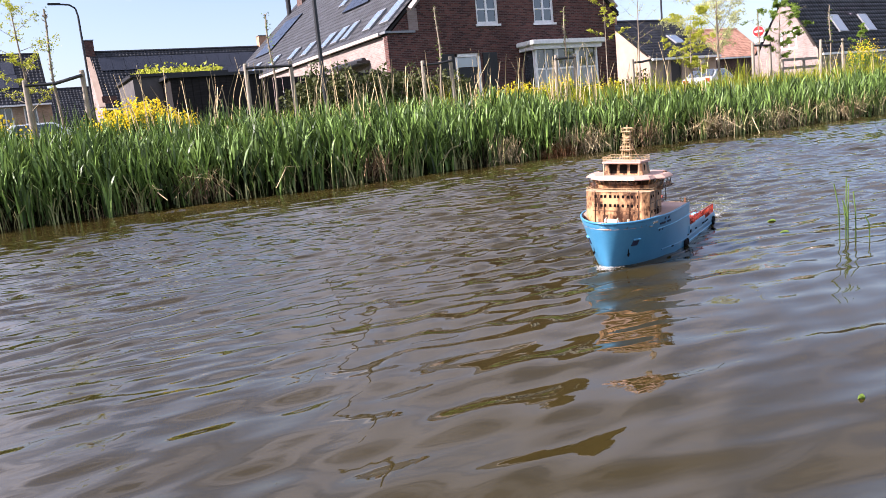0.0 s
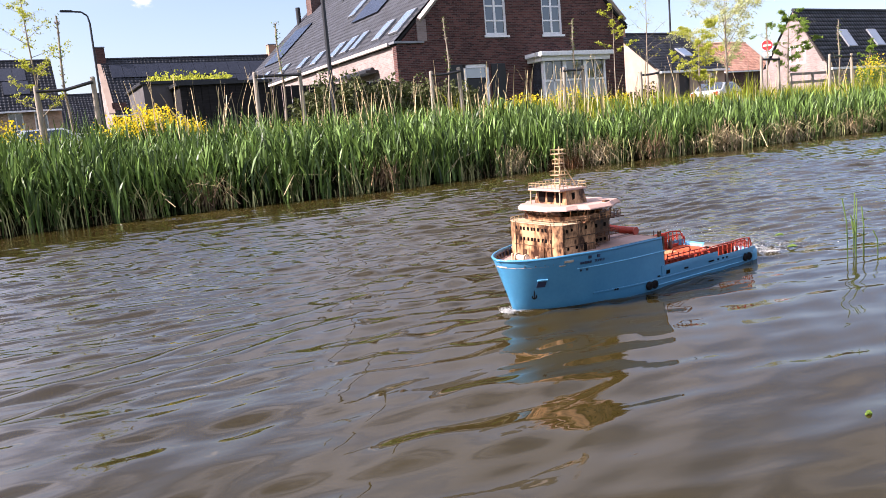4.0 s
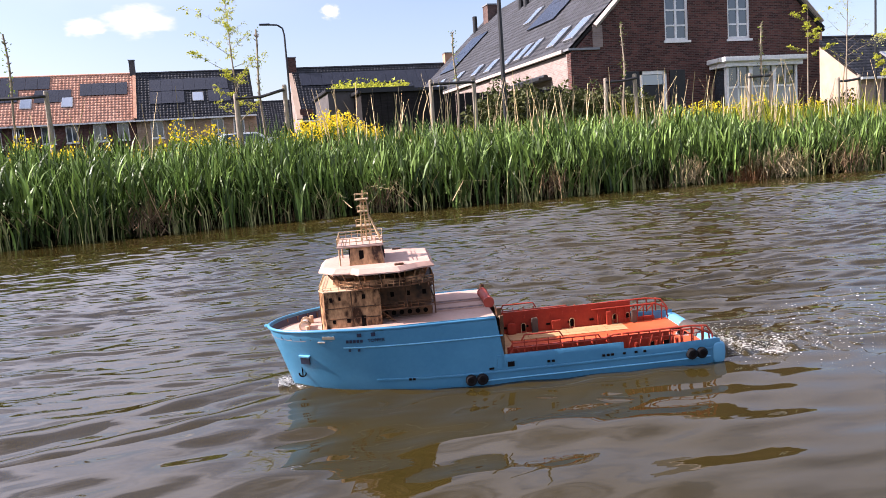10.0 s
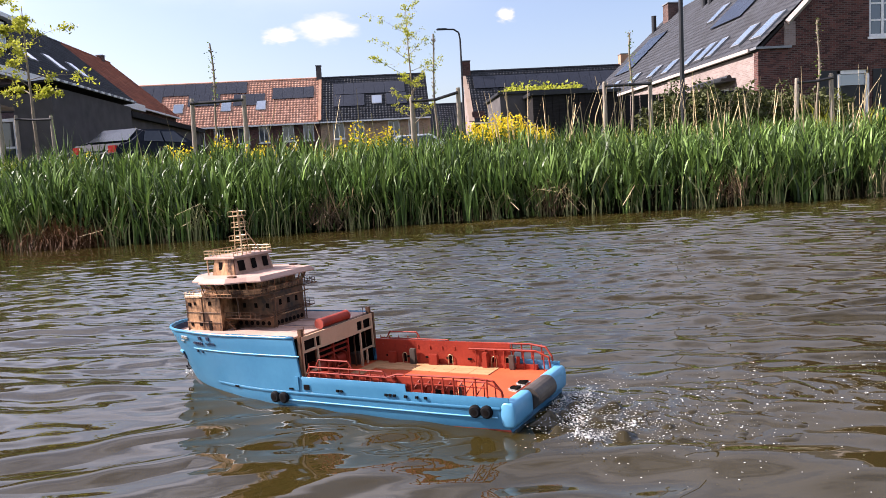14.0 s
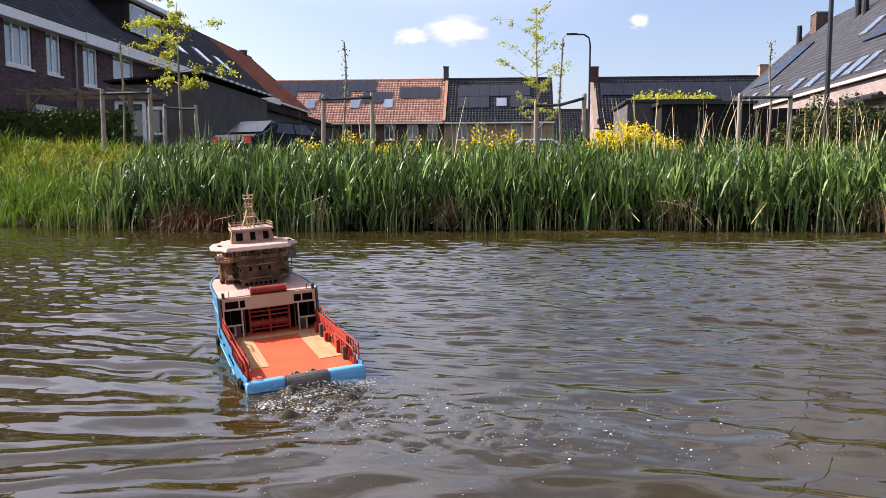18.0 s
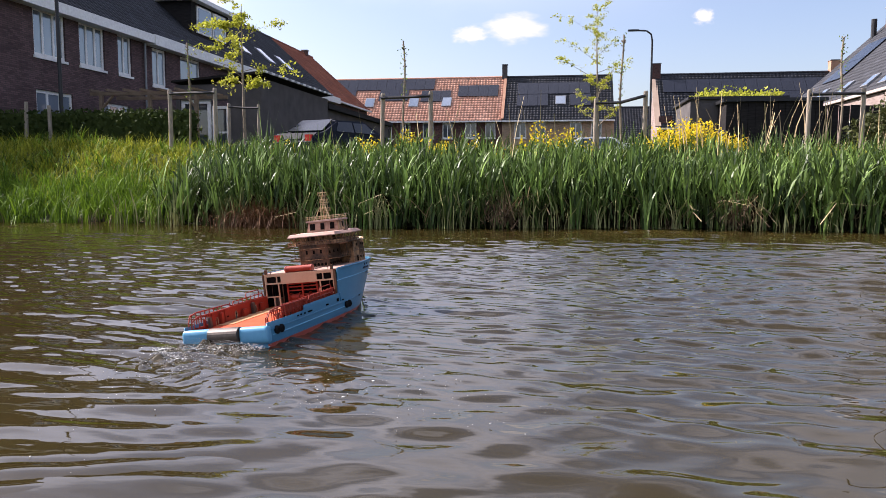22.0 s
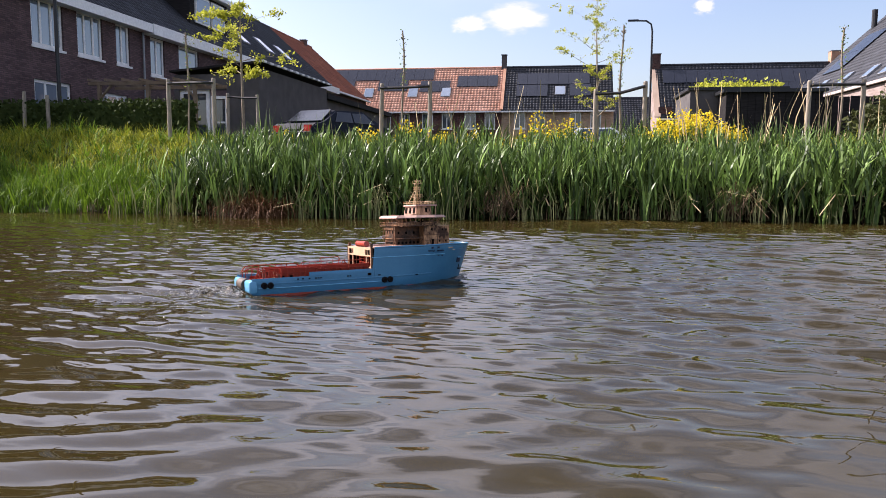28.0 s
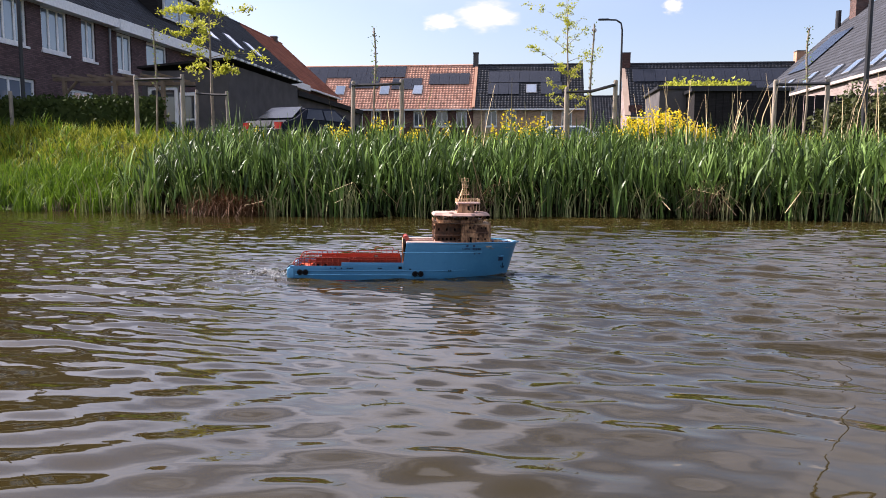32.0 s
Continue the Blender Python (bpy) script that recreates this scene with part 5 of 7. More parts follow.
        tagged(stuff("rusty_sedge", a, RUST_LEAF, "rusty brown withered sedge clump at the waterline", "sedge"), group="rusty sedge clumps")


def tuft_field(n, xa, xb, ya, yb, tall, width, lean=0.28, bend=0.8):
    """Grass gathered in tufts of ten blades, of uneven height."""
    m = n // 10
    px, py = rng.uniform(xa, xb, m), rng.uniform(ya, yb, m)
    ph = tall * rng.uniform(0.45, 1.0, m) * (1 + 0.25 * np.sin(px * 1.9) * np.sin(py * 2.3 + 1))
    i = np.repeat(np.arange(m), 10)
    n = len(i)
    x, y = px[i] + rng.normal(0, 0.05, n), py[i] + rng.normal(0, 0.05, n)
    return np.stack([x, y, gz(x, y) - 0.02], -1), ph[i] * rng.uniform(0.5, 1.1, n), width * rng.uniform(0.6, 1.3, n), np.abs(rng.normal(0, lean, n)), np.abs(rng.normal(0, bend, n))


def build_grass():
    n = 26000
    x = rng.uniform(-22, 34, n)
    y = rng.uniform(12.2, 18.5, n)
    keep = (x > -7.5) | (y > 11.8)
    x, y = x[keep], y[keep]
    n = len(x)
    r = np.stack([x, y, gz(x, y) - 0.02], -1)
    a = blades(r, rng.uniform(0.18, 0.5, n), np.full(n, 0.013), np.abs(rng.normal(0, 0.25, n)), np.abs(rng.normal(0, 0.8, n)), seg=3)
    stuff("bank_grass", a, GRASS, "yellow-green rough grass on the bank", "grass")
    a = blades(*tuft_field(15000, -20, -6.6, 11.6, 18.0, 0.52, 0.022), seg=3)
    stuff("meadow_grass", a, GRASS, "sunlit yellow-green meadow grass below the hedge", "grass")
    a = blades(*tuft_field(9000, 8.5, 36, 12.5, 15.4, 0.92, 0.020, 0.16, 0.5), seg=3)
    stuff("tall_grass", a, GRASS, "tall yellow-green grass behind the reeds", "grass")
    n = 5000
    x = rng.uniform(34, 70, n)
    y = rng.uniform(12, 26, n)
    a = blades(np.stack([x, y, gz(x, y)], -1), rng.uniform(0.3, 0.7, n), np.full(n, 0.03), np.abs(rng.normal(0, 0.25, n)), np.abs(rng.normal(0, 0.8, n)), seg=3)
    stuff("bank_grass", a, GRASS, "rough grass on the farther bank", "grass")


def flower_patch(cx, cy, w, d, h, n, group="yellow flowers"):
    """A clump of herbs with yellow heads."""
    x, y = cx + rng.normal(0, w / 2.2, n), cy + rng.normal(0, d / 2.2, n)
    k = h * rng.uniform(0.55, 1.05, n) * np.exp(-((x - cx) / w) ** 2 * 0.5)
    g = gz(x, y)
    thing = empty("yellow_flower_clump", "clump of bright yellow rapeseed flowers on green stems", "flowers", pose(cx, cy, 0), group)
    st = blades(np.stack([x - cx, y - cy, g - 0.02], -1), k, np.full(n, 0.012), np.abs(rng.normal(0, 0.06, n)), np.abs(rng.normal(0, 0.15, n)), seg=2)
    o = tagged(part("stem_mass", raw_mesh("stem_mass", *st), HERB, thing), kind="stuff")
    m = n * 9
    i = rng.integers(0, n, m)
    f = rng.uniform(0.55, 1.02, m)
    c = np.stack([x[i] - cx + rng.normal(0, 0.03, m), y[i] - cy + rng.normal(0, 0.03, m), g[i] + k[i] * f], -1)
    tagged(part("petals", raw_mesh("petals", *leaves(c, 0.024, 0.8)), YELLOW, thing), kind="stuff")
    c = np.stack([x[i] - cx + rng.normal(0, 0.05, m), y[i] - cy + rng.normal(0, 0.05, m), g[i] + k[i] * f * 0.7], -1)
    tagged(part("leaves", raw_mesh("leaves", *leaves(c, 0.04, 0.5)), HERB, thing), kind="stuff")


def build_flowers():
    flower_patch(2.35, 15.2, 0.95, 0.5, 0.86, 260)
    flower_patch(3.0, 15.0, 0.6, 0.4, 0.62, 110)
    for cx, cy, w, h, n in ((0.1, 15.4, 0.5, 0.75, 30), (-0.5, 15.5, 0.5, 0.8, 26), (-1.9, 15.3, 0.7, 0.62, 24), (-3.0, 15.2, 0.7, 0.72, 34), (-4.2, 15.4, 0.6, 0.6, 20), (-2.4, 14.9, 0.6, 0.5, 16), (12.0, 16.2, 1.0, 0.62, 70), (13.4, 16.4, 0.9, 0.7, 70), (15.2, 16.5, 0.7, 0.5, 30), (27.5, 16.5, 1.2, 1.2, 80), (10.8, 15.8, 0.8, 0.5, 30), (-6.0, 15.3, 0.5, 0.55, 12)):
        flower_patch(cx, cy, w, 0.4, h, n)


# ---- stakes, saplings and trees ----
def stake_pair(xa, xb, y, za, zb, sapling=None, band=True):
    """Two tree stakes with a black band between them, and the young tree that they hold."""
    for x, z in ((xa, za), (xb, zb)):
        g = ground_height(x, y)
        lean = rng.normal(0, 0.02)
        bm = bmesh.new()
        add_rod(bm, (0, 0, -0.1), (lean, 0, z - g - 0.03), 0.048, 0.045, 12)
        add_rod(bm, (lean, 0, z - g - 0.03), (lean, 0, z - g), 0.045, 0.036, 12)
        tagged(part("tree_stake", bm, STAKE, at=pose(x, y, g), smooth=False), "weathered round wooden tree stake in the bank", "stake", "tree stakes")
    if band:
        bm = bmesh.new()
        zb_ = min(za, zb) - 0.09
        tube([(xa, y - 0.03, za - 0.10), ((xa + xb) / 2, y - 0.02, zb_), (xb, y - 0.03, zb - 0.10)], 0.034, 6, bm)
        tagged(part("tree_tie", bm, BAND), "black rubber tree tie between two stakes", "tree tie", "tree ties")
    if sapling:
        x, z = sapling
        g = ground_height(x, y)
        tree = empty("sapling", "thin young tree with a knobbly bare stem and buds", "tree", pose(x, y + 0.05, g), "saplings")
        bm = bmesh.new()
        pts, h = [], z - g
        for i in range(13):
            s = i / 12
            pts.append(Vector((0.025 * math.sin(7 * s + x), 0.02 * math.sin(9 * s), h * s)))
        for i, (a, b) in enumerate(zip(pts, pts[1:])):
            add_rod(bm, a, b, 0.026 - 0.0008 * i, 0.026 - 0.0008 * (i + 1), 7)
        for i in range(26):
            s = rng.uniform(0.45, 1.0)
            p = Vector((0.025 * math.sin(7 * s + x), 0.02 * math.sin(9 * s), h * s))
            a = rng.uniform(0, 6.28)
            add_rod(bm, p, p + Vector((math.cos(a) * 0.05, math.sin(a) * 0.05, 0.035)), 0.013, 0.007, 5)
        part("trunk", bm, BARK, tree)
        c = np.stack([rng.normal(0, 0.045, 60), rng.normal(0, 0.045, 60), rng.uniform(0.5, 1.02, 60) * h], -1)
        tagged(part("buds", raw_mesh("buds", *leaves(c, 0.026)), GREEN_LEAF, tree), kind="stuff")


def limb_tree(x, y, height, spread, crown_low, n_limbs, n_leaves, leaf_size, material, label, trunk=0.05, seed=1, group="", droop=0.0, rise=0.55):
    """A tapered trunk with forked limbs, each carrying separate drooping sprays of small leaves with gaps between them."""
    g = np.random.default_rng(seed)
    tree = empty("tree", label, "tree", pose(x, y, ground_height(x, y) - 0.02), group)
    bm = bmesh.new()
    tips = []
    pts = [Vector((0.04 * math.sin(3 * s + seed), 0.04 * math.sin(4 * s), height * s)) for s in [i / 10 for i in range(11)]]
    for i, (a, b) in enumerate(zip(pts, pts[1:])):
        add_rod(bm, a, b, trunk * (1 - 0.085 * i), trunk * (1 - 0.085 * (i + 1)), 8)
    for i in range(n_limbs):
        u = (i + 0.5) / n_limbs
        s = crown_low + (0.97 - crown_low) * u
        p = Vector((0.04 * math.sin(3 * s + seed), 0.04 * math.sin(4 * s), height * s))
        a = i * 2.4 + g.normal(0, 0.5)
        L = spread * (0.35 + 0.65 * math.sin(math.pi * (0.18 + 0.74 * u))) * g.uniform(0.55, 1.15)
        d = Vector((math.cos(a), math.sin(a), rise * g.uniform(0.5, 1.5))).normalized()
        q = p
        r = trunk * 0.42 * (1.1 - s)
        for k in range(5):
            e = q + d * L / 5 + Vector((g.normal(0, 0.03), g.normal(0, 0.03), 0.02 - droop * 0.05 * k)) * L
            add_rod(bm, q, e, r * (1 - 0.17 * k), r * (0.83 - 0.17 * k), 5)
            if k > 0:
                for _ in range(2):
                    f = e + Vector((g.normal(0, 0.15), g.normal(0, 0.15), g.normal(-0.02, 0.07))) * L
                    add_rod(bm, e, f, r * 0.35, r * 0.12, 4)
                    if g.uniform() < 0.75:
                        tips.append((e, f))
            q = e
    part("trunk", bm, BARK, tree)
    ta, tb = np.array([t[0] for t in tips]), np.array([t[1] for t in tips])
    weight = g.uniform(0.1, 1.0, len(tips)) ** 1.8
    i = g.choice(len(tips), n_leaves, p=weight / weight.sum())
    f = g.uniform(0.1, 1.25, n_leaves)[:, None]
    w = g.normal(0, 1, (n_leaves, 3)) * np.array([0.038, 0.038, 0.026]) * spread
    tagged(part("crown", raw_mesh("crown", *leaves(ta[i] + (tb - ta)[i] * f + w, leaf_size)), material, tree), kind="stuff")
    return tree


def build_stakes():
    stake_pair(-8.74, -7.66, 16.0, 2.66, 2.67, (-8.3, 3.68))
    stake_pair(-3.88, -2.81, 16.0, 2.50, 2.53, (-3.40, 3.6))
    stake_pair(0.63, 1.61, 16.0, 2.33, 2.47, (1.14, 3.6))
    stake_pair(4.74, 5.74, 16.0, 2.45, 2.46, (5.35, 3.44))
    stake_pair(8.97, 9.79, 16.0, 2.33, 2.40, (9.50, 3.56))
    stake_pair(12.95, 13.62, 16.0, 2.30, 2.32, (13.40, 3.52))
    stake_pair(15.73, 16.39, 16.0, 2.09, 2.14)
    stake_pair(20.84, 21.68, 16.0, 2.39, 2.37, (21.2, 3.4))
    stake_pair(24.28, 25.54, 16.0, 2.38, 2.38, (24.9, 3.5))
    stake_pair(-9.65, -8.72, 21.0, 2.83, 2.78)
    stake_pair(-13.6, -12.9, 17.6, 2.6, 2.5, None, False)


def build_trees():
    limb_tree(-9.30, 21.3, 4.6, 1.75, 0.44, 13, 3000, 0.050, FRESH, "young tree with fresh yellow-green foliage held by stakes", 0.06, 3, droop=0.5, rise=0.45)
    limb_tree(0.68, 16.6, 3.2, 0.85, 0.20, 22, 3400, 0.021, FRESH, "slim young tree with sparse yellow-green leaves", 0.03, 8)
    limb_tree(24.0, 24.0, 5.2, 1.1, 0.40, 16, 420, 0.024, FRESH, "slim young tree with nearly bare twigs", 0.04, 12)
    limb_tree(28.9, 24, 5.0, 2.6, 0.30, 24, 9500, 0.045, BLOSSOM, "broad young tree with pale green spring foliage by the road", 0.07, 14, rise=0.7)
    limb_tree(24.9, 22, 3.0, 1.5, 0.2, 16, 4600, 0.045, FRESH, "small yellow-green leafy tree on the bank", 0.05, 15)
    limb_tree(33.3, 24, 4.2, 1.3, 0.3, 15, 5200, 0.05, GREEN_LEAF, "young tree with dense green foliage", 0.07, 16)
    limb_tree(29.9, 18.0, 1.9, 0.55, 0.3, 12, 1500, 0.04, GREEN_LEAF, "young bushy green tree among the stakes", 0.03, 17)
    limb_tree(20.3, 22.0, 4.0, 0.9, 0.55, 8, 700, 0.045, FRESH, "slim young tree with a few yellow-green sprays", 0.03, 19)


# ---- houses ----
def tiled_slope(name, parent, length, rise, run, material, tile=0.30, course=0.34, m=None, label=""):
    """A pitched roof face of pantiles: rolls across and stepped courses; x along the eave, up the slope towards +y."""
    slope_len = math.hypot(rise, run)
    ang = math.atan2(rise, run)
    nx, ny = max(1, round(length / tile)), max(1, round(slope_len / course))
    dx, dy = length / nx, slope_len / ny
    prof = np.array([0.0, 0.22, 0.45, 0.72, 1.0])
    hgt = np.array([0.012, 0.050, 0.030, 0.010, 0.012])
    I, J = np.meshgrid(np.arange(nx), np.arange(ny), indexing="ij")
    I, J = I.ravel(), J.ravel()
    n = len(I)
    X = (I[:, None] + prof[None, :]) * dx
    lo = np.stack([X, np.repeat((J * dy)[:, None], 5, 1), np.repeat(hgt[None] + 0.016, n, 0)], -1)
    hi = np.stack([X, np.repeat(((J + 1) * dy)[:, None], 5, 1), np.repeat(hgt[None] + 0.004, n, 0)], -1)
    dn = lo - np.array([0, 0, 0.02])
    V = np.concatenate([dn, lo, hi], 1)
    V = np.stack([V[..., 0], V[..., 1] * math.cos(ang) - V[..., 2] * math.sin(ang), V[..., 1] * math.sin(ang) + V[..., 2] * math.cos(ang)], -1)
    k = np.arange(4)
    f1 = np.stack([k, k + 1, k + 6, k + 5], -1)
    f2 = np.stack([k + 5, k + 6, k + 11, k + 10], -1)
    F = (np.arange(n) * 15)[:, None, None] + np.concatenate([f1, f2])[None]
    ob = part(name, raw_mesh(name, V.reshape(-1, 3), F.reshape(-1, 4)), material, parent, label, at=m)
    tagged(ob, kind="stuff")
    return ob


def window(parent, x, z, w, h, m, frame=0.07, bars=(1, 0), sill=True, glass=None, depth=0.10, material=None):
    """A window in a wall's frame of reference: face at y = 0, set back a little."""
    mat = material or WHITE
    fr = bmesh.new()
    add_box(fr, x, x + w, depth - 0.03, depth + 0.04, z, z + frame)
    add_box(fr, x, x + w, depth - 0.03, depth + 0.04, z + h - frame, z + h)
    add_box(fr, x, x + frame, depth - 0.03, depth + 0.04, z + frame, z + h - frame)
    add_box(fr, x + w - frame, x + w, depth - 0.03, depth + 0.04, z + frame, z + h - frame)
    nx, nz = bars
    win = part("window", fr, mat, parent, at=m)
    for i in range(nx):
        c = x + w * (i + 1) / (nx + 1)
        part("mullion", box(c - frame * 0.45, c + frame * 0.45, depth - 0.025, depth + 0.035, z + frame, z + h - frame), mat, win)
    for i in range(nz):
        c = z + h * (i + 1) / (nz + 1)
        part("glazing_bar", box(x + frame, x + w - frame, depth - 0.02, depth + 0.02, c - frame * 0.3, c + frame * 0.3), mat, win)
    for i in range(nx + 1):
        a = x + frame * 0.9 + (w - 1.8 * frame) * i / (nx + 1)
        part("pane", box(a, a + (w - 1.8 * frame) / (nx + 1), depth + 0.005, depth + 0.015, z + frame * 0.9, z + h - frame * 0.9), glass or PANE, win)
    if sill:
        part("sill", box(x - 0.06, x + w + 0.06, -0.05, depth, z - 0.09, z - 0.005), ZINC if mat is not WHITE else WHITE, win)
    return win


def skylight(parent, x, s, w, h, m):
    """A roof window on a slope: x along the eave, s up the slope."""
    fr = bmesh.new()
    add_box(fr, x, x + w, s, s + h, 0.05, 0.13)
    o = part("skylight", fr, ZINC, parent, at=m)
    part("pane", box(x + 0.06, x + w - 0.06, s + 0.06, s + h - 0.06, 0.131, 0.14), PANE_SKY, o)


def solar_field(parent, x, s, cols, rows, m, w=1.0, h=1.65):
    for i in range(cols):
        for j in range(rows):
            part("solar_panel", box(x + i * w + 0.01, x + (i + 1) * w - 0.01, s + j * h + 0.015, s + (j + 1) * h - 0.015, 0.09, 0.13), SOLAR, parent, "black solar panel", at=m)


def slope_frame(m, rise, run):
    """Frame of a roof slope: x along the eave, y up the slope, z out of it."""
    return m @ pose(0, 0, 0, math.degrees(math.atan2(rise, run)))


def chimney(parent, x, y, z, h=0.9, w=0.6, material=None):
    bm = box(x - w / 2, x + w / 2, y - w / 2, y + w / 2, z - 0.8, z + h)
    c = part("chimney", bm, material or CLAY, parent)
    part("chimney_cap", box(x - w / 2 - 0.05, x + w / 2 + 0.05, y - w / 2 - 0.05, y + w / 2 + 0.05, z + h, z + h + 0.07), ZINC, c)


def terrace(name, label, m, length, depth, z0, eave, ridge, wall_mat, tile_mat, openings, gable=None, group="houses"):
    """A gabled house or terrace: x along the front, front wall at y = 0, ridge in the middle of its depth."""
    h = empty(name, label, "house", m, group)
    part("front_wall", wall_bm(length, z0 - 0.3, eave, openings), wall_mat, h)
    part("back_wall", box(0, length, depth - 0.3, depth, z0 - 0.3, eave), wall_mat, h)
    for x in (0, length - 0.3):
        bm = bmesh.new()
        pts = [(0.3, z0 - 0.3), (depth - 0.3, z0 - 0.3), (depth - 0.3, eave), (depth / 2, ridge - 0.12), (0.3, eave)]
        a = [bm.verts.new((x, p, q)) for p, q in pts]
        b = [bm.verts.new((x + 0.3, p, q)) for p, q in pts]
        bm.faces.new(a)
        bm.faces.new(b[::-1])
        for i in range(5):
            j = (i + 1) % 5
            bm.faces.new((a[i], a[j], b[j], b[i]))
        part("gable_wall", bm, gable or wall_mat, h)
    run, rise = depth / 2 + 0.3, (ridge - eave) * (depth / 2 + 0.3) / (depth / 2)
    drop = ridge - rise
    part("roof_front", roof_board(length, run, rise), DARK_BOARD, h, at=pose(0, -0.3, drop - 0.06))
    tiled_slope("roof_tiles", h, length, rise, run, tile_mat, m=pose(0, -0.3, drop - 0.02))
    tiled_slope("roof_tiles", h, length, rise, run, tile_mat, m=pose(length, depth + 0.3, drop - 0.02, 0, 0, 180), tile=0.6, course=0.7)
    part("ridge_cap", rod((0, depth / 2, ridge + 0.02), (length, depth / 2, ridge + 0.02), 0.11, None, 8), tile_mat, h)
    part("gutter", box(-0.05, length + 0.05, -0.42, -0.22, drop - 0.16, drop - 0.02), WHITE, h, "white gutter board")
    return h, pose(0, -0.3, drop - 0.02), rise, run


def roof_board(length, run, rise):
    bm = bmesh.new()
    a = [bm.verts.new(p) for p in ((0, 0, 0), (length, 0, 0), (length, run, rise), (0, run, rise))]
    b = [bm.verts.new(p) for p in ((0, 0.05, -0.08), (length, 0.05, -0.08), (length, run, rise - 0.08), (0, run, rise - 0.08))]
    bm.faces.new(a)
    bm.faces.new(b[::-1])
    for i in range(4):
        j = (i + 1) % 4
        bm.faces.new((a[i], b[i], b[j], a[j]))
    return bm


def build_far_row():
    """Terrace parallel to the canal across the field: an orange roof, then black ones."""
    G = 1.3
    def unit(x0, x1, tiles, wall, label):
        L = x1 - x0
        n = max(2, round(L / 4.2))
        ops = []
        for i in range(n):
            c = (i + 0.5) * L / n
            ops += [(c - 1.45, c - 0.35, 4.35, 5.85), (c + 0.5, c + 1.5, 4.35, 5.85), (c - 1.3, c + 0.9, G, 3.4)]
        h, rm, rise, run = terrace("row_house", label, pose(x0, 73.3, 0), L, 8.0, G, 6.35, 10.6, wall, tiles, ops)
        for o in ops:
            window(h, o[0], o[2], o[1] - o[0], o[3] - o[2], None, 0.09, (1, 0), o[2] > 2)
        return h, slope_frame(rm, rise, run), L
    h, sm, L = unit(-31.0, -5.95, TILE_RED, BRICK_RED, "terraced houses with an orange pantile roof and solar panels")
    for x, s, c, r in ((1.0, 2.9, 9, 1), (6.0, 4.5, 12, 1), (12.5, 2.9, 3, 1), (16.8, 2.7, 3, 1), (20.5, 3.4, 4, 1)):
        solar_field(h, x, s, c, r, sm)
    for x in (8.6, 11.2, 15.7, 19.0):
        skylight(h, x, 2.0, 0.95, 1.3, sm)
    chimney(h, 25.0, 4.0, 10.5, 1.3, 0.5, GREY_WALL)
    terrace("row_house", "low dark-roofed house between the terraces", pose(0.5, 84.0, 0), 16, 8, G, 4.6, 8.4, BRICK_DARK, TILE_BLACK, [])
    h, sm, L = unit(-5.9, 4.6, TILE_BLACK, BRICK_TAN, "terraced house with a black tile roof and solar panels")
    solar_field(h, 1.3, 3.6, 7, 1, sm)
    solar_field(h, 1.3, 1.9, 3, 1, sm)
    solar_field(h, 6.4, 1.9, 2, 1, sm)
    skylight(h, 5.0, 2.1, 1.0, 1.2, sm)
    for x in (-5.95,):
        part("party_wall_cap", roof_board(0.28, 4.3, 4.56), CLAY, h, at=pose(-0.14, -0.3, 6.2))
    # the next terrace, nearer, with a pale gable
    ops = [(c - 0.9, c + 0.3, 4.35, 5.85) for c in (2, 5, 8, 11)]
    h, rm, rise, run = terrace("row_house", "terraced houses with a black tile roof and a pale brick gable", pose(8.0, 67.5, 0), 15.5, 8.4, G, 5.2, 9.85, BRICK_RED, TILE_BLACK, ops, gable=BRICK_PALE)
    for o in ops:
        window(h, o[0], o[2], o[1] - o[0], o[3] - o[2] - 0.7, None, 0.09, (1, 0))
    sm = slope_frame(rm, rise, run)
    solar_field(h, 0.6, 4.3, 14, 1, sm)
    solar_field(h, 4.2, 2.65, 3, 1, sm)
    solar_field(h, 9.0, 2.65, 5, 1, sm)
    chimney(h, 0.1, 4.2, 9.8, 1.0, 0.75, BRICK_RED)
    chimney(h, 15.2, 4.2, 9.8, 1.0, 0.8)
    bm = bmesh.new()
    part("gable_cap", roof_board(0.5, 4.5, 4.85), PLASTER, h, at=pose(-0.35, -0.3, 5.02))


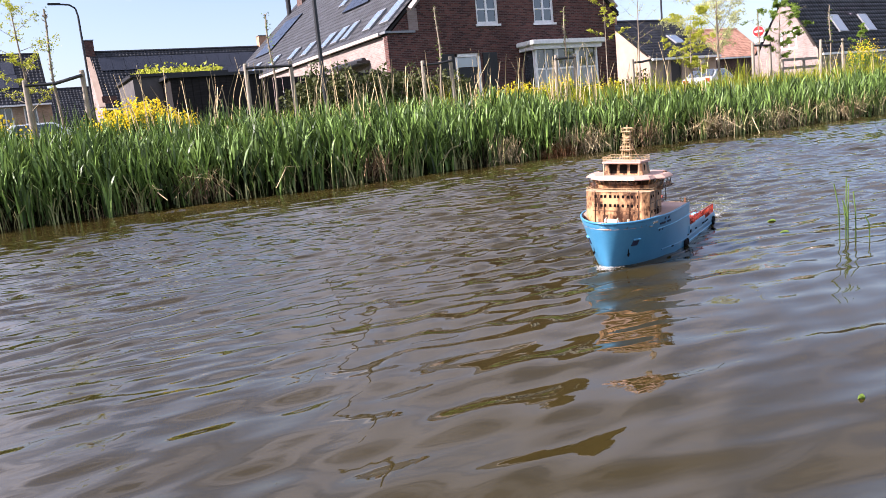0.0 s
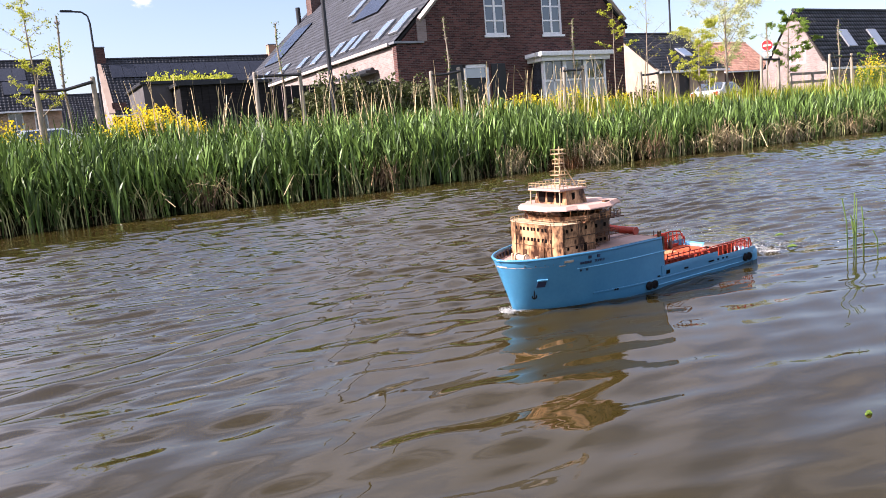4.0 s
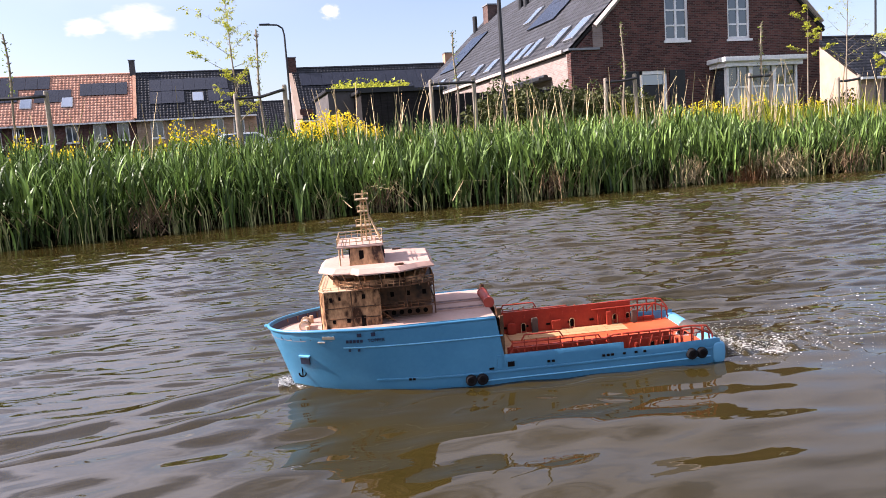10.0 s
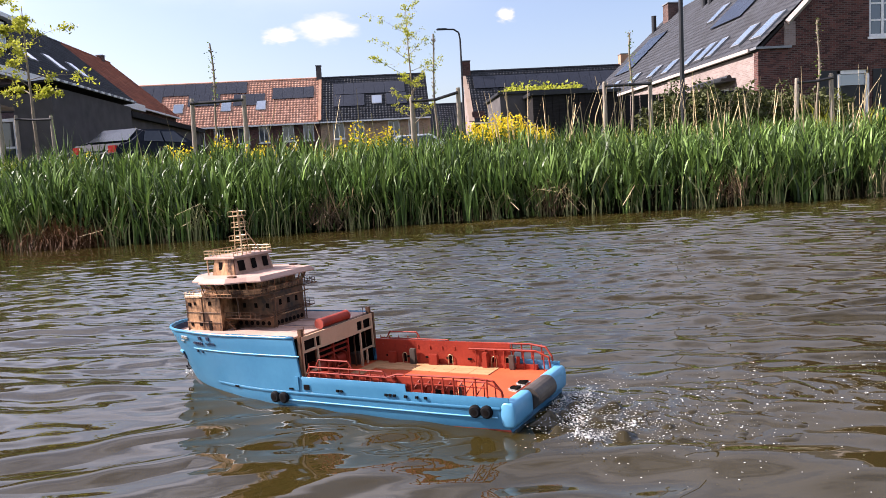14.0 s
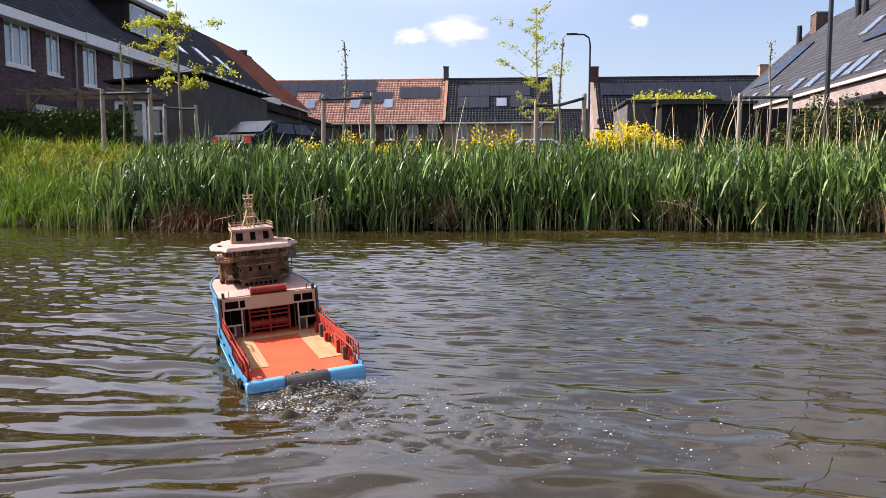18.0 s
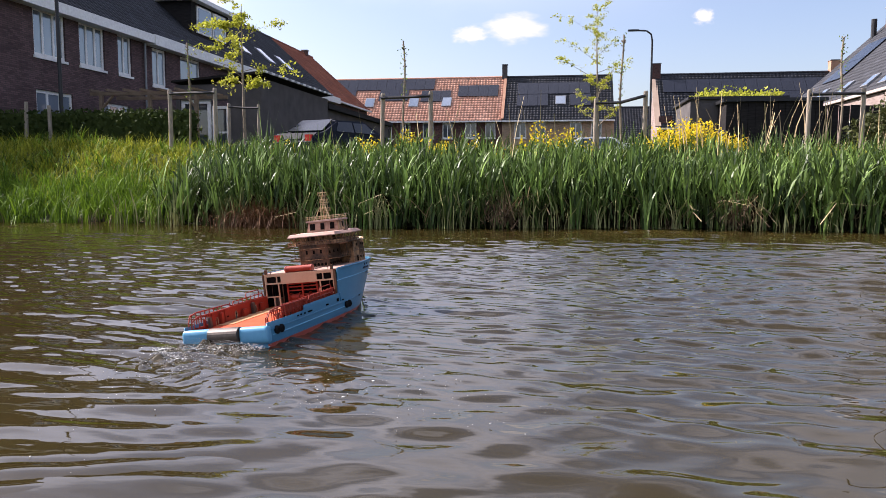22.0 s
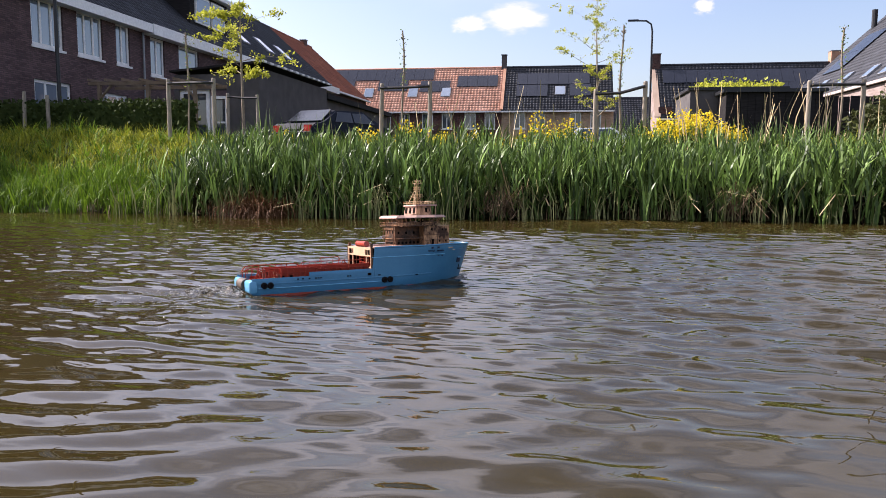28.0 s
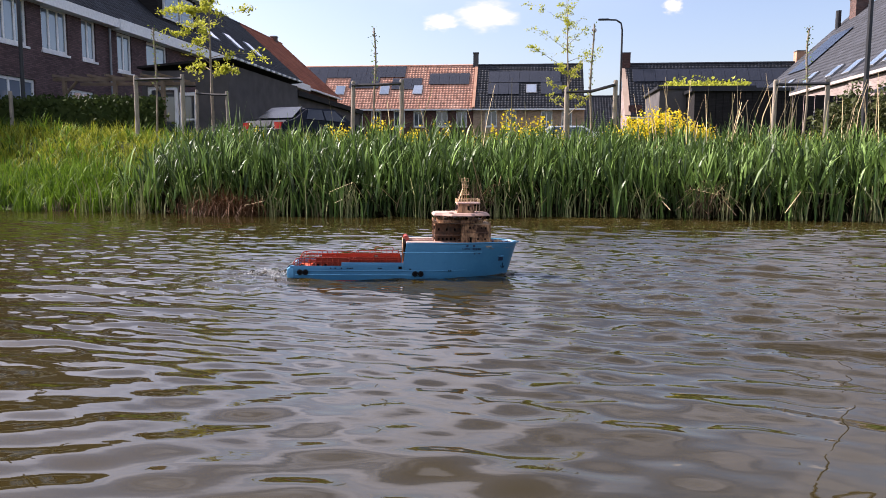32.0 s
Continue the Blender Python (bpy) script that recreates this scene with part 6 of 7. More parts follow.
def build_left_row():
    """Terrace at right angles to the canal, dark brick with a black roof."""
    G, X = 1.3, -18.0
    m = pose(X, 12.0, 0, 0, 0, 90)   # local x runs along world y, front faces +x
    L = 19.5
    def row(y0, L, wall, tiles, ops, label):
        hm = Matrix(((0, -1, 0, X), (1, 0, 0, y0), (0, 0, 1, 0), (0, 0, 0, 1)))
        return terrace("row_house", label, hm, L, 10.4, G, 6.95, 11.6, wall, tiles, ops)
    def front(L, first):
        ops = []
        y = first
        while y + 5 < L + 0.2:
            ops += [(y + 0.35, y + 1.55, 4.75, 6.45), (y + 2.1, y + 3.9, 4.75, 6.45), (y + 0.3, y + 1.6, G + 0.9, 3.75), (y + 2.0, y + 4.0, G, 3.75)]
            y += 5.0
        return ops
    # near dark house: windows read from its facade
    ops = [(1.2, 2.4, 4.8, 6.5), (6.0, 7.8, 4.8, 6.5), (10.9, 12.6, 4.85, 6.5), (13.4, 15.0, 4.85, 6.5), (15.9, 16.9, 4.85, 6.5), (2.0, 4.0, 1.3, 3.75), (6.4, 8.2, 1.3, 3.7), (10.9, 12.9, 1.3, 3.7), (14.6, 16.6, 1.3, 3.6)]
    h, rm, rise, run = row(13.0, 18.0, BRICK_DARK, TILE_BLACK, ops, "dark brick terraced house with a black tile roof and white windows")
    for o in ops:
        window(h, o[0], o[2], o[1] - o[0], o[3] - o[2], None, 0.11, (1 if o[1] - o[0] < 1.5 else 2, 0), o[2] > 2, PANE_SKY)
    part("drainpipe", rod((17.75, -0.12, 1.2), (17.75, -0.12, 6.6), 0.05, None, 8), ZINC, h)
    part("eaves_board", box(0, 18.0, -0.45, -0.02, 6.42, 6.78), WHITE, h, "white eaves board")
    ops = [(0.5, 1.7, 4.7, 6.35), (3.0, 5.0, 4.6, 6.35), (8.4, 9.4, 4.6, 6.3), (9.7, 11.3, 4.6, 6.3), (13.2, 14.4, 4.6, 6.3), (18.0, 19.4, 4.6, 6.3)]
    h, rm, rise, run = row(31.0, 27.5, BRICK_DARK, TILE_BLACK, ops, "dark brown brick terraced houses with a black roof and white eaves")
    for o in ops:
        window(h, o[0], o[2], o[1] - o[0], o[3] - o[2], None, 0.11, (1, 0), True, PANE_SKY)
    part("eaves_board", box(0, 27.5, -0.50, -0.02, 6.35, 6.80), WHITE, h, "broad white eaves board")
    sm = slope_frame(rm, rise, run)
    # dormer
    d = part("dormer", box(6.6, 11.0, 1.2, 4.2, 7.6, 9.75), DARK_BOARD, h)
    part("dormer_roof", box(6.3, 11.3, 0.8, 4.4, 9.75, 9.97), WHITE, d, "white dormer roof edge")
    for x in (7.1, 8.9):
        wb = bmesh.new()
        add_box(wb, x, x + 1.6, 1.12, 1.20, 8.2, 9.6)
        part("dormer_frame", wb, WHITE, d)
        part("pane", box(x + 0.1, x + 1.5, 1.10, 1.12, 8.3, 9.5), PANE_SKY, d)
    for x in (13.5, 17.5, 21.0):
        skylight(h, x, 2.2, 1.0, 1.5, sm)
    chimney(h, 11.5, 5.2, 11.4, 1.2, 0.9)
    h, rm, rise, run = row(58.6, 10.0, BRICK_RED, TILE_RUST, [(1.0, 2.2, 4.6, 6.3), (4, 6, 4.6, 6.3), (7.5, 8.6, 4.6, 6.3)], "end terraced house with a rust-red tile roof")
    chimney(h, 8.0, 5.2, 11.3, 0.6, 0.5, BRICK_CHIMNEY)
    # grey garages in front
    sh = empty("garage", "grey brick garage with a tiled lean-to roof and a white door", "garage", pose(-12.9, 24.0, 0))
    part("wall", wall_bm(3.0, 1.0, 3.75, [(0.15, 1.85, 1.0, 3.25)]), GREY_WALL, sh)
    window(sh, 0.15, 1.3, 1.05, 1.95, None, 0.12, (0, 0), False)
    window(sh, 1.25, 1.3, 0.6, 1.75, None, 0.10, (0, 1), False)
    part("side_wall", box(2.7, 3.0, 0.3, 7.2, 1.0, 3.95), GREY_WALL, sh)
    part("far_wall", box(-0.3, 2.7, 6.9, 7.2, 1.0, 3.85), GREY_WALL, sh)
    bm = box(-0.1, 3.15, -0.12, 7.3, 3.79, 3.86)
    for v in bm.verts:
        v.co.z += 0.085 * (v.co.x + 0.4)
    part("roof", bm, DARK_BOARD, sh)
    for i in range(24):
        part("verge_tile", box(3.02, 3.22, -0.15 + i * 0.31, 0.13 + i * 0.31, 4.10, 4.17), ZINC if i % 2 else WHITE, sh)
    sh = empty("garage", "lower grey garage with a dark roof edge", "garage", pose(-12.4, 31.6, 0))
    part("wall", box(0, 2.2, 0, 12.0, 1.0, 3.6), GREY_WALL, sh)
    bm = box(-0.2, 2.45, -0.1, 12.2, 3.6, 3.82)
    part("roof", bm, DARK_BOARD, sh)
    # hedge: leafy block
    n = 16000
    c = np.stack([rng.uniform(-22, -9.3, n), 18.2 + rng.normal(0, 0.28, n), rng.uniform(1.25, 2.42, n)], -1)
    thing = empty("hedge", "clipped dark green hedge in front of the houses", "hedge", pose(0, 0, 0))
    part("core", box(-22, -9.4, 18.0, 18.5, 1.1, 2.33), HEDGE, thing)
    tagged(part("foliage", raw_mesh("foliage", *leaves(c, 0.055, 0.7)), HEDGE, thing), kind="stuff")
    pg = empty("pergola", "weathered wooden pergola over the hedge", "pergola", pose(-14.0, 21.5, 0))
    for x in (0, 1.6, 3.1):
        part("post", box(x - 0.05, x + 0.05, -0.05, 0.05, 1.2, 3.16), WOOD_PALE, pg)
    for y in (0.0, 1.4):
        part("beam", box(-0.35, 3.45, y - 0.05, y + 0.05, 3.16, 3.26), WOOD_PALE, pg)
    for i in range(7):
        part("rafter", box(-0.2 + i * 0.55, -0.14 + i * 0.55, -0.3, 1.7, 3.262, 3.33), WOOD_PALE, pg)
    for x, d in ((0, 1), (3.1, -1)):
        part("brace", rod((x, 0, 2.75), (x + d * 0.4, 0, 3.16), 0.04, None, 6), WOOD_PALE, pg)


CURTAIN = plain("net_curtain", (0.34, 0.36, 0.36), 0.6)
TRIM = plain("pale_mortar_trim", (0.36, 0.31, 0.28), 0.8)


def build_brick_house():
    """Gabled brick house facing the canal; its long roof runs away from the water."""
    G, Y0 = 1.15, 25.9
    h = empty("brick_house", "red-brown brick house with steep black roof and white bay window", "house", pose(0, 0, 0), "houses")
    x0, x1, xc, ze, zr = 14.25, 24.5, 19.37, 5.1, 10.2
    wins = [(17.2, 18.27, 4.62, 6.35), (20.05, 21.12, 4.62, 6.35)]
    door = (16.02, 17.22, 1.1, 3.5)
    bay = (19.6, 22.3, 1.5, 3.45)
    wm = pose(x0, Y0, 0)
    ops = [(a - x0, b - x0, c, d) for a, b, c, d in wins + [door, bay]]
    part("front_wall", wall_bm(x1 - x0 - 3.0, 0.9, 6.6, [(a - 1.5, b - 1.5, c, d) for a, b, c, d in ops]), BRICK_RED, h, at=wm @ pose(1.5, 0, 0))
    for xa, xb in ((x0, x0 + 1.5), (x1, x1 - 1.5)):
        bm = bmesh.new()
        quad = [(xa, 0.9), (xb, 0.9), (xb, 6.6), (xa, ze)]
        fa = [bm.verts.new((x, Y0, z)) for x, z in quad]
        fb = [bm.verts.new((x, Y0 + 0.3, z)) for x, z in quad]
        bm.faces.new(fa)
        bm.faces.new(fb[::-1])
        for i in range(4):
            bm.faces.new((fa[i], fa[(i + 1) % 4], fb[(i + 1) % 4], fb[i]))
        part("front_wall_end", bm, BRICK_RED, h)
    # upper gable above the windows
    bm = bmesh.new()
    k = (zr - ze) / (xc - x0)
    zt = 6.6
    pts = [(x0 + (zt - ze) / k, zt), (x1 - (zt - ze) / k, zt), (xc, zr)]
    a = [bm.verts.new((x, Y0, z)) for x, z in pts]
    b = [bm.verts.new((x, Y0 + 0.3, z)) for x, z in pts]
    bm.faces.new(a)
    bm.faces.new(b[::-1])
    for i in range(3):
        bm.faces.new((a[i], a[(i + 1) % 3], b[(i + 1) % 3], b[i]))
    part("gable", bm, BRICK_RED, h)
    # the two side wedges of the front wall lie under the roof's edge
    for o in wins:
        window(h, o[0], o[2], o[1] - o[0], o[3] - o[2], pose(0, Y0, 0), 0.10, (1, 2))
    for dx in (0,):
        fr = bmesh.new()
        add_box(fr, door[0], door[0] + 0.13, Y0 + 0.02, Y0 + 0.14, 1.1, 3.5)
        add_box(fr, door[1] - 0.13, door[1], Y0 + 0.02, Y0 + 0.14, 1.1, 3.5)
        add_box(fr, door[0], door[1], Y0 + 0.02, Y0 + 0.14, 3.37, 3.5)
        dr = part("front_door_frame", fr, WHITE, h)
        part("door_leaf", box(door[0] + 0.13, door[1] - 0.13, Y0 + 0.06, Y0 + 0.12, 1.1, 2.95), METAL_DARK, dr, "black front door")
        part("fanlight", box(door[0] + 0.13, door[1] - 0.13, Y0 + 0.07, Y0 + 0.10, 2.98, 3.36), PANE_SKY, dr)
    for xa in (15.3, 17.32):
        part("shutter", box(xa, xa + 0.68, Y0 - 0.05, Y0 - 0.005, 1.2, 3.5), METAL_DARK, h, "black shutter panel")
    # bay window
    by = Y0 - 0.85
    b = part("bay", box(19.3, 22.6, by, Y0, 0.9, 1.75), WHITE, h, "white bay window")
    part("bay_roof", box(19.02, 22.88, by - 0.28, Y0, 3.62, 3.80, 0.02), WHITE, b)
    part("bay_cornice", box(19.15, 22.75, by - 0.14, Y0, 3.44, 3.62), WHITE, b)
    n = 3
    w = (22.6 - 19.3) / n
    for i in range(n + 1):
        x = 19.3 + i * w
        part("bay_post", box(max(19.3, x - 0.09), min(22.6, x + 0.09), by, by + 0.16, 1.75, 3.44), WHITE, b)
    for i in range(n):
        x = 19.3 + i * w + 0.09
        part("pane", box(x, x + w - 0.18, by + 0.07, by + 0.09, 1.75, 3.44), PANE, b)
        part("glazing_bar", box(x, x + w - 0.18, by + 0.03, by + 0.07, 2.62, 2.70), WHITE, b)
        part("glazing_bar", box(x + (w - 0.18) / 2 - 0.03, x + (w - 0.18) / 2 + 0.03, by + 0.03, by + 0.07, 1.75, 3.44), WHITE, b)
        part("blind", box(x, x + w - 0.18, by + 0.056, by + 0.069, 1.76, 2.61), CURTAIN, b, "pale net curtain")
    for xa in (19.3, 22.49):
        part("pane", box(xa + 0.03, xa + 0.08, by + 0.2, Y0 - 0.05, 1.75, 3.44), PANE, b)
    # wing with a parapet on the sunny side, pale brick
    ops = [(2.0, 4.6, 1.4, 3.3), (12.0, 13.2, 2.0, 3.4), (18, 19.2, 2.0, 3.4)]
    sw = Matrix(((0, 1, 0, 13.16), (-1, 0, 0, Y0 + 23.91), (0, 0, 1, 0), (0, 0, 0, 1)))
    part("side_wall", wall_bm(23.6, 0.9, 4.3, [(23.6 - b_, 23.6 - a_, c, d) for a_, b_, c, d in ops]), BRICK_PALE, h, "sunlit pale brick side wall", at=sw)
    for a_, b_, c, d in ops:
        window(h, 23.6 - b_, c, b_ - a_, d - c, sw, 0.13, (2, 0), True)
    part("front_wing", box(13.16, 14.25, Y0 + 0.004, Y0 + 0.3, 0.9, 4.36), BRICK_RED, h)
    part("parapet_cap", box(13.05, 14.35, Y0 - 0.06, Y0 + 0.4, 4.36, 4.44), ZINC, h)
    part("kneeler", box(14.1, 14.5, Y0 - 0.03, Y0 + 0.35, 4.44, 5.25), BRICK_PALE, h)
    part("side_gutter", box(12.98, 13.2, Y0 + 0.4, Y0 + 23.9, 4.32, 4.44), TRIM, h, "pale gutter board")
    part("awning", rod((12.95, Y0 + 1.8, 3.62), (12.95, Y0 + 4.9, 3.62), 0.10, None, 10), METAL_DARK, h, "rolled dark awning")
    part("awning_box", box(12.6, 13.14, Y0 + 1.7, Y0 + 5.0, 3.50, 3.60), METAL_DARK, h)
    for y in (8.0, 16.0):
        part("wall_dormer", box(13.10, 13.9, Y0 + y, Y0 + y + 0.35, 0.9, 4.5), BRICK_PALE, h)
    # roof: left slope seen from the water, right slope beyond
    Lr = 24.0
    run, rise = xc - 13.1, zr - 4.42
    lm = Matrix(((0, 1, 0, 13.1), (-1, 0, 0, Y0 + Lr), (0, 0, 1, 4.42), (0, 0, 0, 1)))
    part("roof_board", roof_board(Lr, run, rise), DARK_BOARD, h, at=lm @ pose(0, 0, -0.06))
    tiled_slope("roof_tiles", h, Lr, rise, run, TILE_BLACK, m=lm)
    rm = Matrix(((0, -1, 0, x1 + 0.2), (1, 0, 0, Y0 - 0.1), (0, 0, 1, ze - 0.15), (0, 0, 0, 1)))
    part("roof_board", roof_board(Lr, x1 + 0.2 - xc, zr - ze + 0.15), DARK_BOARD, h, at=rm @ pose(0, 0, -0.06))
    tiled_slope("roof_tiles", h, Lr, zr - ze + 0.15, x1 + 0.2 - xc, TILE_BLACK, m=rm, tile=0.6, course=0.7)
    for sx, xa, za, xb, zb in ((1, 14.2, 5.1, xc, zr), (-1, 24.6, 5.1, xc, zr)):
        v = bmesh.new()
        add_rod(v, (xa, Y0 - 0.05, za + 0.12), (xb, Y0 - 0.05, zb + 0.12), 0.11, None, 4)
        part("verge_board", v, TRIM, h, "pale verge board")
    part("right_wall", box(x1 - 0.3, x1, Y0 + 0.3, Y0 + Lr, 0.9, ze), BRICK_RED, h)
    sm = slope_frame(lm, rise, run)
    for y, s, w, hh in ((0.25, 0.5, 0.85, 1.3), (1.85, 0.45, 0.75, 1.15), (4.2, 0.4, 0.6, 1.1), (5.2, 0.4, 0.75, 1.05), (6.5, 0.35, 0.8, 1.0), (9.6, 3.85, 0.8, 1.2), (8.9, 0.35, 0.85, 0.9), (11.2, 0.5, 0.8, 0.8), (14.5, 0.5, 0.8, 0.9), (18.0, 0.5, 0.8, 0.9)):
        skylight(h, Lr - y - w, s, w, hh, sm)
    solar_field(h, Lr - 8.6, 3.0, 3, 2, sm)
    solar_field(h, Lr - 21.6, 2.3, 3, 2, sm)
    for y in (13.6, 22.3):
        chimney(h, xc - 0.5, Y0 + y, zr - 0.7, 1.0, 0.9, BRICK_CHIMNEY)
    for y in (14.6, 15.4, 23.2):
        part("flue", rod((xc - 1.4, Y0 + y, zr - 1.7), (xc - 1.4, Y0 + y, zr - 0.2), 0.16, None, 10), METAL_DARK, h)
    bm = bmesh.new()
    tri = [(13.3, 4.36), (14.3, 4.36), (14.3, 5.3)]
    ta = [bm.verts.new((x, Y0 + 0.02, z)) for x, z in tri]
    tb = [bm.verts.new((x, Y0 + 0.28, z)) for x, z in tri]
    bm.faces.new(ta)
    bm.faces.new(tb[::-1])
    for i in range(3):
        bm.faces.new((ta[i], ta[(i + 1) % 3], tb[(i + 1) % 3], tb[i]))
    part("shoulder", bm, BRICK_RED, h)
    # gable at the far end
    bm = bmesh.new()
    poly = [(13.4, 0.9), (24.4, 0.9), (24.4, 5.0), (xc, zr - 0.15), (13.4, 4.5)]
    ta = [bm.verts.new((x, Y0 + Lr - 0.3, z)) for x, z in poly]
    tb = [bm.verts.new((x, Y0 + Lr, z)) for x, z in poly]
    bm.faces.new(ta)
    bm.faces.new(tb[::-1])
    for i in range(5):
        bm.faces.new((ta[i], ta[(i + 1) % 5], tb[(i + 1) % 5], tb[i]))
    part("far_gable", bm, BRICK_RED, h)


def build_sheds():
    s = empty("green_roof_shed", "grey block shed with a planted green roof", "shed", pose(3.75, 24.0, 0))
    part("wall", box(0.0, 2.7, 0, 3.0, 1.0, 3.05), GREY_WALL, s)
    part("roof", box(-0.08, 2.8, -0.08, 3.1, 3.05, 3.13), METAL_DARK, s)
    n = 1600
    c = np.stack([rng.uniform(0.3, 2.7, n), rng.uniform(0.1, 2.8, n), 3.13 + np.abs(rng.normal(0, 0.11, n))], -1)
    tagged(part("planting", raw_mesh("planting", *leaves(c, 0.06, 0.6)), FRESH, s), kind="stuff")
    s = empty("black_shed", "black boarded garden shed behind the reeds", "shed", pose(4.55, 22.8, 0))
    part("wall", box(0, 2.6, 0.02, 2.5, 1.0, 2.86), DARK_BOARD, s)
    for i in range(13):
        part("board", box(0.004 + i * 0.2, 0.192 + i * 0.2, 0.0, 0.02, 1.0, 2.86), DARK_BOARD, s)
    part("roof", box(-0.1, 2.7, -0.1, 2.6, 2.86, 2.95), METAL_DARK, s)
    s = empty("fence", "dark wooden garden fence", "fence", pose(7.1, 23.2, 0))
    for i in range(15):
        part("board", box(i * 0.3, i * 0.3 + 0.28, 0, 0.03, 1.1, 2.75 + 0.02 * (i % 2)), DARK_BOARD, s)
    # dark shrubs between the bank and the brick house
    for x, y, w, h, n in ((7.6, 20.0, 0.9, 1.35, 1500), (9.0, 20.4, 1.0, 1.60, 1900), (10.4, 20.6, 1.0, 1.50, 1800), (11.8, 20.6, 0.9, 1.40, 1600), (13.2, 21.5, 0.9, 1.35, 1400), (8.3, 20.9, 0.9, 1.7, 1500), (11.1, 21.2, 0.9, 1.7, 1500), (21.5, 24.2, 0.8, 0.9, 600), (23.5, 24.6, 0.8, 1.0, 600), (18.2, 24.8, 0.7, 0.7, 400), (24.6, 24.6, 0.7, 1.3, 500)):
        g = ground_height(x, y)
        b = empty("shrub", "dark green leafy shrub in front of the brick house", "shrub", pose(x, y, g), "shrubs")
        a = rng.normal(0, 1, (n, 3))
        a /= np.linalg.norm(a, axis=1)[:, None]
        r = rng.uniform(0.45, 1.0, n)[:, None] * (1 + 0.25 * np.sin(a[:, :1] * 5 + x))
        c = np.stack([a[:, 0] * r[:, 0] * w, a[:, 1] * r[:, 0] * 0.5, h * 0.5 + a[:, 2] * r[:, 0] * h * 0.52], -1)
        bm = bmesh.new()
        for k in range(7):
            t = rng.uniform(0, 6.28)
            add_rod(bm, (0.1 * math.cos(t), 0.1 * math.sin(t), 0), (w * 0.7 * math.cos(t), 0.4 * math.sin(t), h * rng.uniform(0.6, 0.95)), 0.018, 0.006, 5)
        tagged(part("branch_mass", bm, BARK, b), kind="stuff")
        tagged(part("leaf_mass", raw_mesh("leaf_mass", *leaves(c, 0.06, 0.6)), SHRUB, b), kind="stuff")


def build_right_side():
    G = 1.1
    h, rm, rise, run = terrace("row_house", "cream house with a black tile roof beside the road", pose(37.4, 36.6, 0), 6.4, 7.2, G, 4.0, 6.65, PLASTER, TILE_BLACK, [(2.0, 3.0, 1.4, 3.6), (4.0, 5.4, 2.0, 3.6)], gable=PLASTER)
    window(h, 4.0, 2.0, 1.4, 1.6, None, 0.1, (1, 0))
    part("door_leaf", box(2.0, 3.0, 0.1, 0.16, 1.4, 3.6), METAL_DARK, h)
    skylight(h, 3.6, 1.6, 0.9, 1.1, slope_frame(rm, rise, run))
    chimney(h, 0.35, 3.6, 6.6, 0.6, 0.5)
    h, rm, rise, run = terrace("row_house", "pale brick house with a long black tile roof and skylights", pose(46.8, 31.0, 0), 24, 4.8, G, 3.5, 7.1, BRICK_PALE, TILE_BLACK, [(3.0, 4.2, 1.4, 3.1), (7.0, 8.2, 1.4, 3.1), (11.5, 12.7, 1.4, 3.1), (16, 17.2, 1.4, 3.1)], gable=BRICK_PALE)
    for x in (3.0, 7.0, 11.5, 16.0):
        window(h, x, 1.4, 1.2, 1.7, None, 0.1, (0, 0))
    sm = slope_frame(rm, rise, run)
    for x in (3.2, 6.5, 10.5, 14.5):
        skylight(h, x, 1.6, 1.0, 1.5, sm)
    window(h, 4.2, 3.55, 1.2, 1.2, Matrix(((0, -1, 0, -0.02), (-1, 0, 0, 6.9), (0, 0, 1, 0), (0, 0, 0, 1))) @ pose(0, -0.15, 0), 0.12, (1, 1))
    h, rm, rise, run = terrace("row_house", "distant house with an orange tile roof", pose(71.5, 60, 0), 9, 8, G, 5.6, 9.0, BRICK_RED, TILE_RED, [])
    # road sign
    s = empty("no_entry_sign", "round red no-entry sign with a white bar on a grey post", "road sign", pose(29.0, 22.0, 1.25))
    part("post", rod((0, 0, 0), (0, 0, 2.5), 0.03, None, 8), ZINC, s)
    turn = pose(0, -0.05, 2.2, 0, 0, -52)
    part("disc", rod((0, 0.012, 0), (0, -0.012, 0), 0.22, None, 28), plain("sign_red", (0.55, 0.02, 0.02), 0.4), s, at=turn)
    part("bar", box(-0.155, 0.155, -0.018, -0.013, -0.04, 0.04), WHITE, s, at=turn)
    part("rim", rod((0, 0.014, 0), (0, -0.008, 0), 0.238, None, 28), WHITE, s, at=turn)
    part("under_plate", box(-0.18, 0.18, -0.012, 0.012, -0.45, -0.30), WHITE, s, at=turn)
    f = empty("rail_fence", "weathered wooden post and rail fence along the road", "fence", pose(32.0, 23.0, 1.3))
    for i in range(9):
        part("post", box(i * 1.6 - 0.05, i * 1.6 + 0.05, -0.05, 0.05, -0.1, 1.0), STAKE, f)
    for z in (0.5, 0.88):
        part("rail", box(-0.1, 12.9, -0.03, 0.03, z, z + 0.12), STAKE, f)


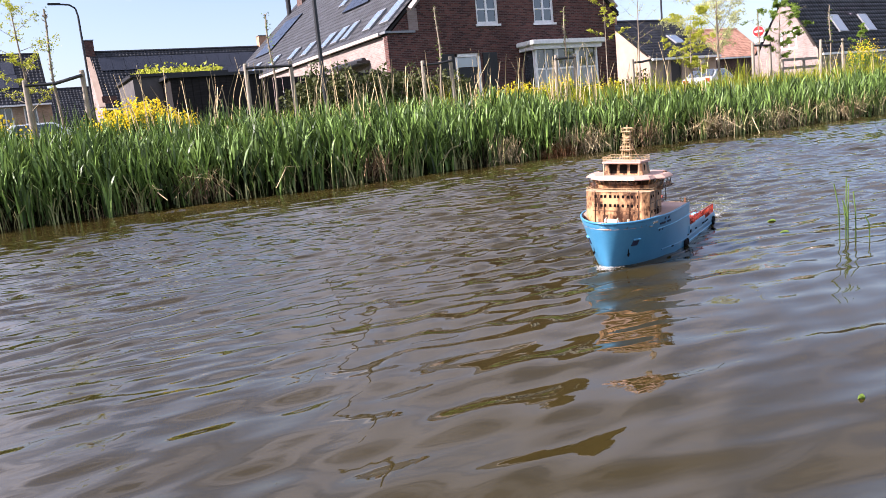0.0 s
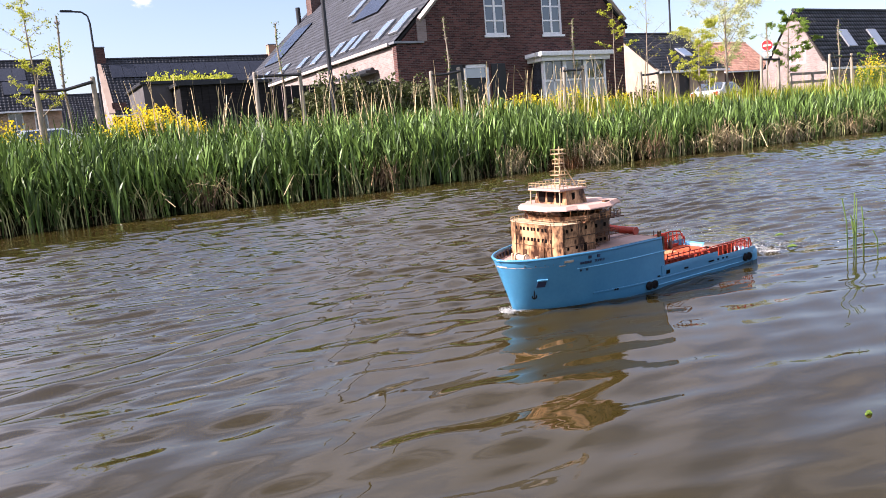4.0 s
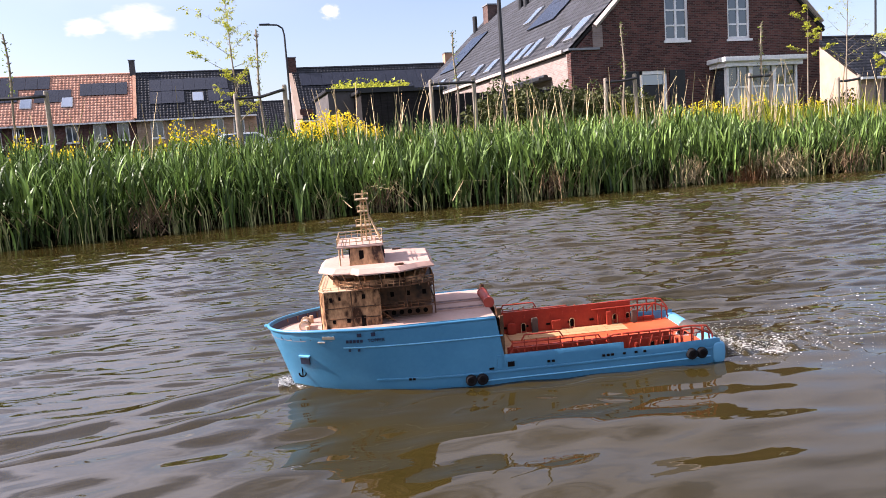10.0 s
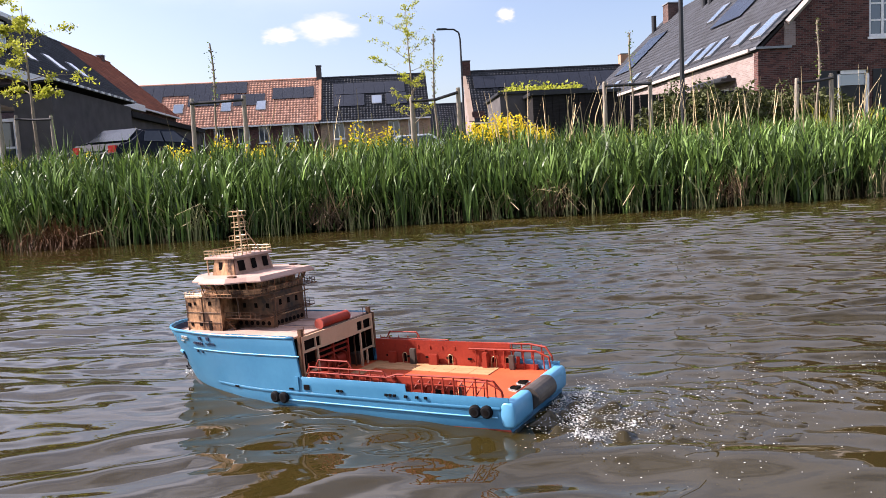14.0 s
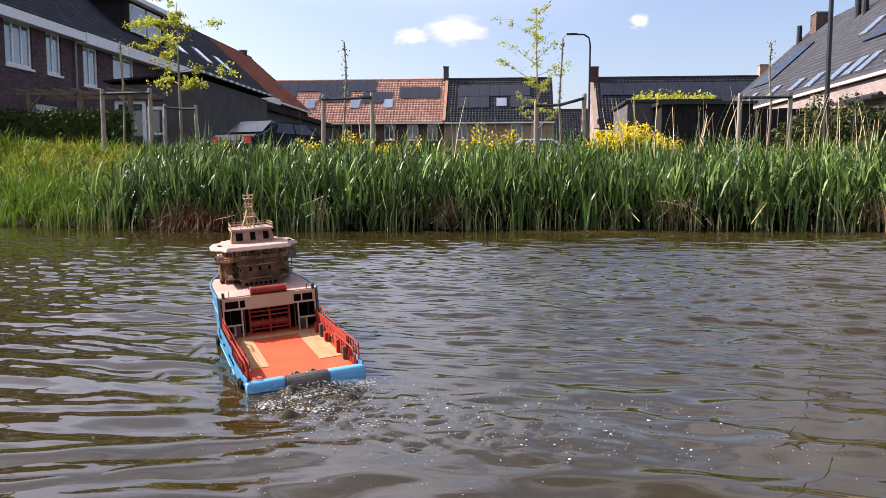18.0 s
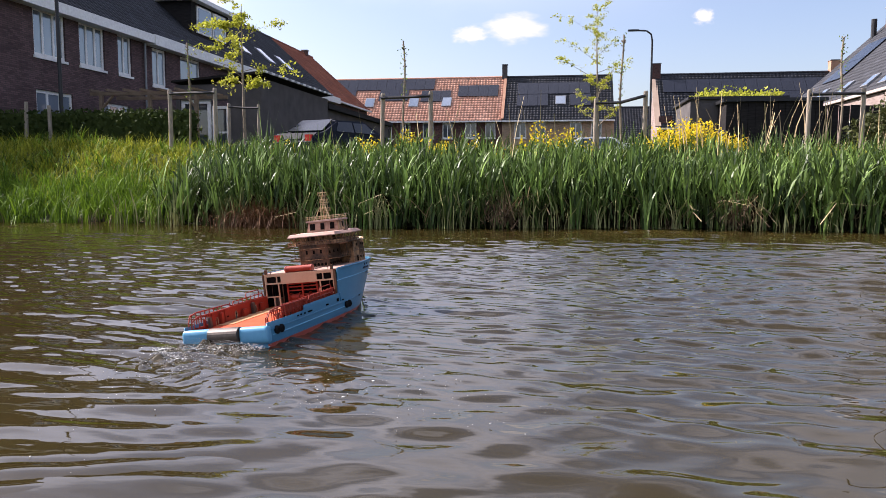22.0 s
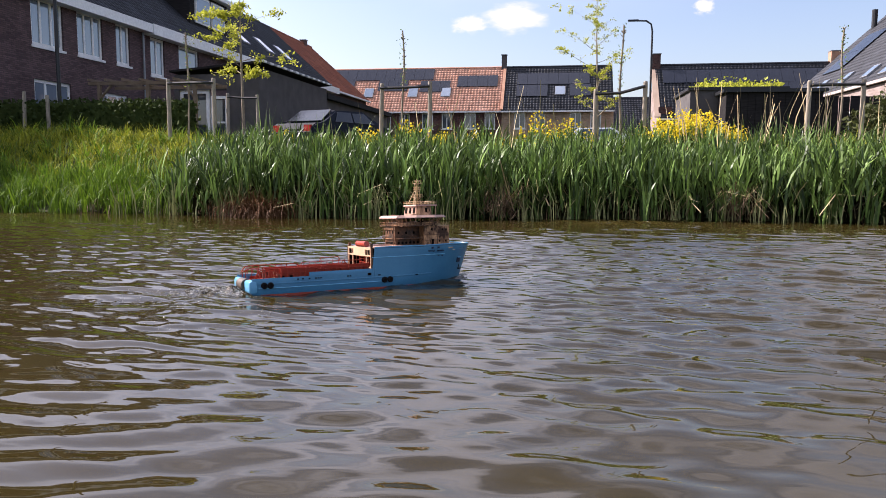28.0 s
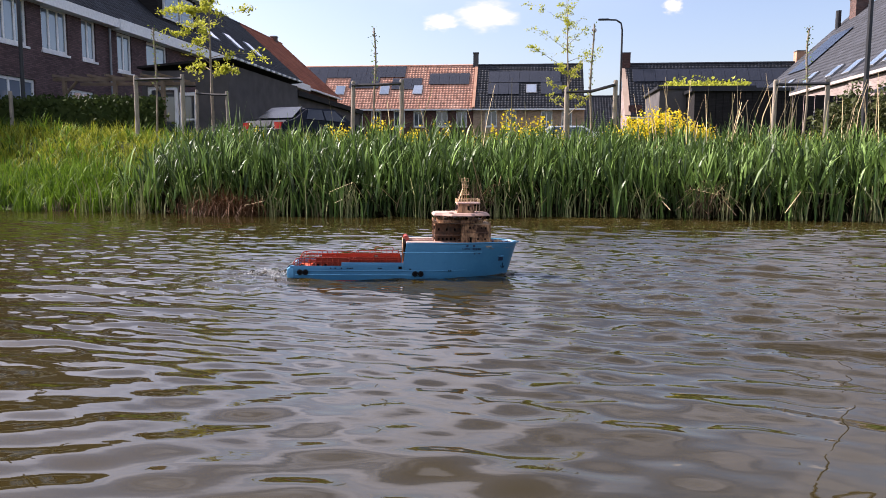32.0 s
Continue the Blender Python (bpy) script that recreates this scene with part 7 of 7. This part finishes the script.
def street_lamp(x, y, height, reach, label, both=False):
    s = empty("street_lamp", label, "street lamp", pose(x, y, ground_height(x, y)), "street lamps")
    part("pole", rod((0, 0, 0), (0, 0, height - 0.5), 0.055, 0.045, 12), METAL_DARK, s)
    if reach:
        pts = [(0, 0, height - 0.5), (-0.05 * reach, 0, height - 0.18), (-0.25 * reach, 0, height - 0.02), (-0.6 * reach, 0, height)]
        part("arm", tube(pts, 0.04, 8), METAL_DARK, s)
        part("head", box(-reach, -0.55 * reach, -0.09, 0.09, height - 0.03, height + 0.05, 0.02), METAL_DARK, s)
    else:
        part("upper_pole", rod((0, 0, height - 0.5), (0, 0, height), 0.045, 0.042, 10), METAL_DARK, s)
    return s


def car(x, y, heading, paint, label, glass):
    c = empty("parked_car", label, "car", pose(x, y, ground_height(x, y), 0, 0, heading), "parked cars")
    side = [(-2.1, 0.35), (-2.15, 0.75), (-2.0, 0.98), (-1.5, 1.02), (-0.9, 1.42), (0.6, 1.46), (1.35, 1.02), (2.0, 0.90), (2.15, 0.65), (2.1, 0.35)]
    bm = bmesh.new()
    a = [bm.verts.new((p, -0.85 + (0.14 if q > 1.1 else 0), q)) for p, q in side]
    b = [bm.verts.new((p, 0.85 - (0.14 if q > 1.1 else 0), q)) for p, q in side]
    bm.faces.new(a)
    bm.faces.new(b[::-1])
    n = len(side)
    for i in range(n):
        j = (i + 1) % n
        bm.faces.new((a[i], b[i], b[j], a[j]))
    bmesh.ops.bevel(bm, geom=list(bm.edges), offset=0.05, segments=2, affect="EDGES")
    part("body", bm, paint, c)
    for sy in (-1, 1):
        for x0, x1 in ((-0.82, -0.15), (-0.08, 0.55)):
            w = bmesh.new()
            v = [w.verts.new((x0 - 0.25 if x0 < -0.5 else x0, sy * 0.852, 1.06)), w.verts.new((x1 + (0.45 if x1 > 0.3 else 0), sy * 0.852, 1.06)), w.verts.new((x1, sy * 0.735, 1.39)), w.verts.new((x0, sy * 0.735, 1.37))]
            w.faces.new(v)
            r = bmesh.ops.extrude_face_region(w, geom=list(w.faces))
            bmesh.ops.translate(w, verts=[q for q in r["geom"] if isinstance(q, bmesh.types.BMVert)], vec=(0, sy * 0.012, 0))
            part("side_window", w, glass, c)
    w = bmesh.new()
    v = [w.verts.new(p) for p in ((-1.53, -0.7, 1.05), (-1.53, 0.7, 1.05), (-0.95, 0.62, 1.42), (-0.95, -0.62, 1.42))]
    w.faces.new(v)
    r = bmesh.ops.extrude_face_region(w, geom=list(w.faces))
    bmesh.ops.translate(w, verts=[q for q in r["geom"] if isinstance(q, bmesh.types.BMVert)], vec=(-0.03, 0, 0.03))
    part("rear_window", w, glass, c)
    for px in (-1.3, 1.3):
        for sy in (-1, 1):
            t = part("wheel", rod((px, sy * 0.70, 0.32), (px, sy * 0.87, 0.32), 0.32, None, 20), RUBBER, c)
            part("rim", rod((px, sy * 0.865, 0.32), (px, sy * 0.88, 0.32), 0.20, None, 14), ZINC, t)
    for sy in (-1, 1):
        part("tail_light", box(-2.13, -2.03, sy * 0.62 - 0.13, sy * 0.62 + 0.13, 0.72, 0.92), plain("tail_red", (0.4, 0.02, 0.02), 0.3), c)


def build_street():
    street_lamp(7.05, 17.5, 7.0, 0, "tall black street lamp pole on the bank")
    street_lamp(4.08, 38, 6.65, 1.15, "black street lamp with a short curved arm")
    street_lamp(-13.5, 18.9, 6.5, 0, "tall dark street lamp pole by the hedge")
    street_lamp(30.5, 28.8, 7.5, 0, "tall dark street lamp pole by the road")
    car(-7.45, 24.4, 68, surface("car_blue_grey", (0.010, 0.013, 0.022), (0.014, 0.018, 0.030), 3, 0.7, 0.0, spec=0.12), "dark blue parked car behind the bank", CAR_GLASS)
    car(1.45, 35.6, 10, plain("car_white", (0.75, 0.76, 0.76), 0.3), "white parked car behind the bank", PANE)
    car(36.5, 31, 20, plain("car_silver", (0.45, 0.46, 0.47), 0.3, 0.3), "silver parked car by the road", PANE)


build_reeds()
build_grass()
build_flowers()
build_stakes()
build_trees()
build_far_row()
build_left_row()
build_brick_house()
build_sheds()
build_right_side()
build_street()


# ---- near plants, floating bits ----
def build_near_plants():
    n = 9
    x = 3.62 + rng.normal(0, 0.10, n)
    y = 2.22 + rng.normal(0, 0.06, n)
    for i in range(n):
        bm = bmesh.new()
        h = (0.30, 0.24, 0.26, 0.2, 0.16, 0.3, 0.12, 0.2, 0.1)[i]
        tube([(0, 0, -0.15), (0.01 * (i % 3 - 1), 0, h * 0.6), (0.03 * (i % 3 - 1), 0.01, h)], 0.0028, 6, bm)
        tagged(part("reed_shoot", bm, REED, at=pose(x[i], y[i], 0)), "green reed shoot standing in the shallow water", "reed", "near reed shoots")
    for x, y, r, m in ((1.70, 1.03, 0.007, HERB), (3.6, 2.6, 0.02, HERB), (3.9, 2.9, 0.02, HERB)):
        bm = bmesh.new()
        c = [bm.verts.new((r * 1.6 * math.cos(a), r * math.sin(a), 0.004 * math.sin(2 * a))) for a in [2 * math.pi * i / 14 for i in range(14)]]
        bm.faces.new(c)
        q = bmesh.ops.extrude_face_region(bm, geom=list(bm.faces))
        bmesh.ops.translate(bm, verts=[v for v in q["geom"] if isinstance(v, bmesh.types.BMVert)], vec=(0, 0, 0.003))
        tagged(part("floating_leaf", bm, m, at=pose(x, y, 0.006)), "small leaf floating on the canal", "leaf", "floating leaves")


# ---- clouds far off ----
def cloud_material():
    m = bpy.data.materials.new("cloud_white")
    m.use_nodes = True
    n, l = m.node_tree.nodes, m.node_tree.links
    n.clear()
    out, em, tr, mix = n.new("ShaderNodeOutputMaterial"), n.new("ShaderNodeEmission"), n.new("ShaderNodeBsdfTransparent"), n.new("ShaderNodeMixShader")
    em.inputs["Color"].default_value = (1.0, 0.985, 0.97, 1)
    em.inputs["Strength"].default_value = 0.46
    tc, no, gr = n.new("ShaderNodeTexCoord"), n.new("ShaderNodeTexNoise"), n.new("ShaderNodeTexGradient")
    gr.gradient_type = "SPHERICAL"
    no.inputs["Scale"].default_value, no.inputs["Detail"].default_value = 2.6, 7
    obj = n.new("ShaderNodeObjectInfo")
    off = n.new("ShaderNodeVectorMath")
    off.operation = "ADD"
    l.new(tc.outputs["Object"], off.inputs[0])
    l.new(obj.outputs["Location"], off.inputs[1])
    l.new(off.outputs[0], no.inputs["Vector"])
    l.new(tc.outputs["Object"], gr.inputs[0])
    add, rng_ = n.new("ShaderNodeMath"), n.new("ShaderNodeMapRange")
    add.operation = "MULTIPLY_ADD"
    add.inputs[1].default_value = 0.9
    l.new(no.outputs["Fac"], add.inputs[0])
    l.new(gr.outputs["Fac"], add.inputs[2])
    rng_.interpolation_type = "SMOOTHSTEP"
    rng_.inputs["From Min"].default_value, rng_.inputs["From Max"].default_value = 0.72, 1.28
    l.new(add.outputs[0], rng_.inputs["Value"])
    l.new(rng_.outputs[0], mix.inputs[0])
    l.new(tr.outputs[0], mix.inputs[1])
    l.new(em.outputs[0], mix.inputs[2])
    l.new(mix.outputs[0], out.inputs["Surface"])
    return m


def build_clouds():
    cm = cloud_material()
    D = 1600.0
    for azimuth, elevation, w, h in ((3.6, 10.7, 120, 46), (7.0, 10.3, 60, 30), (-9.6, 11.05, 34, 26), (-21.0, 12.9, 90, 30), (10.5, 13.6, 150, 26), (28.0, 12.5, 220, 50)):
        a, e = radians(azimuth), radians(elevation)
        c = Vector((-math.sin(a) * D, math.cos(a) * D, EYE[2] + D * math.tan(e)))
        bm = bmesh.new()
        v = [bm.verts.new(p) for p in ((-1, 0, -1), (1, 0, -1), (1, 0, 1), (-1, 0, 1))]
        bm.faces.new(v)
        ob = part("cloud", bm, cm, at=pose(c.x, c.y, c.z, 0, 0, azimuth) @ Matrix.Diagonal((w, 1, h, 1)))
        ob.visible_shadow = False
        tagged(ob, "soft white fair-weather cloud", "cloud", "clouds", "structure")


# ---- waves and foam that the ship makes ----
def crest(length, height, width, seed):
    """A long low ridge of water, tapering at both ends and sunk at its edges."""
    g = np.random.default_rng(seed)
    n, m = 130, 19
    s = np.linspace(-1, 1, n)
    q = np.linspace(-1, 1, m)
    S, Q = np.meshgrid(s, q, indexing="ij")
    bend = 0.10 * S ** 2 + 0.012 * np.sin(S * 9 + g.uniform(0, 6))
    Zh = height * np.exp(-(Q * 2.2) ** 2) * (1 - S ** 2) ** 0.7 * (1 + 0.22 * np.sin(S * 17 + seed) + 0.15 * np.sin(S * 41)) - 0.0045 - 0.006 * np.abs(Q) ** 3
    V = np.stack([S * length / 2, Q * width / 2 + bend, Zh], -1).reshape(-1, 3)
    i = np.arange(m - 1)[None] + np.arange(n - 1)[:, None] * m
    F = np.stack([i, i + m, i + m + 1, i + 1], -1).reshape(-1, 4)
    return raw_mesh("wave_crest", V, F)


def churn():
    """The ship's own waves: bow ridges, side wash and the churned stern water, in the ship's space."""
    xs, ys = np.linspace(-1.75, 0.80, 300), np.linspace(-0.62, 0.62, 150)
    X, Y = np.meshgrid(xs, ys, indexing="ij")
    A = np.abs(Y)
    Z = np.full_like(X, -0.012)
    for off, k, hgt, w in ((0.74, 0.42, 0.026, 0.030), (0.56, 0.36, 0.016, 0.030), (0.30, 0.34, 0.012, 0.030)):
        d = off - X
        line = 0.02 + k * d
        Z += np.where(d > 0, hgt * np.exp(-((A - line) / (w + 0.02 * d)) ** 2) * np.exp(-d / 0.8), 0)
    g = np.random.default_rng(5)
    aft = np.clip((-0.70 - X) / 0.08, 0, 1) * np.exp(-np.clip(-0.75 - X, 0, 9) / 0.55) * np.exp(-(A / (0.20 + 0.10 * np.clip(-0.75 - X, 0, 2))) ** 4)
    t = np.zeros_like(X)
    for k in range(40):
        wl_ = g.uniform(0.035, 0.13)
        a = g.uniform(0, 6.28)
        t += wl_ * 0.034 * np.sin(2 * math.pi / wl_ * (X * math.cos(a) + Y * math.sin(a)) + g.uniform(0, 6))
    Z += aft * (0.020 + t)
    Z -= 0.02 * np.clip((np.maximum(A - 0.50, 0)) / 0.12, 0, 1) + 0.03 * np.clip((-1.55 - X) / 0.2, 0, 1)
    n, m = X.shape
    i = np.arange(m - 1)[None] + np.arange(n - 1)[:, None] * m
    F = np.stack([i, i + m, i + m + 1, i + 1], -1).reshape(-1, 4)
    return raw_mesh("ship_wave", np.stack([X, Y, Z], -1).reshape(-1, 3), F)


def foam_bits(n, place):
    base = bmesh.new()
    bmesh.ops.create_icosphere(base, subdivisions=1, radius=1)
    bv = np.array([v.co[:] for v in base.verts])
    bf = np.array([[v.index for v in f.verts] for f in base.faces])
    base.free()
    vs, fs = [], []
    g = np.random.default_rng(23 + n)
    for k in range(n):
        c, r = place(g)
        sc = np.array([r * g.uniform(0.6, 2.4), r * g.uniform(0.6, 2.4), r * g.uniform(0.25, 0.6)])
        vs.append(bv * sc * g.uniform(0.75, 1.25, bv.shape) + c)
        fs.append(bf + len(bv) * k)
    return raw_mesh("foam", np.concatenate(vs), np.concatenate(fs))


def stern_place(g):
    # lumps of froth close to the stern, single bubbles farther off
    if g.uniform() < 0.58:
        k = int(g.integers(0, 120))
        d = 0.015 + 0.26 * ((k * 0.618) % 1) ** 1.6
        c = np.array([-0.775 - d, 0.19 * math.sin(k * 2.4), 0.008 + 0.024 * math.exp(-d * 9) * ((k * 0.37) % 1)])
        return c + g.normal(0, 1, 3) * np.array([0.016, 0.020, 0.005]), 0.0005 + g.exponential(0.0006)
    d = g.exponential(0.24)
    return np.array([-0.78 - d, g.normal(0, 0.13 + 0.08 * d), 0.006 + 0.022 * math.exp(-d * 3) * g.uniform(0, 1.2)]), g.uniform(0.0006, 0.0018)


def bow_place(g):
    d = abs(g.normal(0, 0.045)) if g.uniform() < 0.75 else g.uniform(0, 0.35)
    s = g.choice([-1, 1])
    return np.array([0.768 - d * 1.2, s * abs(0.006 + 0.46 * d + g.normal(0, 0.016)), 0.006 + g.uniform(0, 0.020) * math.exp(-d * 14)]), g.uniform(0.0006, 0.0018) * math.exp(-d * 3)


build_near_plants()
build_clouds()
def trail_place(g):
    k = int(g.integers(0, 16))
    c = np.array([-0.80 + 0.30 * math.sin(k * 1.9), 0.20 * math.sin(k * 2.7 + 1), 0.008 + 0.004 * g.uniform()])
    return c + g.normal(0, 1, 3) * np.array([0.030, 0.045, 0.0]), 0.0005 + g.exponential(0.0006)


def wake_patch(seed, strength):
    """A patch of spent wash: low chop that fades into the water round it."""
    g = np.random.default_rng(seed)
    q = np.linspace(-1, 1, 90)
    X, Y = np.meshgrid(q, q, indexing="ij")
    r = np.hypot(X, Y)
    t = np.zeros_like(X)
    for k in range(34):
        wl_ = g.uniform(0.05, 0.17)
        a = g.uniform(0, 6.28)
        t += wl_ * 0.010 * np.sin(2 * math.pi / wl_ * (X * 0.42 * math.cos(a) + Y * 0.32 * math.sin(a)) + g.uniform(0, 6))
    Z = -0.012 + 0.018 * np.clip(1 - r ** 2, 0, 1) + 0.5 * strength * t * np.clip(1 - r ** 2, 0, 1) - 0.01 * np.clip(r - 1, 0, 1)
    n = len(q)
    i = np.arange(n - 1)[None] + np.arange(n - 1)[:, None] * n
    F = np.stack([i, i + n, i + n + 1, i + 1], -1).reshape(-1, 4)
    return raw_mesh("wake_patch", np.stack([X * 0.42 - 0.95, Y * 0.32, Z], -1).reshape(-1, 3), F)


WAKE = [tagged(part("wake_water", wake_patch(40 + k, 1.0 - 0.12 * k), WATER, smooth=True), "spent wash drifting behind the ship", "wave", "wake", "stuff") for k in range(5)]
for w_ in WAKE:
    w_.data.polygons.foreach_set("use_smooth", [True] * len(w_.data.polygons))
TRAIL = [tagged(part("trail_foam", foam_bits(k, trail_place), FOAM, smooth=True), "thin drifting bubbles in the ship's wake", "foam", "wake bubbles", "stuff") for k in (120, 100, 84, 72, 64, 57, 50, 44, 38, 33)]
WASH = tagged(part("ship_wave", churn(), WATER, smooth=True), "bow waves and churned stern wash of the ship", "wave", kind="stuff")
STERN_FOAM = tagged(part("stern_foam", foam_bits(2400, stern_place), FOAM, smooth=True), "white foam flecks behind the stern", "foam", kind="stuff")
BOW_FOAM = tagged(part("bow_foam", foam_bits(1100, bow_place), FOAM, smooth=True), "white foam at the ship's bow", "foam", kind="stuff")
CREST_A = tagged(part("wave_crest", crest(3.4, 0.016, 0.34, 1), WATER, smooth=True), "long low wave crest crossing the canal", "wave", "wave crests", "stuff")
CREST_B = tagged(part("wave_crest", crest(2.6, 0.012, 0.26, 2), WATER, smooth=True), "second low wave crest crossing the canal", "wave", "wave crests", "stuff")


# ---- what moves ----
SHIP_ROWS = [  # seconds, x, y, heading, heel, trim
    (0, 3.038, 3.048, -150.5, -3.44, -0.18),
    (0.5, 2.977, 2.989, -154.1, -1.49, -0.24),
    (1, 2.918, 2.926, -157.6, -0.08, -0.47),
    (1.5, 2.853, 2.870, -161.2, 0.70, -0.86),
    (2, 2.786, 2.817, -164.6, 0.70, -1.28),
    (2.5, 2.712, 2.772, -167.7, 0.26, -1.09),
    (3, 2.633, 2.729, -170.1, -0.61, -0.65),
    (3.5, 2.546, 2.689, -171.9, -1.36, -0.43),
    (4, 2.450, 2.651, -173.4, -1.87, -0.24),
    (4.5, 2.345, 2.616, -174.7, -2.20, -0.14),
    (5, 2.233, 2.584, -176.0, -2.39, -0.18),
    (5.5, 2.113, 2.558, -177.2, -2.45, -0.34),
    (6, 1.987, 2.538, -178.6, -2.34, -0.59),
    (6.5, 1.872, 2.515, -179.8, -2.09, -0.11),
    (7, 1.739, 2.504, -181.7, -1.77, 0.08),
    (7.5, 1.618, 2.490, -183.5, -0.94, 0.21),
    (8, 1.474, 2.490, -185.7, -0.23, 0.13),
    (8.5, 1.346, 2.480, -187.5, -0.24, 0.33),
    (9, 1.197, 2.479, -189.5, -0.84, 0.47),
    (9.5, 1.062, 2.472, -190.9, -1.67, 0.54),
    (10, 0.905, 2.481, -192.1, -2.26, 0.77),
    (10.5, 0.768, 2.489, -193.3, -2.42, 0.73),
    (11, 0.608, 2.507, -195.2, -2.33, 0.83),
    (11.5, 0.476, 2.521, -197.6, -2.24, 1.00),
    (12, 0.323, 2.540, -200.7, -2.00, 1.16),
    (12.5, 0.199, 2.550, -203.5, -1.10, 1.25),
    (13, 0.052, 2.565, -206.5, -0.10, 1.42),
    (13.5, -0.060, 2.595, -209.7, -0.15, 1.50),
    (14, -0.193, 2.635, -213.1, -0.40, 1.57),
    (14.5, -0.300, 2.685, -216.0, -0.79, 1.27),
    (15, -0.413, 2.751, -219.7, -1.57, 0.69),
    (15.5, -0.528, 2.828, -223.9, -2.56, 0.03),
    (16, -0.641, 2.912, -228.2, -3.55, -0.62),
    (16.5, -0.750, 3.001, -232.2, -4.27, -1.20),
    (17, -0.850, 3.089, -235.6, -4.44, -1.50),
    (17.5, -0.944, 3.177, -239.1, -4.14, -1.60),
    (18, -1.032, 3.263, -243.2, -3.68, -1.51),
    (18.5, -1.096, 3.344, -247.2, -3.21, -1.38),
    (19, -1.156, 3.416, -251.7, -3.14, -0.96),
    (19.5, -1.200, 3.485, -255.9, -3.46, -0.70),
    (20, -1.243, 3.552, -260.2, -4.00, -0.06),
    (20.5, -1.281, 3.613, -263.8, -4.97, -0.13),
    (21, -1.313, 3.679, -268.0, -5.91, -0.19),
    (21.5, -1.342, 3.757, -272.4, -6.38, -0.11),
    (22, -1.370, 3.840, -277.4, -6.56, 0.05),
    (22.5, -1.394, 3.925, -282.5, -6.43, 0.08),
    (23, -1.408, 4.013, -287.1, -6.13, -0.15),
    (23.5, -1.419, 4.100, -290.9, -5.59, -0.40),
    (24, -1.426, 4.183, -294.9, -4.98, -0.42),
    (24.5, -1.426, 4.259, -299.3, -4.38, -0.19),
    (25, -1.420, 4.330, -303.5, -3.88, 0.16),
    (25.5, -1.406, 4.395, -307.4, -3.57, 0.44),
    (26, -1.387, 4.455, -311.1, -3.28, 0.41),
    (26.5, -1.363, 4.510, -314.6, -3.12, 0.27),
    (27, -1.335, 4.562, -318.0, -3.16, 0.13),
    (27.5, -1.304, 4.612, -321.2, -3.41, 0.09),
    (28, -1.271, 4.663, -324.4, -3.83, 0.19),
    (28.5, -1.231, 4.714, -327.8, -4.22, 0.25),
    (29, -1.189, 4.764, -331.2, -4.53, 0.19),
    (29.5, -1.146, 4.810, -334.6, -4.58, -0.02),
    (30, -1.098, 4.854, -338.0, -4.24, -0.23),
    (30.5, -1.046, 4.897, -341.2, -3.55, -0.36),
    (31, -0.990, 4.941, -344.1, -2.64, -0.34),
    (31.5, -0.933, 4.988, -346.8, -1.57, -0.02),
    (32, -0.879, 5.037, -349.4, -0.53, 0.45),
]


def motions():
    walk(CANAL, [(0, pose(0.6, 0, 0)), (32, pose(-0.9, 0, 0))])
    for thing in (SHIP, WASH, STERN_FOAM, BOW_FOAM):
        walk(thing, [(t, pose(x, y, 0, heel if thing is SHIP else 0, trim if thing is SHIP else 0, h)) for t, x, y, h, heel, trim in SHIP_ROWS])
    times = [r[0] for r in SHIP_ROWS]
    for k, thing in [*enumerate(TRAIL), *enumerate(WAKE)]:
        late = [t - 0.55 * (k + 1) for t in times]
        px, py, ph = (np.interp(late, times, [r[c] for r in SHIP_ROWS]) for c in (1, 2, 3))
        slip = [max(0.0, -t) * 0.22 for t in late]
        px = px - np.cos(np.radians(ph)) * slip
        py = py - np.sin(np.radians(ph)) * slip
        walk(thing, [(t, pose(x, y, 0, 0, 0, h)) for t, x, y, h in zip(times, px, py, ph)])
    walk(CREST_A, [(0, pose(0.1, 3.55, 0, 0, 0, 10)), (3, pose(0.0, 3.02, 0, 0, 0, 17)), (6, pose(-0.2, 2.78, 0, 0, 0, 15)), (9, pose(-0.6, 2.55, 0, 0, 0, 14)), (14, pose(-1.4, 2.1, 0, 0, 0, 14)), (20, pose(-2.2, 1.5, 0, 0, 0, 14)), (32, pose(-3.6, 0.9, 0, 0, 0, 14))])
    walk(CREST_B, [(0, pose(0.3, 3.30, 0, 0, 0, 10)), (3, pose(0.2, 2.80, 0, 0, 0, 17)), (6, pose(0.0, 2.58, 0, 0, 0, 15)), (9, pose(-0.4, 2.36, 0, 0, 0, 14)), (14, pose(-1.2, 1.9, 0, 0, 0, 14)), (20, pose(-2.0, 1.4, 0, 0, 0, 14)), (32, pose(-3.4, 0.8, 0, 0, 0, 14))])


motions()
